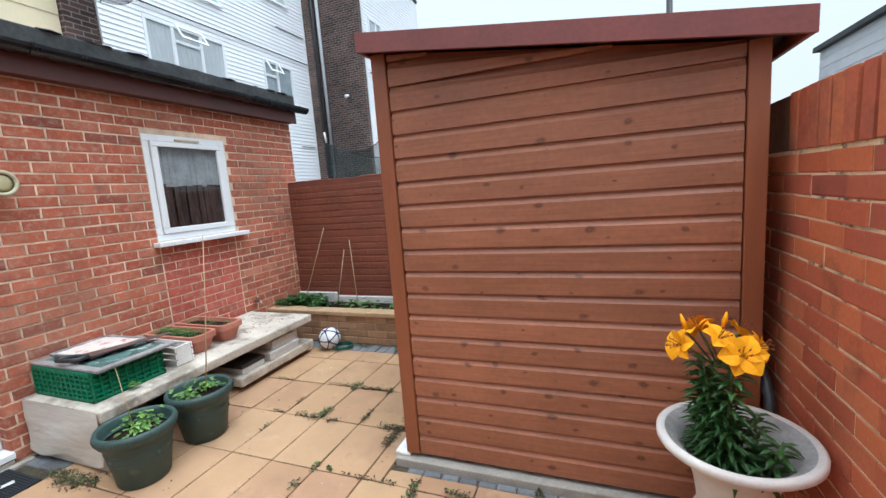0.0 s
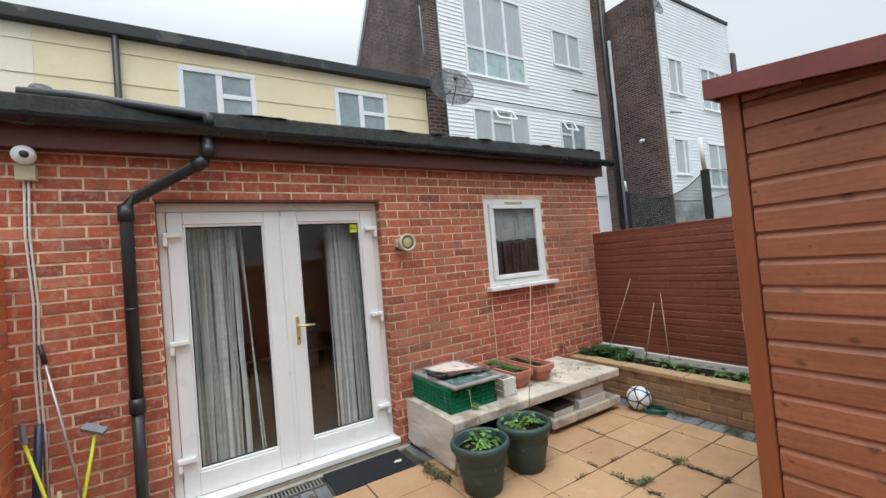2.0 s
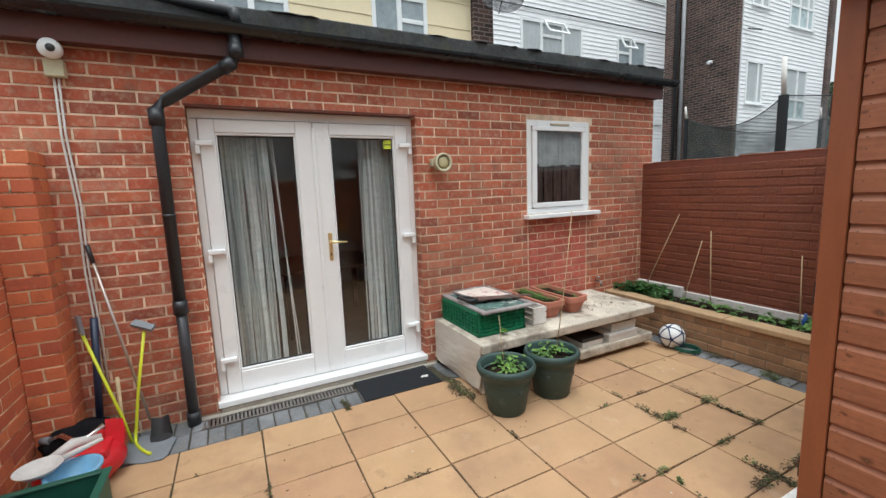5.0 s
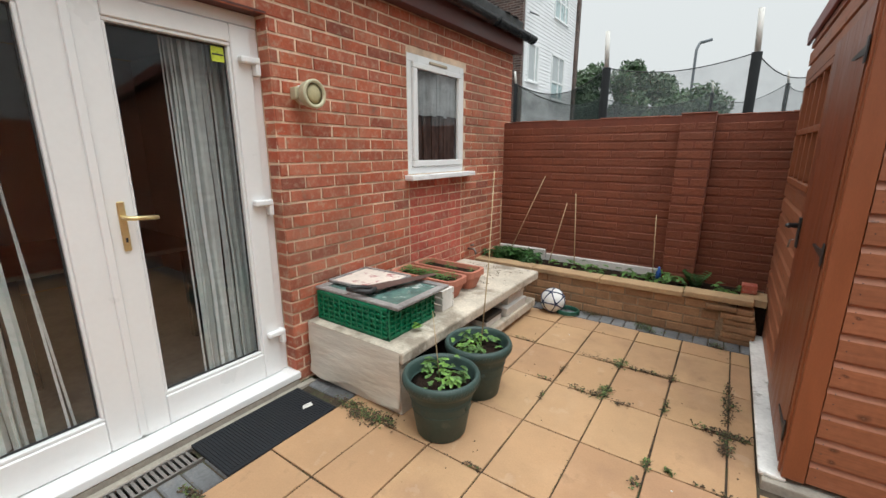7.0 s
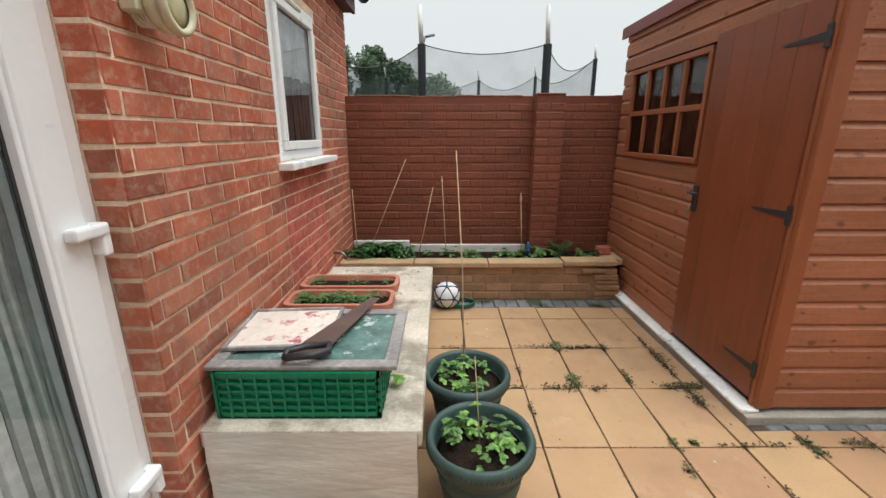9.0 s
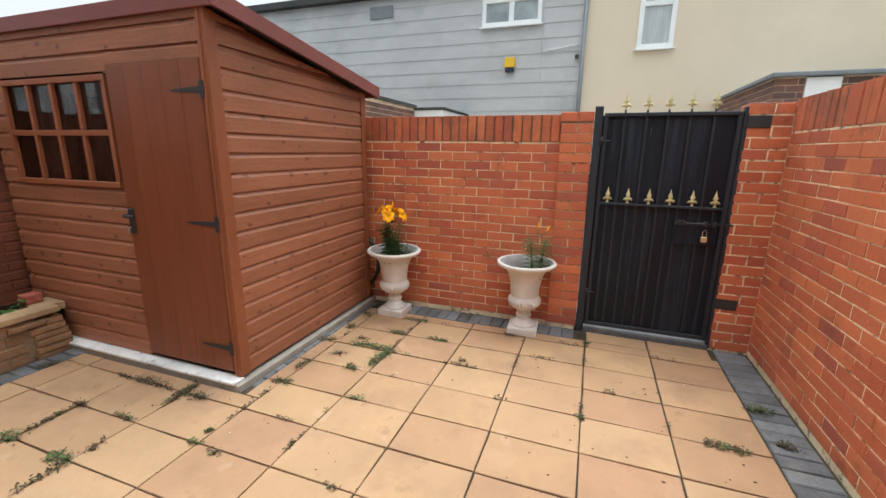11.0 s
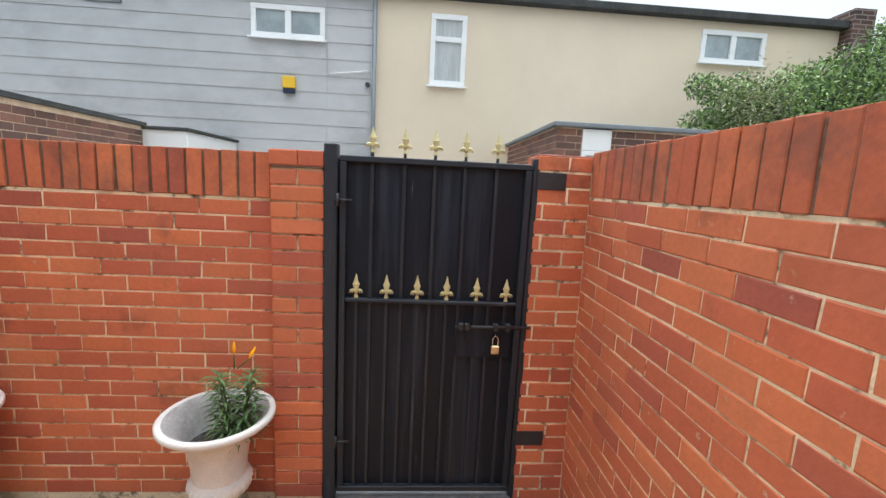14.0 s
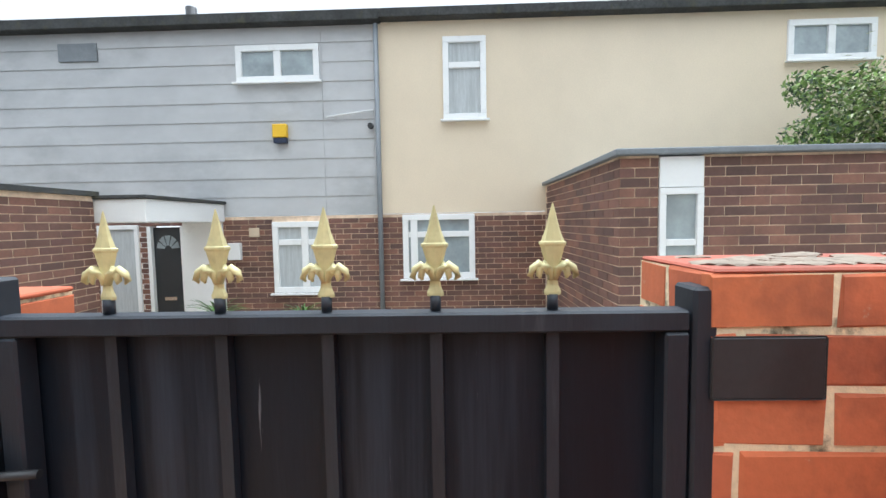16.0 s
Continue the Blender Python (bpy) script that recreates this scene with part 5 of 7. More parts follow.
tagged(part("spray_bottle", lathe(nb(), (1.66, 3.86, 0.29), [(0.001, 0), (0.022, 0), (0.024, 0.08), (0.01, 0.1), (0.01, 0.13)], 14), M("blue_plastic", (0.03, 0.1, 0.35), 0.1, 8, 60, 0.4, 0)), "small blue bottle standing in the raised bed soil", "bottle")
part("coping_stone", poly(nb(), [(2.25, 3.60, 0.29), (2.42, 3.57, 0.29), (2.43, 3.80, 0.29), (2.27, 3.82, 0.29)], (0, 0, 0.05)), m_bedstone, bed)
tagged(part("loose_brick", box(nb(), W, 2.26, 2.36, 3.7, 3.8, 0.345, 0.41, 0.006), m_infill), "loose red brick on the end of the raised bed", "brick")

bm = nb()
clump(bm, (0.71, 1.63, 0.385), 0.035, 5, 0.03, rnd, 0.05)
tagged(part("seedling", bm, m_leaflime), "pale green seedling on the bench edge by the crate", "plant")

# ---- ball, hose, mat, drain ----
ball = thing("football", (0.90, 3.34, 0), "white football with dark blue patches beside the raised bed", "ball")
bm = nb()
bmesh.ops.create_icosphere(bm, subdivisions=4, radius=0.108, matrix=Matrix.Translation((0.90, 3.34, 0.108)))
for f in bm.faces:
    f.smooth = True
part("shell", bm, m_ball, ball)
rnd = random.Random(4)
c = Vector((0.90, 3.34, 0.108))
g = (1 + 5 ** 0.5) / 2
dirs = [Vector(v).normalized() for v in ((0, 1, g), (0, -1, g), (0, 1, -g), (0, -1, -g), (1, g, 0), (-1, g, 0), (1, -g, 0), (-1, -g, 0), (g, 0, 1), (g, 0, -1), (-g, 0, 1), (-g, 0, -1))]
for d in dirs:
    s = d.orthogonal().normalized()
    q = d.cross(s)
    bm = nb()
    ring = [bm.verts.new(c + (d + (s * math.cos(a) + q * math.sin(a)) * 0.11).normalized() * 0.1093) for a in (math.tau * k / 5 for k in range(5))]
    top = bm.verts.new(c + d * 0.1105)
    for k in range(5):
        bm.faces.new((ring[k], ring[(k + 1) % 5], top))
    for e in dirs:
        if 0.1 < (e - d).length < 1.2:
            tube(bm, [c + (d * (1 - t) + e * t).normalized() * 0.108 for t in (0.08, 0.2, 0.35, 0.5)], [0.0075, 0.0068, 0.006, 0.0055], 5)
    bmesh.ops.recalc_face_normals(bm, faces=bm.faces)
    part("patch", bm, m_ballblue, ball)
hose = thing("hose", (1.05, 3.38, 0), "coil of thin green garden hose on the paving by the ball", "hose")
part("coil", tube(nb(), [(1.03 + 0.10 * math.cos(a * 0.4), 3.36 + 0.09 * math.sin(a * 0.4), 0.012 + 0.0007 * a) for a in range(48)], 0.008, 6), m_hose, hose)

mat_ = thing("doormat", (0.22, 0.95, 0), "black ribbed rubber doormat with scraps of paper outside the doors", "doormat")
bm = box(nb(), W, 0.064, 0.408, 0.61, 1.233, -0.004, 0.012, 0.004)
part("mat", bm, m_mat, mat_)
bm = nb()
for k in range(39):
    box(bm, W, 0.08, 0.392, 0.622 + k * 0.0155, 0.629 + k * 0.0155, 0.0125, 0.0155)
part("ribs", bm, m_mat, mat_)
tagged(part("paper_scrap", poly(nb(), [(0.26, 1.12, 0.018), (0.29, 1.1, 0.02), (0.30, 1.16, 0.018), (0.27, 1.17, 0.021)], (0, 0, 0.002)), m_box), "torn scrap of white paper on the doormat", "paper")
drain = thing("channel_drain", (0.12, 0.1, 0), "galvanised slotted channel drain below the door sill", "drain")
bm = nb()
box(bm, W, 0.075, 0.085, -0.44, 0.605, -0.02, 0.004)
box(bm, W, 0.185, 0.195, -0.44, 0.605, -0.02, 0.004)
part("frame", bm, m_steel, drain)
bm = nb()
for k in range(41):
    box(bm, W, 0.087, 0.183, -0.43 + k * 0.025, -0.416 + k * 0.025, -0.01, 0.002)
part("grating", bm, m_steel, drain)
part("trough", box(nb(), W, 0.087, 0.183, -0.43, 0.60, -0.03, -0.012), m_iron, drain)

# ---- wall things ----
lamp = thing("wall_lamp", (0.02, 1.47, 1.73), "round cream outdoor lamp wound with cable on the brick wall", "wall lamp")
part("body", lathe(nb(), (0.0, 1.47, 1.73), [(0.001, 0.0), (0.055, 0.0), (0.055, 0.012), (0.045, 0.014), (0.045, 0.05), (0.066, 0.058), (0.070, 0.066), (0.070, 0.106)], 32, axis="x"), m_creamlamp, lamp)
part("rim", lathe(nb(), (0.0, 1.47, 1.73), [(0.0705, 0.096), (0.077, 0.098), (0.078, 0.118), (0.073, 0.124), (0.060, 0.122), (0.057, 0.112)], 32, axis="x", caps=False), m_creamlamp, lamp)
part("diffuser", lathe(nb(), (0.0, 1.47, 1.73), [(0.0565, 0.109), (0.03, 0.115), (0.001, 0.117)], 32, axis="x"), M("yellowed_plastic", (0.46, 0.42, 0.24), 0.12, 12, 60, 0.5, 0.0), lamp)
part("bracket", box(nb(), H, 1.392, 1.43, 0.0, 0.05, 1.70, 1.765, 0.005), m_creamlamp, lamp)
part("cable", tube(nb(), [(0.015 + 0.0012 * a, 1.47 + 0.053 * math.cos(a * 0.7), 1.73 + 0.053 * math.sin(a * 0.7)) for a in range(30)] + [(0.075, 1.52, 1.66), (0.1, 1.49, 1.655), (0.12, 1.45, 1.665)], 0.0045, 6), m_whitedirty, lamp)
camr = thing("security_camera", (0.05, -0.925, 2.3), "white dome security camera on a box under the eaves", "security camera")
part("junction_box", box(nb(), H, -0.975, -0.885, 0.0, 0.06, 2.22, 2.31, 0.006), m_creamlamp, camr)
bm = lathe(nb(), (0.06, -0.925, 2.36), [(0.001, -0.03), (0.03, -0.03), (0.052, 0.0), (0.055, 0.03), (0.045, 0.055), (0.001, 0.062)], 20, axis="x")
part("dome", bm, m_white, camr)
part("lens", lathe(nb(), (0.115, -0.915, 2.355), [(0.001, 0.0), (0.022, 0.0), (0.02, 0.012), (0.001, 0.014)], 16, axis="x"), m_iron, camr)
for k, y in enumerate((-0.945, -0.925)):
    cb = thing("cable", (0.01, y, 0.3), "cream cable clipped down the brick wall", "cable", "wall cables")
    part("sheath", tube(nb(), [(0.02, y, 2.22), (0.012, y - 0.01, 1.9), (0.014, y + 0.008, 1.5), (0.012, y - 0.004, 1.1), (0.016, y + 0.006, 0.7), (0.012, y, 0.32)], 0.0065, 6), m_whitedirty, cb)

# ---- tools in the corner ----
def rod(name, pts, r, m, label, cat):
    t = thing(name, pts[0], label, cat)
    part("shaft", tube(nb(), pts, r, 10), m, t)
    return t


p1 = rod("litter_pole", [(0.125, -0.715, 0.115), (0.045, -0.90, 1.18)], 0.0085, m_alu, "long aluminium-handled scoop leaning on the wall with a black pan", "scoop")
part("grip", tube(nb(), [(0.047, -0.895, 1.15), (0.038, -0.915, 1.26)], 0.013, 10), m_iron, p1)
bm = nb()
rows = []
for i in range(9):
    q = -1.25 + 2.5 * i / 8
    rows.append([bm.verts.new((0.115 + 0.05 * k / 4 + 0.035 * (1 - math.cos(q)), -0.66 + 0.062 * math.sin(q) * (0.8 + 0.06 * k), 0.135 - 0.118 * k / 4 - 0.02 * (1 - abs(math.sin(q))))) for k in range(5)])
for p, q in zip(rows, rows[1:]):
    for k in range(4):
        bm.faces.new((p[k], p[k + 1], q[k + 1], q[k])).smooth = True
poly(bm, [(0.15, -0.72, 0.018), (0.215, -0.715, 0.014), (0.235, -0.66, 0.014), (0.22, -0.605, 0.014), (0.15, -0.60, 0.018)], (0, 0, 0.006))
part("pan", bm, m_iron, p1)
p2 = rod("mop", [(0.37, -0.692, 0.022), (0.33, -0.722, 0.019), (0.27, -0.757, 0.018), (0.21, -0.785, 0.018), (0.165, -0.797, 0.022), (0.145, -0.798, 0.05), (0.14, -0.79, 0.10), (0.13, -0.755, 0.33), (0.10, -0.687, 0.70)], 0.009, m_yellow, "mop with a yellow handle standing upside down, grey head up", "mop")
part("mop_head", poly(nb(), [(0.125, -0.645, 0.690), (0.09, -0.625, 0.710), (0.07, -0.725, 0.760), (0.105, -0.750, 0.740)], (0.01, 0.0, 0.02)), m_greyplastic, p2)
p3 = rod("mop", [(0.165, -0.815, 0.02), (0.15, -0.846, 0.18), (0.115, -0.985, 0.75)], 0.009, m_yellow, "second yellow-handled mop leaning into the wall corner", "mop")
part("mop_head", poly(nb(), [(0.095, -1.005, 0.74), (0.135, -0.98, 0.74), (0.11, -0.995, 0.85), (0.08, -1.015, 0.85)], (0.008, 0.02, 0.0)), m_greyplastic, p3)
p4 = rod("broom", [(0.085, -0.985, 0.03), (0.075, -0.928, 0.82)], 0.02, m_navy, "dark blue tube handle leaning on the brick wall", "handle")
p5 = rod("stick", [(0.17, -0.85, 0.0), (0.055, -0.866, 0.42)], 0.011, m_cane, "short pale wooden stick leaning on the wall", "stick")
bm = nb()
bmesh.ops.create_icosphere(bm, subdivisions=4, radius=1, matrix=Matrix.Translation((0.22, -1.03, 0.09)) @ Matrix.Diagonal((0.19, 0.18, 0.13, 1)))
for v in bm.verts:
    n3 = noise.noise(v.co * 7) * 0.06 + (0.5 - abs(noise.noise(Vector((v.co.x * 9, v.co.y * 22, v.co.z * 15))))) * 0.05
    v.co += (v.co - Vector((0.22, -1.03, 0.09))).normalized() * n3
    v.co.z = max(v.co.z, -0.01)
for f in bm.faces:
    f.smooth = True
tagged(part("cloth_bag", bm, m_cloth), "crumpled black cloth bag in the wall corner", "bag")
toy = thing("ride_on_toy", (0.6, -1.0, 0), "red plastic ride-on toy with silver handlebars lying in the corner", "toy")
bm = nb()
bmesh.ops.create_icosphere(bm, subdivisions=3, radius=1, matrix=Matrix.Translation((0.62, -0.98, 0.10)) @ Matrix.Rotation(0.3, 4, "Z") @ Matrix.Diagonal((0.17, 0.2, 0.11, 1)))
box(bm, W, 0.42, 0.72, -0.98, -0.84, 0.02, 0.2, 0.03)
poly(bm, [(0.45, -0.80, 0.1), (0.58, -0.80, 0.1), (0.52, -0.80, 0.27)], (0, -0.08, 0.02))
for f in bm.faces:
    f.smooth = len(f.verts) == 3
part("body", bm, m_red, toy)
part("handlebar", tube(nb(), [(0.44, -1.15, 0.2), (0.50, -1.08, 0.24), (0.60, -0.98, 0.22), (0.55, -0.88, 0.27)], 0.014, 10), m_chrome, toy)
part("grip", tube(nb(), [(0.44, -1.15, 0.2), (0.40, -1.2, 0.19)], 0.022, 10), m_greyplastic, toy)
part("guard", tube(nb(), [(0.70, -1.1, 0.2), (0.62, -1.0, 0.235), (0.56, -0.9, 0.21)], [0.02, 0.03, 0.02], 8), m_box, toy)
toy.location.x -= 0.17
tub = thing("tub", (0.72, -0.93, 0), "light blue plastic tub beside the red toy", "tub")
part("body", lathe(nb(), (0.72, -0.93, 0), [(0.001, 0.0), (0.07, 0.0), (0.105, 0.22), (0.115, 0.22), (0.115, 0.235), (0.1, 0.235), (0.065, 0.01), (0.001, 0.01)], 24), M("blue_tub", (0.2, 0.42, 0.62), 0.1, 8, 60, 0.4, 0), tub)
scoop = thing("scoop", (0.6, -0.98, 0.24), "white plastic scoop lying across the tubs", "scoop")
part("bowl", lathe(nb(), (0.70, -1.06, 0.24), [(0.001, 0.0), (0.06, 0.008), (0.09, 0.035), (0.093, 0.035), (0.06, 0.002), (0.001, -0.006)], 20), m_box, scoop)
part("handle", tube(nb(), [(0.66, -0.98, 0.27), (0.58, -0.84, 0.285)], [0.018, 0.01], 8), m_box, scoop)
gb = thing("storage_tub", (1.02, -0.98, 0), "dark green rectangular plastic tub on the paving", "tub")
bm = nb()
for a, b_, c, d in ((0.84, 1.2, -1.19, -1.175), (0.84, 1.2, -0.785, -0.77), (0.84, 0.855, -1.174, -0.786), (1.185, 1.2, -1.174, -0.786)):
    box(bm, W, a, b_, c, d, 0.0, 0.24)
box(bm, W, 0.855, 1.185, -1.174, -0.786, 0.0, 0.01)
part("body", bm, m_hose, gb)
bm = nb()
for a, b_, c, d in ((0.825, 1.215, -1.205, -1.17), (0.825, 1.215, -0.79, -0.755), (0.825, 0.86, -1.169, -0.791), (1.18, 1.215, -1.169, -0.791)):
    box(bm, W, a, b_, c, d, 0.241, 0.252, 0.003)
part("rim", bm, m_hose, gb)
tagged(part("plastic_sheet", poly(nb(), [(0.10, -0.90, 0.004), (0.33, -0.90, 0.004), (0.37, -0.85, 0.004), (0.43, -0.72, 0.004), (0.445, -0.63, 0.005), (0.41, -0.60, 0.008), (0.24, -0.575, 0.010), (0.12, -0.68, 0.016)], (0, 0, 0.006)), m_greyplastic), "scuffed grey plastic sheet lying under the tools", "sheet")
ty = thing("bicycle_tyre", (4.075, 2.15, 0.4), "black bicycle tyre wedged between the shed and the brick wall", "tyre")
bm = nb()
rg = [Vector((4.075, 2.15 + 0.3 * math.cos(a), 0.4 + 0.3 * math.sin(a))) for a in (math.tau * k / 48 for k in range(49))]
tube(bm, rg, 0.02, 8)
part("tread", bm, m_iron, ty)

# ---- urns ----
def urn():
    t = thing("garden_urn", (0, 0, 0), "", "urn", "garden urns")
    part("plinth", box(nb(), W, -0.118, 0.118, -0.118, 0.118, 0.0, 0.06, 0.008), m_urn, t)
    prof = [(0.001, 0.061), (0.096, 0.061), (0.094, 0.072), (0.075, 0.092), (0.06, 0.115), (0.053, 0.133), (0.064, 0.143), (0.064, 0.153), (0.05, 0.16), (0.05, 0.168), (0.057, 0.174), (0.057, 0.182), (0.046, 0.19), (0.06, 0.20), (0.10, 0.222), (0.124, 0.25), (0.132, 0.278), (0.128, 0.298), (0.114, 0.308), (0.112, 0.316)]
    body = part("bowl", lathe(nb(), (0, 0, 0), prof, 64, 0.0), m_urn, t)
    prof2 = [(0.112, 0.316), (0.115, 0.37), (0.123, 0.43), (0.137, 0.49), (0.161, 0.535), (0.195, 0.558), (0.225, 0.57), (0.237, 0.582), (0.237, 0.598), (0.227, 0.606), (0.21, 0.601)]
    part("rim", lathe(nb(), (0, 0, 0), prof2, 64, caps=False), m_urn, body)
    part("inner_face", lathe(nb(), (0, 0, 0), [(0.2098, 0.601), (0.178, 0.575), (0.152, 0.54), (0.137, 0.50), (0.126, 0.46), (0.119, 0.44)], 64, caps=False), m_urninner, body, "stained grey inner face")
    for j in range(28):
        a = math.tau * j / 28
        ca, sa = math.cos(a), math.sin(a)
        part("gadroon", tube(nb(), [(0.064 * ca, 0.064 * sa, 0.207), (0.10 * ca, 0.10 * sa, 0.227), (0.122 * ca, 0.122 * sa, 0.252), (0.128 * ca, 0.128 * sa, 0.278), (0.124 * ca, 0.124 * sa, 0.295)], [0.004, 0.007, 0.009, 0.009, 0.005], 6), m_urn, body)
    part("soil", lathe(nb(), (0, 0, 0), [(0.124, 0.462), (0.08, 0.475), (0.001, 0.485)], 24), m_urnsoil, t)
    return t


URN1, URN2 = (3.885, 1.585, 0), (3.91, 0.412, 0)
u1 = urn()
u1.location = URN1
u1.rotation_euler = (math.radians(0.5), math.radians(-1.0), 0)
tagged(u1, "cream stone pedestal urn planted with tall orange lilies beside the shed")
u2 = copy_thing(u1, pose(*URN2, 0, 0, 3))
tagged(u2, "cream stone pedestal urn with a budding lily beside the gate pier")


def lily(base, height, n, flowers, seed, dark=True):
    rnd = random.Random(seed)
    b = Vector(base)
    t = thing("lily", base, "", "lily", "lilies in the urns")
    stems, leaves, petals, anth = nb(), nb(), nb(), nb()
    for k in range(n):
        a = rnd.uniform(0, math.tau)
        off = Vector((math.cos(a), math.sin(a), 0)) * rnd.uniform(0, 0.04)
        h = height * rnd.uniform(0.75, 1.0)
        lean = Vector((math.cos(a), math.sin(a), 0)) * 0.04
        tube(stems, [b + off, b + off + lean * 0.4 + Vector((0, 0, h * 0.5)), b + off + lean + Vector((0, 0, h))], [0.005, 0.0045, 0.003], 6)
        m = int(h / 0.0052)
        for j in range(m):
            q = j / m
            c = b + off + lean * q + Vector((0, 0, h * (0.04 + 0.92 * q)))
            aa = j * 2.4 + k
            leaf(leaves, c, (math.cos(aa), math.sin(aa), 0.45), (0.115 - 0.045 * q) * rnd.uniform(0.8, 1.1) * (1.0 if dark else 1.15), 0.019 if dark else 0.012, 0.45)
    for dx, dy, dz, fa, tilt, s in flowers:
        c = b + Vector((dx, dy, dz))
        axis = Vector((math.cos(fa) * math.sin(tilt), math.sin(fa) * math.sin(tilt), math.cos(tilt)))
        s1 = axis.orthogonal().normalized()
        s2 = axis.cross(s1)
        tube(stems, [b + Vector((dx * 0.2, dy * 0.2, height * 0.9)), c - axis * 0.03 * s, c], 0.0035, 6)
        if s < 0.5:
            tube(petals, [c, c + axis * 0.025, c + axis * 0.055], [0.004, 0.009, 0.003], 6)
            continue
        for j in range(6):
            a = math.tau * j / 6 + 0.3
            d = (s1 * math.cos(a) + s2 * math.sin(a)) * 0.85 + axis * 0.5
            leaf(petals, c + axis * 0.002 * j, d, 0.07 * s, (0.060 if j % 2 else 0.044) * s, 0.42, up=axis, seg=5)
            e = c + axis * 0.05 * s + (s1 * math.cos(a + 0.5) + s2 * math.sin(a + 0.5)) * 0.016
            tube(anth, [c, e], 0.001, 4)
            tube(anth, [e - s1 * 0.004, e + s1 * 0.004], 0.0018, 5)
    part("stem", stems, m_stem, t)
    part("foliage", leaves, m_leafdark if dark else m_leaflily, t)
    part("flower", petals, m_petal, t)
    if len(anth.verts):
        part("anther", anth, m_anther, t)
    return t


l1 = lily((URN1[0] - 0.055, URN1[1] - 0.005, 0.49), 0.40, 7, [(-0.12, -0.03, 0.43, 3.7, 1.2, 0.95), (0.04, -0.07, 0.42, 4.6, 1.0, 1.15), (-0.05, 0.08, 0.45, 1.9, 1.0, 1.0), (0.06, 0.05, 0.45, 0.3, 0.9, 1.0), (-0.02, -0.04, 0.46, 5.5, 0.7, 0.95), (-0.06, 0.0, 0.47, 2.6, 0.6, 1.0), (0.09, -0.01, 0.43, 5.9, 1.2, 0.9), (-0.10, 0.02, 0.47, 2.8, 0.3, 0.3), (0.0, -0.01, 0.49, 0, 0.2, 0.35)], 1)
tagged(l1, "tall lily with open orange flowers in urn by the shed")
l1b = lily((URN1[0] + 0.02, URN1[1] - 0.065, 0.475), 0.22, 4, [], 2)
tagged(l1b, "short leafy lily shoots in the same urn")
l2 = lily((URN2[0] - 0.0, URN2[1] - 0.075, 0.475), 0.37, 4, [(0.0, 0.0, 0.40, 0, 0.1, 0.32), (0.01, -0.06, 0.38, 4.9, 0.5, 0.3)], 3, False)
tagged(l2, "leafy lily in bud in the urn by the gate")

# ---- weeds in the joints ----
TX, TY, PX, PY = 1.63, 1.74, 0.307, 0.457
rnd = random.Random(21)
wg, wd = nb(), nb()


def tuft(x0, y0, x1, y1, spread, n, green):
    """Weeds and moss along a joint from one point to the other."""
    for k in range(int(n * 0.75)):
        q = rnd.random()
        p = Vector((x0 + (x1 - x0) * q + rnd.gauss(0, spread), y0 + (y1 - y0) * q + rnd.gauss(0, spread), rnd.uniform(-0.002, 0.02)))
        a = rnd.uniform(0, math.tau)
        leaf(wg if rnd.random() < green else wd, p, (math.cos(a), math.sin(a), rnd.uniform(0.2, 1.0)), rnd.uniform(0.010, 0.028), rnd.uniform(0.006, 0.013), 0.5, seg=2)


BY_GATE = ((4.05, 0.93, 4.0, 0.90, 0.028, 90, 0.6), (3.775, 1.33, 3.775, 1.20, 0.018, 150, 0.6), (3.77, 1.42, 3.767, 1.35, 0.015, 70, 0.3), (3.485, 1.42, 3.485, 1.27, 0.016, 170, 0.6), (3.478, 1.08, 3.478, 0.93, 0.013, 170, 0.5),
           (3.195, 1.60, 3.197, 1.26, 0.022, 420, 0.75), (3.17, 1.28, 2.95, 1.32, 0.022, 420, 0.8), (2.865, 1.46, 2.86, 1.38, 0.015, 120, 0.6), (3.229, 0.76, 3.229, 0.71, 0.009, 40, 0.3), (3.769, 0.53, 3.769, 0.46, 0.012, 70, 0.1))
BY_SHED = ((3.78, 1.83, 3.70, 1.76, 0.02, 110, 0.4), (3.47, 1.80, 3.42, 1.75, 0.02, 110, 0.3), (3.16, 1.86, 3.2, 1.76, 0.015, 90, 0.4), (2.54, 1.78, 2.56, 1.68, 0.015, 130, 0.4), (2.72, 1.76, 2.86, 1.745, 0.010, 90, 0.3),
           (2.99, 1.64, 3.03, 1.56, 0.012, 60, 0.3), (3.28, 1.60, 3.28, 1.52, 0.012, 60, 0.3), (2.55, 1.24, 2.56, 1.15, 0.010, 60, 0.6), (2.1, 2.195, 2.33, 2.205, 0.014, 260, 0.25), (2.24, 2.24, 2.235, 2.02, 0.015, 230, 0.25), (2.236, 2.78, 2.238, 2.30, 0.012, 260, 0.2), (2.25, 2.55, 2.26, 2.48, 0.016, 70, 0.2))
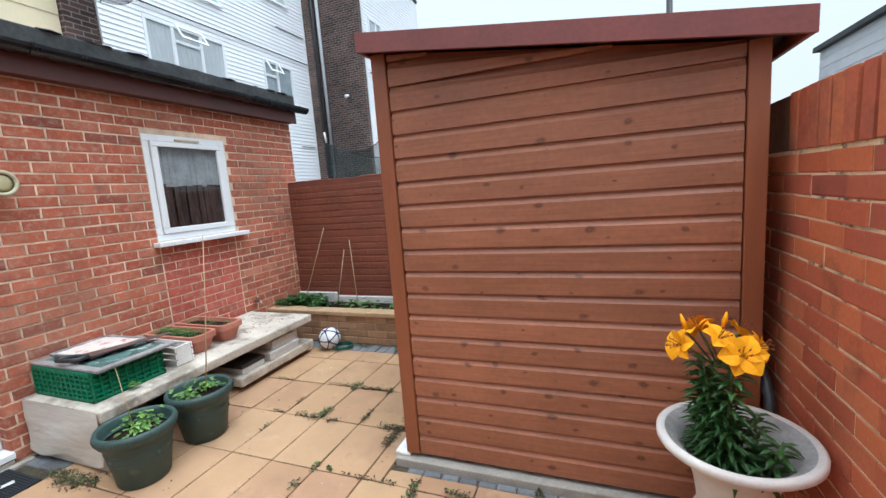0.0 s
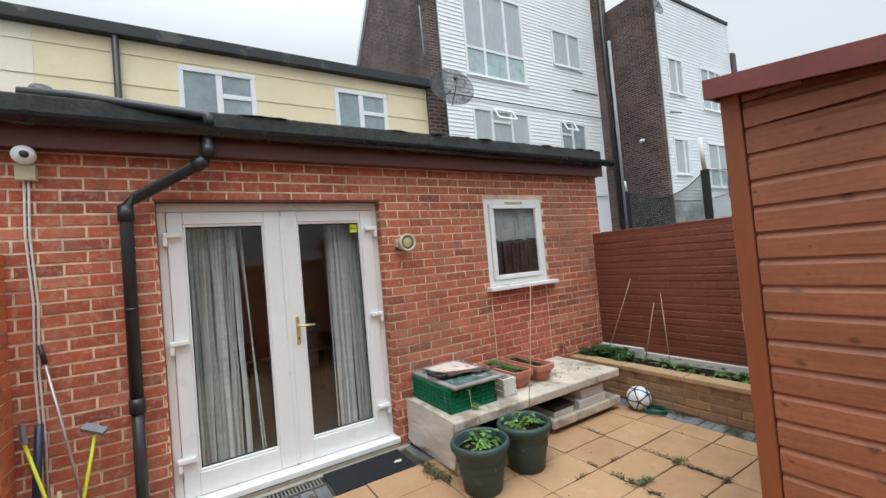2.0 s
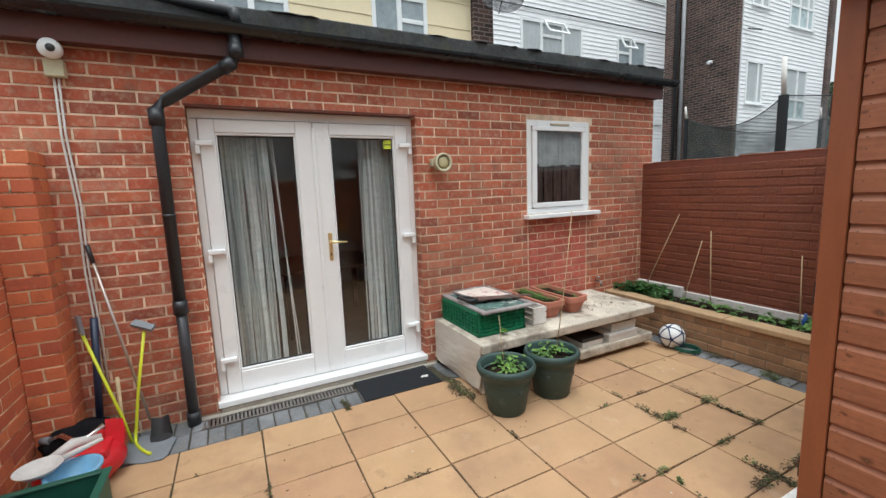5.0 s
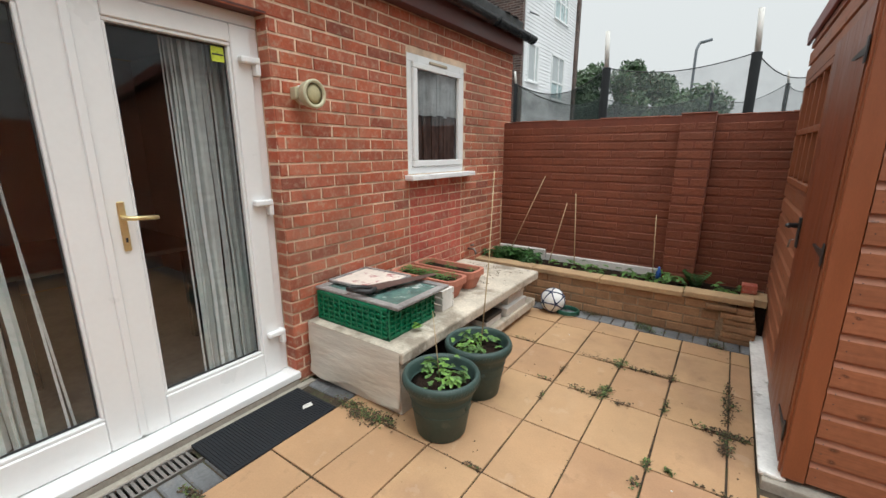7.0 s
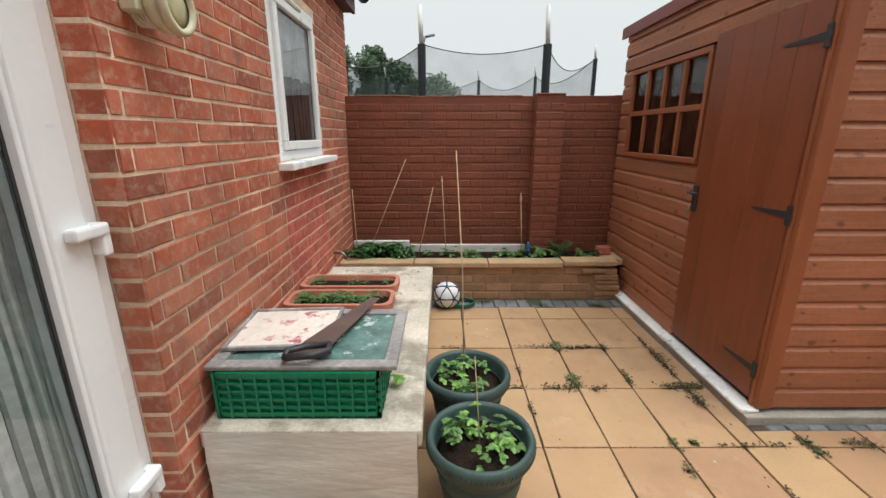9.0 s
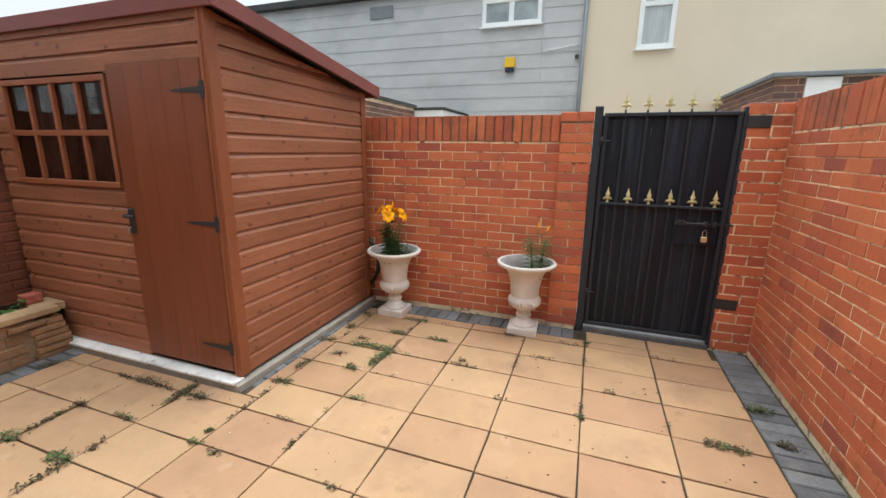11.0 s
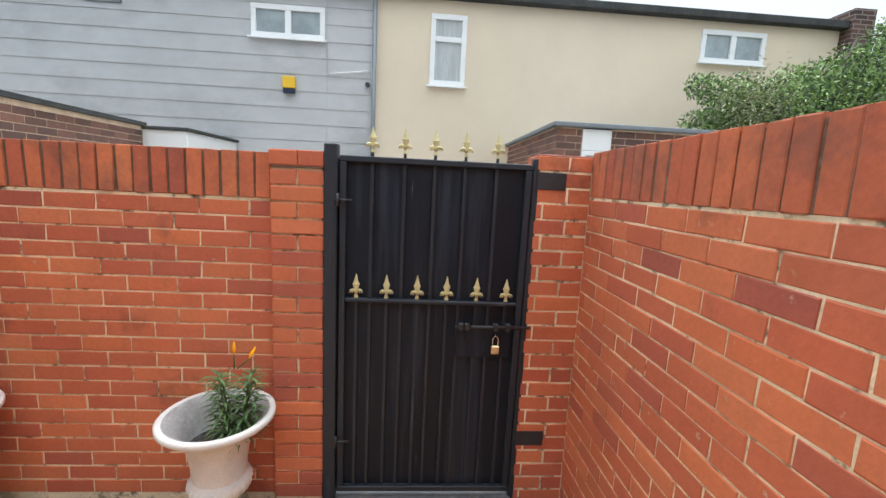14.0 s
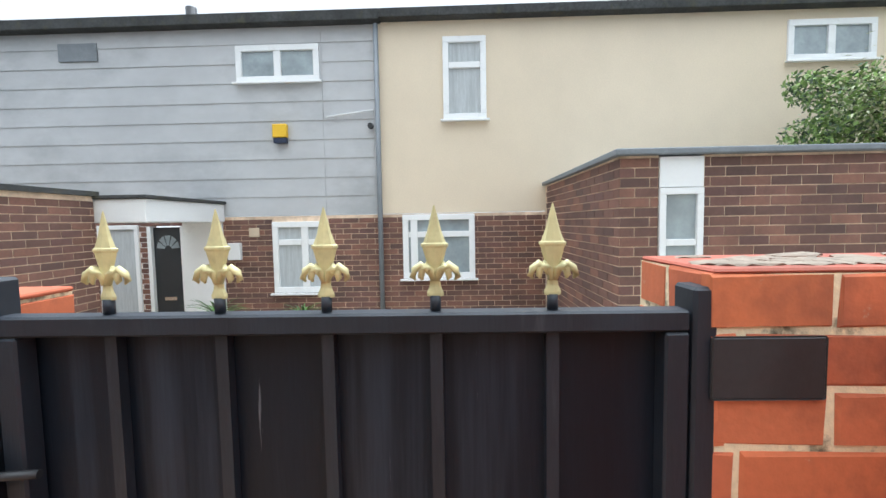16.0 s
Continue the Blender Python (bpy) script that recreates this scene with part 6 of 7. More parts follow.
MIDDLE = ((1.63, 2.70, 1.625, 2.60, 0.018, 150, 0.7), (1.70, 2.645, 1.92, 2.655, 0.008, 110, 0.1), (1.94, 2.68, 1.945, 2.62, 0.015, 90, 0.2), (1.62, 2.31, 1.63, 2.19, 0.02, 190, 0.8), (1.42, 2.205, 1.60, 2.19, 0.012, 110, 0.2), (1.70, 2.185, 1.78, 2.19, 0.012, 50, 0.1),
          (1.946, 2.36, 1.947, 2.22, 0.008, 70, 0.3), (1.35, 2.66, 1.60, 2.655, 0.006, 80, 0.1), (2.02, 1.765, 2.04, 1.755, 0.009, 50, 0.95), (1.935, 1.80, 1.937, 1.70, 0.008, 50, 0.6), (1.914, 1.62, 1.91, 1.57, 0.010, 40, 0.3))
EDGES = ((1.60, 3.46, 1.72, 3.36, 0.03, 240, 0.8), (1.16, 3.47, 1.25, 3.45, 0.018, 110, 0.5), (2.12, 3.36, 2.2, 3.33, 0.02, 120, 0.5), (0.36, 1.29, 0.78, 1.30, 0.024, 620, 0.4), (0.50, 1.25, 0.68, 1.25, 0.02, 160, 0.3), (0.315, 0.47, 0.45, 0.47, 0.010, 160, 0.3),
         (3.81, -0.106, 3.85, -0.10, 0.012, 60, 0.9), (2.855, -0.71, 2.854, -0.89, 0.014, 240, 0.4), (3.29, -1.03, 3.29, -1.11, 0.022, 170, 0.8), (2.97, -1.06, 2.97, -1.12, 0.016, 110, 0.1), (2.846, -0.08, 2.846, -0.10, 0.010, 50, 0.4), (3.173, -0.22, 3.173, -0.28, 0.006, 30, 0.3), (4.06, -1.19, 4.09, -1.20, 0.012, 50, 0.95))
for patches in (BY_GATE, BY_SHED, MIDDLE, EDGES):
    for patch in patches:
        tuft(*patch)
for _ in range(55):
    along = rnd.random() < 0.5
    x, y = (TX + PX * rnd.randrange(-3, 8), rnd.uniform(-1, 3.2)) if along else (rnd.uniform(0.5, 3.8), TY + PY * rnd.randrange(-5, 4))
    if x > 2.3 and y > 1.85 or x < 0.85 and y > 1.3:
        continue
    ln = rnd.uniform(0.03, 0.18)
    tuft(x, y, x + (0 if along else ln), y + (ln if along else 0), 0.004, int(ln * 300), 0.15)
for _ in range(5200):
    if rnd.random() < 0.5:
        p = Vector((TX + PX * rnd.randrange(-3, 8) + rnd.gauss(0, 0.004), rnd.uniform(-1, 3.3), -0.003))
    else:
        p = Vector((rnd.uniform(0.4, 3.9), TY + PY * rnd.randrange(-5, 4) + rnd.gauss(0, 0.004), -0.003))
    if p.x > 2.36 and p.y > 1.9 or p.x < 0.8 and p.y > 1.38:
        continue
    a = rnd.uniform(0, math.tau)
    leaf(wd, p, (math.cos(a), math.sin(a), rnd.uniform(0.1, 0.6)), rnd.uniform(0.005, 0.014), rnd.uniform(0.003, 0.007), 0.4, seg=2)
tagged(part("weeds", wg, m_weed), "small green weeds growing from the paving joints", "weeds", "", "stuff")
tagged(part("dry_moss", wd, m_dead), "dry brown moss in the paving joints", "weeds", "", "stuff")

# crumbs on the paving
rnd = random.Random(55)
for mt, n, nm in ((m_dead, 160, "crumbs"), (m_box, 14, "chips")):
    bm = nb()
    for _ in range(n):
        x, y = rnd.uniform(0.5, 3.8), rnd.uniform(-0.9, 3.2)
        if x > 2.3 and y > 1.85 or x < 0.85 and y > 1.3:
            continue
        s = rnd.uniform(0.002, 0.006)
        bmesh.ops.create_icosphere(bm, subdivisions=1, radius=1, matrix=Matrix.Translation((x, y, 0.002)) @ Matrix.Diagonal((s, s * rnd.uniform(0.7, 2), s * 0.5, 1)))
    tagged(part(nm, bm, mt), "tiny bits of soil and chippings scattered on the paving slabs", "litter", "", "stuff")

# ---- buildings round the yard ----
def clad(parent, f, u0, u1, z0, z1, pitch, mat, holes=(), slope=0.012, name="cladding"):
    """Overlapping boards as one mesh, with openings."""
    bm = nb()
    z = z0
    while z < z1 - 0.01:
        zz = min(z + pitch, z1)
        cuts = sorted({z, zz} | {v for h in holes for v in h[2:4] if z < v < zz})
        for lo, hi in zip(cuts, cuts[1:]):
            spans = [(u0, u1)]
            for a, b, c, e in holes:
                if c < (lo + hi) / 2 < e:
                    spans = [s for p, q in spans for s in ((p, min(q, a)), (max(p, b), q)) if s[1] > s[0]]
            dl, dh = (0.002 + (slope - 0.002) * (1 - (v - z) / (zz - z)) for v in (lo, hi))
            for p, q in spans:
                v = [bm.verts.new(f.p(u, d, h)) for u, d, h in ((p, 0, lo), (q, 0, lo), (q, dl, lo), (p, dl, lo), (p, 0, hi), (q, 0, hi), (q, dh, hi), (p, dh, hi))]
                for w in ((0, 1, 2, 3), (3, 2, 6, 7), (0, 3, 7, 4), (1, 5, 6, 2)):
                    bm.faces.new([v[i] for i in w])
        z += pitch
    bmesh.ops.recalc_face_normals(bm, faces=bm.faces)
    return part(name, bm, mat, parent)


def wall_with_holes(parent, f, u0, u1, z0, z1, holes, mat, thick=0.2, name="wall"):
    bm = nb()
    us = sorted({u0, u1, *[h[0] for h in holes], *[h[1] for h in holes]})
    zs = sorted({z0, z1, *[v for h in holes for v in h[2:4] if z0 < v < z1]})
    for a, b in zip(us, us[1:]):
        for c, e in zip(zs, zs[1:]):
            if not any(h[0] < (a + b) / 2 < h[1] and h[2] < (c + e) / 2 < h[3] for h in holes):
                box(bm, f, a, b, -thick, -0.001, c, e)
    bmesh.ops.remove_doubles(bm, verts=bm.verts, dist=0.0001)
    return part(name, bm, mat, parent)


# the terrace behind the extension
terrace = thing("terrace_house", (-3.5, 0, 0), "two-storey terrace house clad in cream panels with felt roof edge", "house")
TF = F((-3.5, 0, 0), (0, 1, 0), (1, 0, 0))
TW = [(-3.08, -2.13, 3.47, 4.66, [-2.52], [], None), (-3.08, -2.13, 2.87, 3.469, [], [], None), (-0.12, 0.90, 3.70, 4.66, [0.40], [(1, 4.28)], None), (2.15, 3.12, 3.70, 4.66, [2.62], [(1, 4.28)], None)]
wall_with_holes(terrace, TF, -1.62, 3.98, 0, 4.90, [w[:4] for w in TW[2:]], m_cream)
wall_with_holes(terrace, TF, -9, -1.621, 0, 4.90, [w[:4] for w in TW[:2]], m_cream2)
clad(terrace, TF, -1.62, 3.98, 2.6, 4.88, 0.42, m_cream, [w[:4] for w in TW])
clad(terrace, TF, -9, -1.625, 2.6, 4.88, 0.42, m_cream2, [w[:4] for w in TW])
for a, b, c, e, bars, cross, pan in TW:
    window(terrace, TF, a, b, c, e, bars, cross, 0.07, 0.02, name="window", panel=pan, sill=c < 3.4 or c > 3.5)
part("roof", box(nb(), W, -9.5, -3.38, -9, 4.05, 4.905, 5.07, 0.01), m_bitumen, terrace)
part("downpipe", tube(nb(), [(-3.43, -0.8, 4.9), (-3.43, -0.8, 2.6)], 0.04, 10), m_iron, terrace)
part("brick_pier", box(nb(), W, -4.5, -3.42, 3.99, 4.4, 0, 4.9), m_darkbrick, terrace)
dish = thing("satellite_dish", (-3.2, 4.5, 4.8), "grey mesh satellite dish on the brick end pier", "satellite dish")
bm = nb()
dc, dax = Vector((-3.15, 4.34, 4.80)), Vector((0.85, -0.2, 0.3)).normalized()
s1 = dax.orthogonal().normalized()
s2 = dax.cross(s1)
rings = []
for k in range(7):
    r = 0.44 * k / 6
    rings.append([bm.verts.new(dc + dax * (r * r * 0.5) + (s1 * math.cos(math.tau * j / 28) + s2 * math.sin(math.tau * j / 28)) * max(r, 0.004)) for j in range(28)])
for a, b in zip(rings, rings[1:]):
    for j in range(28):
        bm.faces.new((a[j], a[(j + 1) % 28], b[(j + 1) % 28], b[j])).smooth = True
bmesh.ops.solidify(bm, geom=bm.faces[:], thickness=0.008)
part("bowl", bm, m_dish, dish)
part("arm", tube(nb(), [dc - Vector((0, 0, 0.3)), dc + dax * 0.28 - Vector((0, 0, 0.15)), dc + dax * 0.34], 0.012, 6), m_dish, dish)
part("mount", tube(nb(), [(-3.42, 4.3, 4.75), dc - dax * 0.02], 0.02, 6), m_dish, dish)
part("receiver", tube(nb(), [dc + dax * 0.34, dc + dax * 0.28], 0.03, 8), m_iron, dish)

# white flats, first block
fa = thing("flats", (-6, 9, 0), "tall flats clad in white boards with dark brick end walls", "block of flats")
AF = F((-6, 0, 0), (0, 1, 0), (1, 0, 0))
AW = [(6.93, 9.24, 6.78, 9.4, [7.65, 8.5], [(0, 7.62), (1, 7.62), (2, 7.62)], 7.5), (7.0, 9.18, 4.6, 5.87, [7.7, 8.45], [(1, 5.5)], None),
      (10.54, 11.95, 7.70, 8.95, [11.3], [], None), (10.57, 11.85, 4.6, 5.82, [11.15], [(0, 5.38)], None), (6.93, 9.24, 9.7, 12, [7.65, 8.5], [], None), (10.54, 11.95, 10.4, 11.7, [11.3], [], None)]
wall_with_holes(fa, AF, 6.1, 12.75, 0, 12.2, [w[:4] for w in AW], m_clap)
clad(fa, AF, 6.1, 12.75, 2.0, 12.1, 0.115, m_clap, [w[:4] for w in AW], 0.020)
for i, (a, b, c, e, bars, cross, pan) in enumerate(AW):
    w_ = window(fa, AF, a, b, c, e, bars, cross, 0.075, 0.03, name="window", curtain=False, pane_mat=m_netcurtain if i != 3 else m_farglass, panel=pan)
    part("curtain", box(nb(), AF, a + 0.08, b - 0.08, -0.026, -0.02, c + 0.08, e - 0.08), m_netcurtain, w_)
for yc, z0, z1 in ((8.08, 5.5, 5.84), (10.86, 5.42, 5.8)):
    f_ = F(AF.p(0, 0.03, 0), (0, 1, 0), (0.8, 0, 0.0))
    bm = nb()
    w2 = 0.36 if yc < 9 else 0.27
    for a, b, c, e in ((-w2, w2, 0, 0.05), (-w2, w2, z1 - z0 - 0.05, z1 - z0), (-w2, -w2 + 0.05, 0.05, z1 - z0 - 0.05), (w2 - 0.05, w2, 0.05, z1 - z0 - 0.05)):
        pts = [Vector((-5.93 + 0.22 * (1 - q / (z1 - z0)), yc + u, z0 + q)) for u, q in ((a, c), (b, c), (b, e), (a, e))]
        poly(bm, pts, (0.03, 0, 0.02))
    part("open_sash", bm, m_white, fa)
bm = nb()
poly(bm, [(-6.02, 6.0, 0), (-14, 6.0, 0), (-14, 6.0, 6.6), (-9.4, 6.0, 12.2), (-6.02, 6.0, 12.2)], (0, 0.09, 0))
box(bm, W, -6.3, -5.95, 5.7, 5.99, 0, 12.2)
part("end_wall", bm, m_darkbrick, fa)
part("verge", poly(nb(), [(-14.15, 5.9, 6.6), (-9.45, 5.9, 12.3), (-9.3, 5.9, 12.2), (-14.0, 5.9, 6.5)], (0, 0.2, 0)), m_clap, fa)
part("brick_pier", box(nb(), W, -6.4, -5.7, 12.76, 13.2, 0, 12.2), m_darkbrick, fa)
part("soil_pipe", tube(nb(), [(-5.58, 13.03, 2), (-5.58, 13.03, 8.8)], 0.06, 10), m_palepipe, fa)
part("soil_pipe", tube(nb(), [(-5.65, 12.82, 2), (-5.65, 12.82, 12)], 0.05, 10), m_iron, fa)
for a, b, z in ((6.2, 12.7, 6.12), (11.3, 12.6, 6.95), (11.9, 12.6, 3.3)):
    part("conduit", tube(nb(), [(-5.95, a, z), (-5.95, b, z)], 0.015, 6), m_iron, fa)
part("roof", box(nb(), W, -9.4, -5.9, 5.95, 13.2, 12.21, 12.35), m_felt, fa)
ds = copy_thing(dish, pose(-3.9, 12.9, 9.0, 0, 0, 10))
tagged(ds, "white satellite dish high on the dark brick pier")
part("aerial", tube(nb(), [(-5.95, 5.6, 6.9), (-5.75, 5.4, 6.95), (-5.7, 5.35, 8.2)], 0.02, 6), m_greyplastic, fa)

fb = thing("flats", (-4, 15, 0), "second white-boarded block of flats with a dark brick side wall", "block of flats")
BF = F((-4, 0, 0), (0, 1, 0), (1, 0, 0))
BW = [(13.68, 14.6, 6.40, 7.65, [14.2], [], None), (13.57, 14.48, 3.68, 4.92, [14.2], [], None), (15.75, 17.2, 6.1, 7.65, [16.35, 16.85], [(0, 6.75), (1, 6.75), (2, 6.75)], 6.7), (15.75, 17.1, 3.3, 4.92, [16.5], [(0, 3.95), (1, 3.95)], 3.9),
      (13.68, 14.6, 9.1, 10.3, [14.2], [], None), (15.75, 17.2, 8.8, 10.3, [16.35], [], None)]
wall_with_holes(fb, BF, 13.28, 18.2, 0, 9.7, [w[:4] for w in BW if w[3] < 9], m_clap)
clad(fb, BF, 13.28, 18.2, 1.8, 9.7, 0.115, m_clap, [w[:4] for w in BW if w[3] < 9], 0.020)
for a, b, c, e, bars, cross, pan in BW[:4]:
    w_ = window(fb, BF, a, b, c, e, bars, cross, 0.07, 0.03, name="window", panel=pan, pane_mat=m_netcurtain)
part("end_wall", box(nb(), W, -9, -4.01, 13.1, 13.27, 0, 9.9), m_darkbrick, fb)
part("roof", box(nb(), W, -9, -3.95, 13.28, 18.25, 9.71, 9.82), m_felt, fb)
part("parapet_pier", box(nb(), W, -4.3, -3.9, 18.22, 18.5, 0, 8.6), m_darkbrick, fb)
part("lamp", lathe(nb(), (-4.7, 13.0, 4.9), [(0.001, 0), (0.08, 0.02), (0.08, 0.1), (0.001, 0.12)], 12), m_white, fb)
part("conduit", tube(nb(), [(-3.9, 13.4, 5.7), (-3.8, 13.9, 5.7)], 0.02, 6), m_iron, fb)

# trampoline with its net behind the wall
tram = thing("trampoline", (1.2, 6.8, 0), "trampoline with black padded poles and sagging net behind the wall", "trampoline")
POLES = [(-0.85, 6.1), (0.62, 5.58), (2.13, 5.58), (3.05, 6.55), (2.6, 8.4), (1.6, 9.0), (-0.2, 8.6)]
bm = lathe(nb(), (1.1, 7.2, 0.8), [(1.95, 0), (2.0, 0.02), (1.9, 0.04), (0.01, 0.04)], 40)
part("mat", bm, m_iron, tram)
for i, (x, y) in enumerate(POLES):
    pole = part("pole", tube(nb(), [(x, y, 0), (x, y, 2.42)], 0.05 if i in (1, 2) else 0.03, 10), m_foam, tram)
    part("tip", tube(nb(), [(x, y, 2.42), (x - 0.02, y, 2.84 if i in (1, 2) else 2.6)], 0.028 if i in (1, 2) else 0.016, 8), m_whitedirty, pole)
for i in range(len(POLES)):
    (xa, ya), (xb, yb) = POLES[i], POLES[(i + 1) % len(POLES)]
    bm = nb()
    top, low = [], []
    for k in range(13):
        q = k / 12
        sag = (0.1 if i == 1 else 0.22) * 4 * q * (1 - q)
        ins = 0.12 * 4 * q * (1 - q)
        x, y = xa + (xb - xa) * q, ya + (yb - ya) * q
        x, y = x + (1.1 - x) * ins * 0.3, y + (7.2 - y) * ins * 0.3
        top.append((x, y, 2.42 - sag))
        low.append((x, y, 0.9))
    tv, lv = [bm.verts.new(p) for p in top], [bm.verts.new(p) for p in low]
    for k in range(12):
        bm.faces.new((tv[k], tv[k + 1], lv[k + 1], lv[k]))
    nt = part("net", bm, m_netdark if i == 0 else m_net, tram)
    part("net_edge", tube(nb(), top, 0.006, 5), m_iron, nt)

mast = thing("mast", (4.12, 4.85, 0), "thin black metal mast standing behind the shed", "mast")
part("shaft", tube(nb(), [(4.12, 4.85, 0), (4.12, 4.85, 3.9)], 0.028, 10), m_iron, mast)

# beyond the gate
street = thing("street_house", (9.4, 0, 0), "house clad in stained grey boards over brown brick ground floor", "house")
RF = F((9.4, 0, 0), (0, 1, 0), (-1, 0, 0))
GW = [(1.16, 2.32, 3.84, 4.34)]
G0 = [(1.11, 1.91, 0.9, 1.91), (3.2, 3.74, 0.0, 1.90), (3.85, 4.45, 0.1, 1.9)]
wall_with_holes(street, RF, 0.345, 15.6, 2.0, 4.58, GW, m_grey)
clad(street, RF, 0.40, 1.12, 2.0, 4.56, 0.262, m_grey, [], 0.012)
clad(street, RF, 1.13, 15.6, 2.0, 4.56, 0.262, m_grey, GW, 0.012)
wall_with_holes(street, RF, 0.345, 15.6, 0, 1.99, G0, m_mortar)
part("roof", box(nb(), W, 9.25, 15, 0.3, 15.7, 4.581, 4.72, 0.01), m_felt, street)
window(street, RF, 1.16, 2.32, 3.84, 4.34, [1.74], [], 0.08, 0.03)
window(street, RF, 1.11, 1.91, 0.9, 1.91, [1.45], [(0, 1.62), (1, 1.62)], 0.08, 0.03, pane_mat=m_netcurtain)
fd = part("door", box(nb(), RF, 3.26, 3.68, -0.1, -0.05, 0.0, 1.86), m_frontdoor, street, "dark front door with a fan-shaped light")
bm = nb()
for k in range(5):
    a0, a1 = math.pi * (k + 0.1) / 5, math.pi * (k + 0.9) / 5
    poly(bm, [RF.p(3.47 + 0.05 * math.cos(a0), -0.048, 1.55 + 0.05 * math.sin(a0)), RF.p(3.47 + 0.17 * math.cos(a0), -0.048, 1.55 + 0.2 * math.sin(a0)), RF.p(3.47 + 0.17 * math.cos(a1), -0.048, 1.55 + 0.2 * math.sin(a1)), RF.p(3.47 + 0.05 * math.cos(a1), -0.048, 1.55 + 0.05 * math.sin(a1))], (-0.006, 0, 0))
part("pane", bm, m_farglass, fd)
part("letter_plate", box(nb(), RF, 3.38, 3.56, -0.05, -0.04, 0.8, 0.85), m_chrome, fd)
bm = nb()
box(bm, RF, 3.2, 3.255, -0.1, 0.0, 0.0, 1.9)
box(bm, RF, 3.685, 3.84, -0.1, 0.0, 0.0, 1.9)
part("door_frame", bm, m_white, street)
window(street, RF, 3.85, 4.45, 0.5, 1.9, [], [], 0.06, 0.03, pane_mat=m_netcurtain)
part("white_panel", box(nb(), RF, 2.62, 3.19, 0.0, 0.04, 0.0, 1.95), m_white, street)
cn = part("canopy", box(nb(), W, 7.88, 9.38, 2.58, 3.2, 1.92, 2.17, 0.01), m_white, street)
part("canopy_edge", box(nb(), W, 7.85, 9.38, 2.55, 3.2, 2.171, 2.21, 0.005), m_felt, cn)
part("meter_box", box(nb(), RF, 2.36, 2.54, 0.0, 0.08, 1.38, 1.62, 0.01), m_white, street)
part("vent", box(nb(), RF, 2.1, 2.25, 0.0, 0.02, 1.70, 1.83, 0.005), M("beige_vent_far", (0.55, 0.45, 0.33), 0.05, 5, 40, 0.6, 0), street)
part("vent", box(nb(), RF, 4.27, 4.82, 0.0, 0.03, 4.19, 4.43), m_greyplastic, street)
al = part("alarm_box", box(nb(), RF, 1.62, 1.82, 0.02, 0.1, 3.07, 3.255, 0.015), m_alarm, street, "yellow and navy alarm box")
part("alarm_base", box(nb(), RF, 1.63, 1.81, 0.02, 0.09, 2.995, 3.068, 0.005), m_navy, al)
part("downpipe", tube(nb(), [(9.33, 0.36, 4.55), (9.33, 0.36, 0)], 0.035, 10), m_greyplastic, street)
part("cable", tube(nb(), [(9.35, 0.42, 3.42), (9.35, 1.08, 3.34)], 0.012, 6), m_white, street)
part("fixing", tube(nb(), [(9.3, 0.46, 3.2), (9.36, 0.46, 3.2)], 0.04, 8), m_iron, street)
part("chimney", tube(nb(), [(11, 3.9, 4.7), (11, 3.9, 5.7)], 0.09, 10), m_iron, street)
part("flue", tube(nb(), [(11, 2.55, 4.7), (11, 2.55, 5.1)], 0.06, 10), m_greyplastic, street)
wing = thing("brick_store", (7, 4.5, 0), "low brown brick store with dark flat roof beside the canopy", "building")
part("wall", box(nb(), W, 5.8, 7.86, 3.13, 7, 0, 2.2), m_mortar, wing)
part("roof", box(nb(), W, 5.75, 7.9, 3.09, 7.05, 2.201, 2.25), m_felt, wing)

cream = thing("cream_house", (9.4, -3, 0), "cream rendered house with white windows over brown brick", "house")
CW = [(-1.13, -0.54, 3.27, 4.38), (-6.28, -5.13, 3.93, 4.46)]
C0W = [(-0.95, 0.06, 1.08, 1.98)]
wall_with_holes(cream, RF, -7.6, 0.34, 2.0, 4.6, CW, m_render)
wall_with_holes(cream, RF, -7.6, 0.34, 0, 1.99, C0W, m_mortar)
part("roof", box(nb(), W, 9.25, 15, -7.65, 0.3, 4.601, 4.72, 0.01), m_felt, cream)
window(cream, RF, -1.13, -0.54, 3.27, 4.38, [], [(0, 4.0)], 0.08, 0.03, pane_mat=m_netcurtain)
window(cream, RF, -6.28, -5.13, 3.93, 4.46, [-5.7], [], 0.08, 0.03)
window(cream, RF, -0.95, 0.06, 1.08, 1.98, [-0.1], [(0, 1.7), (1, 1.7)], 0.08, 0.03)
part("end_pier", box(nb(), W, 9.2, 10, -8.0, -7.61, 0, 4.9), m_darkbrick, cream)
gd = thing("garage", (6.8, -3, 0), "low brown brick outbuilding with white panel and narrow window", "building")
GF = F((6.8, 0, 0), (0, 1, 0), (-1, 0, 0))
wall_with_holes(gd, GF, -4.4, -1.93, 0, 2.34, [(-2.56, -2.22, 1.2, 2.34)], m_mortar)
part("wall", box(nb(), W, 7.01, 9.38, -2.13, -1.931, 0, 2.34), m_mortar, gd)
part("wall", box(nb(), W, 7.01, 9.38, -4.4, -4.2, 0, 2.34), m_mortar, gd)
part("coping", box(nb(), W, 6.74, 9.38, -4.45, -1.88, 2.341, 2.39, 0.01), m_greyplastic, gd)
part("panel", box(nb(), GF, -2.555, -2.225, -0.04, 0.01, 2.10, 2.33, 0.004), m_white, gd)
window(gd, GF, -2.555, -2.225, 1.25, 2.095, [], [(0, 1.68)], 0.05, 0.02)
for z0, z1, nm in ((-0.06, 0.0, "pavement"),):
    struct(nm, box(nb(), W, 4.34, 9.15, -12, 12, -0.3, -0.01), m_conc)

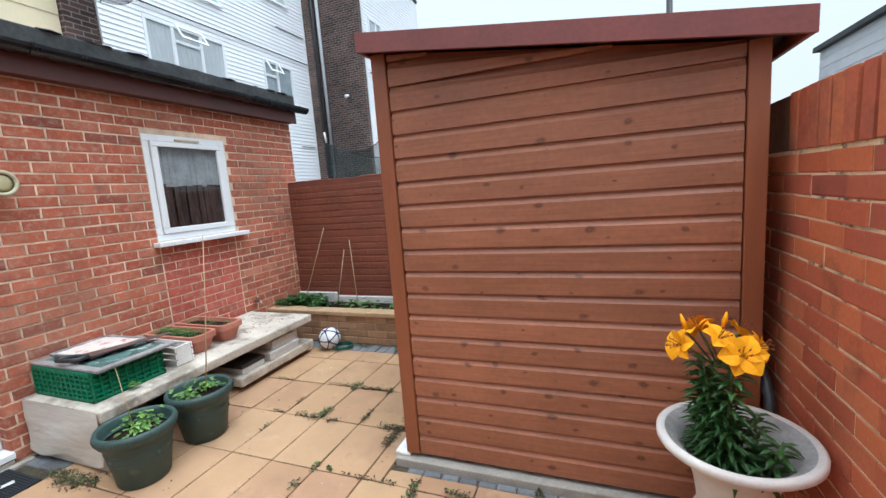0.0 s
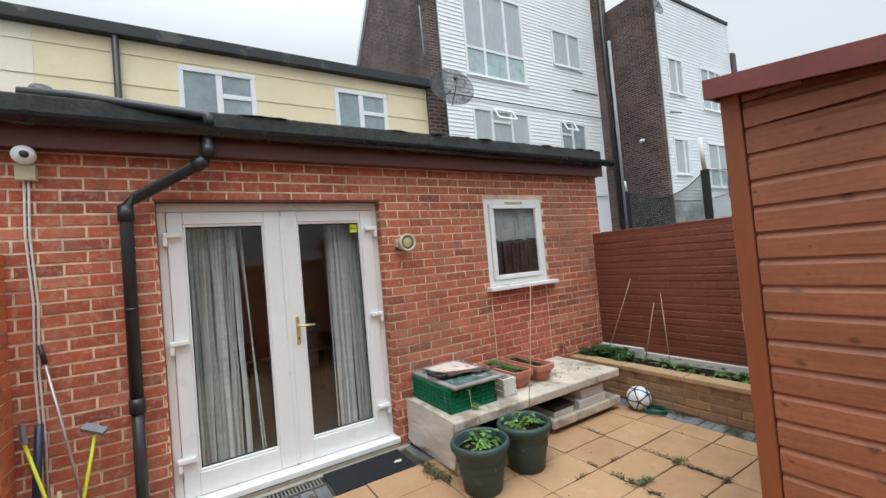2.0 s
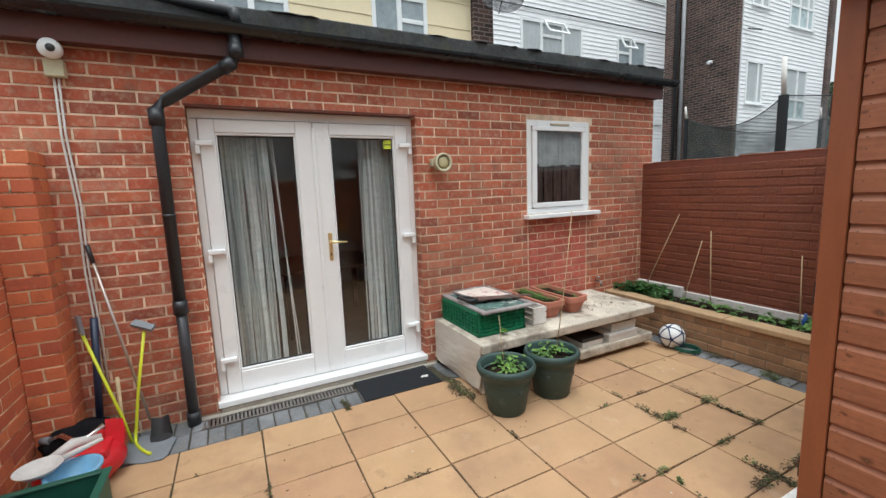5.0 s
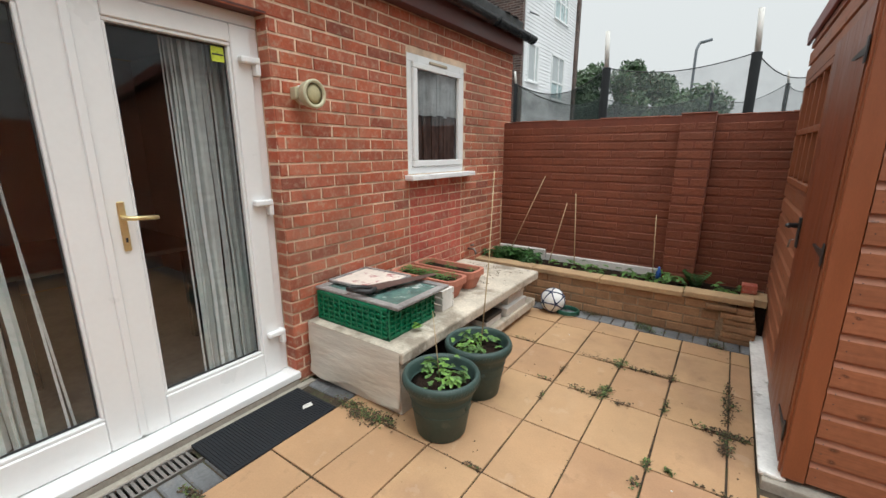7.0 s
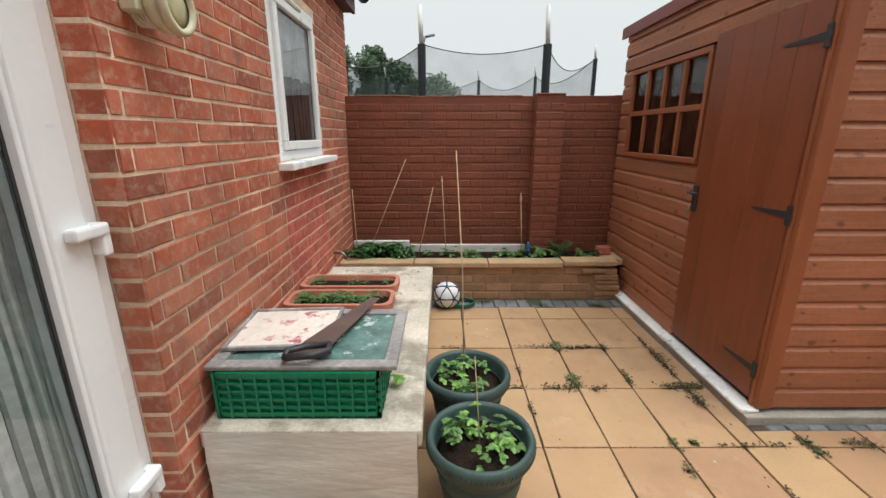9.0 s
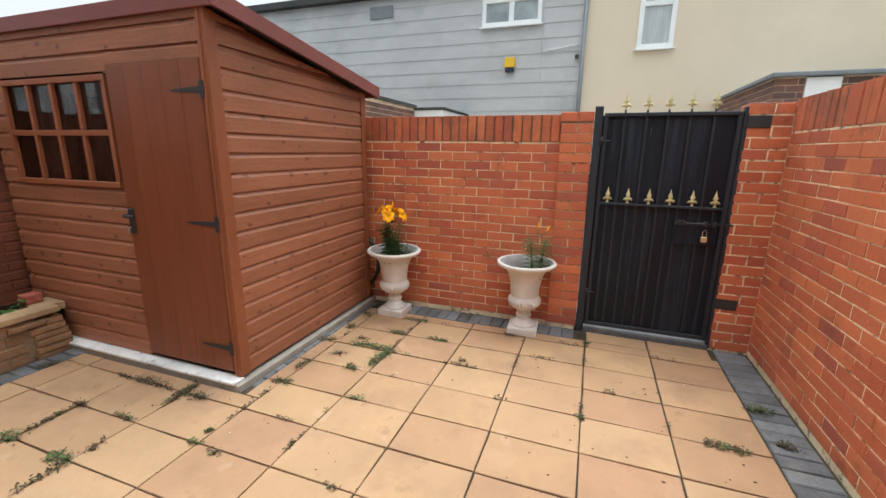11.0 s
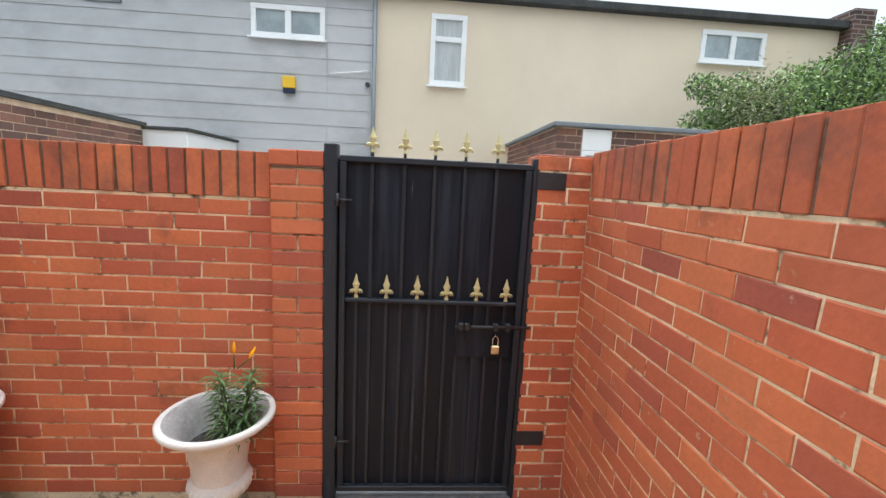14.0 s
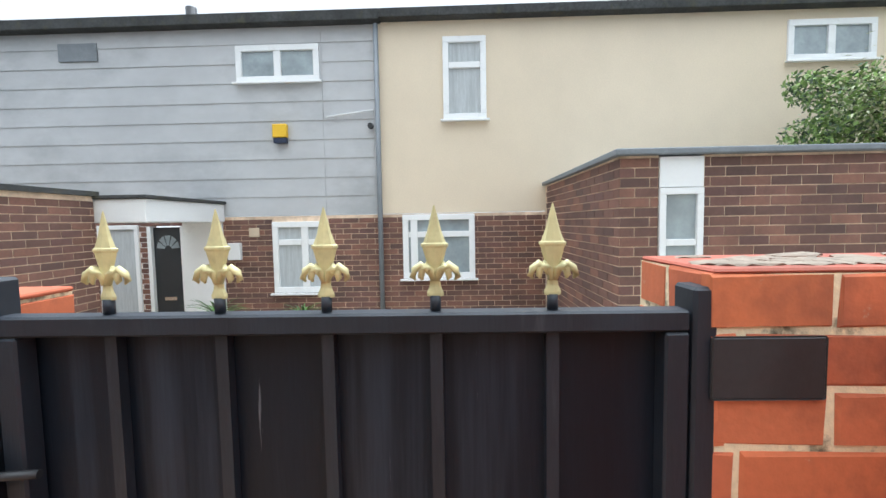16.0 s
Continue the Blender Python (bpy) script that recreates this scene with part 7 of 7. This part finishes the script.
# brickwork of the street, joined
def far_bricks(parent, f, u0, u1, z0, z1, holes=(), mat=None, d=0.004):
    bm = nb()
    for u, z, w, h in stretcher(u0, u1, z0, z1, holes):
        box(bm, f, u - w / 2, u + w / 2, -0.002, d, z - h / 2, z + h / 2)
    ob = part("brickwork", bm, mat or m_farbrick, parent)
    tagged(ob, kind="stuff")


far_bricks(street, RF, 0.345, 6, 0.3, 1.99, G0)
far_bricks(cream, RF, -2.0, 0.34, 0.3, 1.99, C0W)
far_bricks(gd, GF, -4.4, -1.93, 0.3, 2.34, [(-2.56, -2.22, 1.2, 2.34)])
far_bricks(gd, F((0, -1.93, 0), (1, 0, 0), (0, 1, 0)), 6.8, 9.3, 0.3, 2.34)
far_bricks(wing, F((0, 3.13, 0), (1, 0, 0), (0, -1, 0)), 5.8, 7.86, 0.5, 2.2)
far_bricks(wing, F((5.8, 0, 0), (0, 1, 0), (-1, 0, 0)), 3.13, 7, 0.5, 2.2)


def palm(c, s):
    bm = nb()
    rnd = random.Random(7)
    for k in range(40):
        a = rnd.uniform(0, math.tau)
        leaf(bm, c, (math.cos(a), math.sin(a), rnd.uniform(0.3, 1.5)), s * rnd.uniform(0.7, 1.1), 0.03, 0.35)
    tagged(part("spiky_plant", bm, m_leaf), "spiky green plant growing outside the brick house", "plant")


palm((8.6, 2.3, 0.75), 0.5)
palm((8.7, 1.25, 0.7), 0.4)


def tree(name, base, height, clumps, leaf_n, size, seed, label, mats):
    rnd = random.Random(seed)
    t = thing(name, base, label, name)
    b = Vector(base)
    top = b + Vector((rnd.uniform(-0.2, 0.2), 0, height * 0.75))
    part("trunk", tube(nb(), [b, b + (top - b) * 0.5 + Vector((0.06, 0, 0)), top], [height * 0.04, height * 0.028, height * 0.008], 10), m_bark, t)
    cs = []
    for dx, dy, dz, r in clumps:
        c = b + Vector((dx, dy, dz))
        cs.append((c, r))
        part("limb", tube(nb(), [b + Vector((0, 0, max(0.2, dz - height * 0.4))), (b + Vector((0, 0, dz - r)) + c) / 2, c], [height * 0.01, height * 0.006, height * 0.002], 6), m_bark, t)
    for mt, frac in mats:
        verts, faces = [], []
        for c, r in cs:
            for _ in range(int(leaf_n * frac * r * r)):
                d = Vector((rnd.gauss(0, 1), rnd.gauss(0, 1), rnd.gauss(0, 1))).normalized()
                p = c + d * r * (0.45 + 0.62 * rnd.random()) * (1 + 0.3 * noise.noise(d * 2.5 + c))
                s1 = Vector((rnd.gauss(0, 1), rnd.gauss(0, 1), rnd.gauss(0, 1))).normalized()
                s2 = s1.orthogonal().normalized()
                w = size * rnd.uniform(0.5, 1.2)
                n = len(verts)
                verts += [p - s1 * w, p + s2 * w * 0.4, p + s1 * w, p - s2 * w * 0.4]
                faces.append((n, n + 1, n + 2, n + 3))
        me = bpy.data.meshes.new("crown")
        me.from_pydata([v - b for v in verts], [], faces)
        me.materials.append(mt)
        ob = new("crown", me)
        ob.parent = t
    return t


m_bushleaf = M("bush_leaf", (0.19, 0.29, 0.075), 0.2, 8, 40, 0.7, 0, rnd=0.3, island=True)
m_blossom = M("blossom", (0.46, 0.47, 0.30), 0.2, 8, 40, 0.7, 0, rnd=0.3, island=True)
rnd = random.Random(77)
tree("bush", (8.0, -6.0, 0), 4.0, [(0.2, 1.55, 3.22, 0.22), (0.1, 1.15, 3.0, 0.42), (0.2, 0.85, 2.7, 0.5), (0.3, 1.45, 2.65, 0.28), (0.0, 0.5, 2.9, 0.55), (0.1, 0.1, 3.15, 0.5), (0.0, -0.5, 3.2, 0.65), (0.2, -0.5, 2.7, 0.7), (0.0, -1.2, 3.5, 0.75), (0.1, -1.1, 4.1, 0.25), (0.0, -2.0, 3.5, 0.9), (0.1, 0.3, 2.4, 0.7)], 11000, 0.034, 3, "overgrown green garden bush with pale flowers over the wall", ((m_crown, 0.3), (m_bushleaf, 0.67), (m_blossom, 0.03)))
rb, flowers = random.Random(71), nb()
for _ in range(1500):
    p = Vector((7.75 + rb.uniform(-0.25, 0.3), -4.95 + rb.gauss(0, 0.24), 2.95 + rb.gauss(0, 0.2)))
    a = rb.uniform(0, math.tau)
    leaf(flowers, p, (math.cos(a), math.sin(a), rb.uniform(-0.5, 0.8)), rb.uniform(0.03, 0.07), 0.022, 0.3, seg=2)
part("blossom", flowers, m_blossom, bpy.data.objects["bush"], "cream flower sprays")
for k, (x, h) in enumerate(((-4.6, 5.3), (-2.9, 5.4), (-1.2, 4.8), (0.3, 3.9))):
    cl = []
    for _ in range(11):
        z = rnd.uniform(0.45, 0.95) * h
        cl.append((rnd.uniform(-1.1, 1.1) * (1.25 - z / h * 0.6), rnd.uniform(-0.7, 0.7), z, rnd.uniform(0.4, 0.75)))
    tree("tree", (x, 22 + rnd.uniform(-1, 1), 0), h, cl, 2300, 0.12, 31 + k, "hazy dark green tree beyond the neighbouring garden", ((m_crown, 0.8), (m_leafdark, 0.2)))
lampost = thing("street_lamp", (-0.1, 24, 0), "grey street lamp with a short arm beyond the trees", "street lamp")
part("column", tube(nb(), [(-0.1, 24, 0), (-0.1, 24, 6.0), (0.0, 24, 6.3)], 0.06, 8), m_greyplastic, lampost)
part("lantern", tube(nb(), [(0.0, 24, 6.3), (0.5, 24, 6.4)], 0.07, 8), m_greyplastic, lampost)
struct("backdrop", box(nb(), W, -40, 40, 58, 58.5, -0.3, 3.2), m_crown)

# ---- brick and tile pieces ----
HOLES = [(-0.335, 1.288, -1, 2.118), (2.415, 3.225, 1.195, 2.135)]
PATCH = (2.42, 3.2, 0.30, 1.18)
lay(wall_west, H, stretcher(-1.24, 4.2, 0.0, 2.40, HOLES + [PATCH], joint=0.0125), m_hbrick, m_hbrick_i, focus=(2.0, 1.0), limit=300, chamfer=0.0025, jitter=0.0015, proud=0.0015)
patch = part("infill", box(nb(), H, 2.422, 3.198, -0.0034, -0.0028, 0.3, 1.19), m_mortar, wall_west)
lay(wall_west, H, stretcher(2.43, 3.19, 0.30, 1.19), m_infill, None, jitter=0.001, proud=0.0015)
for f_ in (F((0, 1.2825, 0), (1, 0, 0), (0, -1, 0)), F((0, -0.3275, 0), (1, 0, 0), (0, 1, 0))):
    lay(wall_west, f_, [(-0.046, 0.0375 + 0.075 * k, 0.086, 0.0625) for k in range(28)], m_hbrick, None, jitter=0.0015, proud=0.0)
lay(wall_south, S, stretcher(0.0, 4.10, 0.03, 1.60, joint=0.006), m_sbrick, m_sbrick_i, focus=(2.9, 1.1), limit=270, chamfer=0.0027, jitter=0.0022)
lay(wall_south, S, soldiers(0.0, 4.10, 1.61, 1.825, joint=0.008), m_coping, m_coping, proud=0.001, dep=0.1, name="coping_brick", jitter=0.004)
lay(wall_gate, G, stretcher(0.236, 4.05, 0.03, 1.53, joint=0.008), m_sbrick, m_sbrick_i, focus=(1.0, 0.9), limit=170, proud=-0.03)
lay(wall_gate, G, soldiers(0.24, 1.99, 1.535, 1.755, joint=0.013), m_coping, m_coping, proud=-0.026, dep=0.1, name="coping_brick", jitter=0.004)
lay(wall_gate, G, stretcher(0.0, 0.237, 0.030, 1.68, length=0.247, joint=0.010), m_sbrick, m_sbrick_i, proud=0.005)
lay(wall_gate, G, [(0.0575, 1.728, 0.112, 0.066), (0.1815, 1.728, 0.124, 0.066)], m_sbrick, None, proud=0.008, dep=0.1)
part("weathered_joint", box(nb(), G, 0.006, 0.238, -0.001, 0.005, 1.684, 1.693, 0.002), m_darkjoint, wall_gate)
lay(wall_gate, G, stretcher(-1.24, -0.98, 0.0, 1.80, joint=0.009), m_sbrick, m_sbrick_i, proud=0.0)
for y, n, top in ((-0.983, 1, 1.80), (0.005, -1, 1.755)):
    lay(wall_gate, F((0, y, 0), (1, 0, 0), (0, n, 0)), stretcher(4.102, 4.298, 0.03 if n < 0 else 0.0, top, joint=0.009), m_sbrick, m_sbrick_i, jitter=0.0008)
pier = part("pier_core", box(nb(), W, -0.0, 0.21, -1.235, -1.06, 0.0, 1.80), m_mortar2, wall_south)
lay(wall_south, F((0.215, 0, 0), (0, 1, 0), (1, 0, 0)), stretcher(-1.238, -1.055, 0.0, 1.80, length=0.19), m_sbrick, m_sbrick_i, dep=0.02)
lay(wall_south, F((0, -1.052, 0), (1, 0, 0), (0, 1, 0)), stretcher(0.0, 0.213, 0.0, 1.80, length=0.22), m_sbrick, m_sbrick_i, dep=0.02)
lay(wall_back, B, [(u, z, w + 0.0088, h) for u, z, w, h in stretcher(0.0, 4.08, 0.0, 1.70, [(1.678, 1.922, -1, 3)])], m_paintbrick, m_paintbrick_i, focus=(1.2, 1.0), limit=220, jitter=0.0022, chamfer=0.007)
lay(wall_back, B, stretcher(1.675, 1.925, 0.0, 1.71, length=0.25), m_paintbrick, m_paintbrick_i, proud=0.141, dep=0.05, jitter=0.001, chamfer=0.007)
for f_, lb in ((F((1.9215, 0, 0), (0, 1, 0), (1, 0, 0)), 1), (F((1.6785, 0, 0), (0, 1, 0), (-1, 0, 0)), 2)):
    lay(wall_back, f_, stretcher(3.965, 4.045, 0.0, 1.71, length=0.25), m_paintbrick, m_paintbrick_i, proud=0.003, jitter=0.001, chamfer=0.005)
lay(bed, E1, stretcher(0.0, 2.14, 0.0, 0.30), m_yelbrick, None, jitter=0.003, chamfer=0.006)
rnd = random.Random(9)
lay(bed, E1, [(2.145, 0.262, 0.20, 0.040), (2.30, 0.255, 0.10, 0.045), (2.255, 0.208, 0.205, 0.044), (2.272, 0.160, 0.20, 0.040), (2.278, 0.112, 0.205, 0.046), (2.275, 0.062, 0.21, 0.046), (2.27, 0.015, 0.22, 0.040)], m_yelbrick, None, proud=0.022, dep=0.10, jitter=0.008, name="stone", chamfer=0.008)

patio = thing("patio", (0, 0, 0), "peach concrete paving slabs edged with weathered grey setts, mossy joints", "")
tagged(patio, kind="structure")
tiles, setts = [], []
xs = [0.402] + [TX + PX * i for i in range(-3, 8)] + [3.90]
ys = [-1.005] + [TY + PY * j for j in range(-5, 4)] + [3.335]
for i in range(len(xs) - 1):
    for j in range(len(ys) - 1):
        a, b, c, e = xs[i], xs[i + 1], ys[j], ys[j + 1]
        if a > 2.3 and c > 1.9:
            continue
        if b > 2.36 and e > 1.95:
            if c < 1.85:
                tiles.append(((max(a, 2.36) + b) / 2, (c + 1.85) / 2, b - max(a, 2.36) - 0.009, 1.85 - c - 0.006))
            if a >= 2.36:
                continue
            b = 2.357
        if e - c > 0.03:
            tiles.append(((a + b) / 2, (c + e) / 2, b - a - 0.009, e - c - 0.009))
for c, e in ((-0.972, -0.548), (-0.54, -0.094)):
    tiles.append((3.99, (c + e) / 2, 0.172, e - c - 0.004))
y = -1.2
while y < 3.3:
    if not (0.64 < y < 1.26):
        setts.append((0.30, y + 0.05, 0.19, 0.093))
    if y < -0.46:
        setts.append((0.10, y + 0.05, 0.19, 0.093))
    if y > -0.1 and y < 1.8:
        setts.append((4.01, y + 0.05, 0.2, 0.093))
    if y > 0.66:
        setts.append((0.125, y + 0.05, 0.15, 0.093)) if y > 1.24 else None
    y += 0.1
x = 0.4
while x < 4.05:
    setts.append((x + 0.05, -1.12, 0.093, 0.21))
    if x < 2.35:
        setts.append((x + 0.05, 3.42, 0.093, 0.155))
    x += 0.1
for i in range(16):
    x = 2.5 + i * 0.1
    setts.append((x, 1.875, 0.093, 0.04))
lay(patio, W, tiles, m_tile, None, name="slab", chamfer=0.003, dep=0.03, flat=True, jitter=0.0015)
lay(patio, W, setts, m_sett, None, name="sett", chamfer=0.006, dep=0.03, flat=True, jitter=0.003, proud=-0.002)
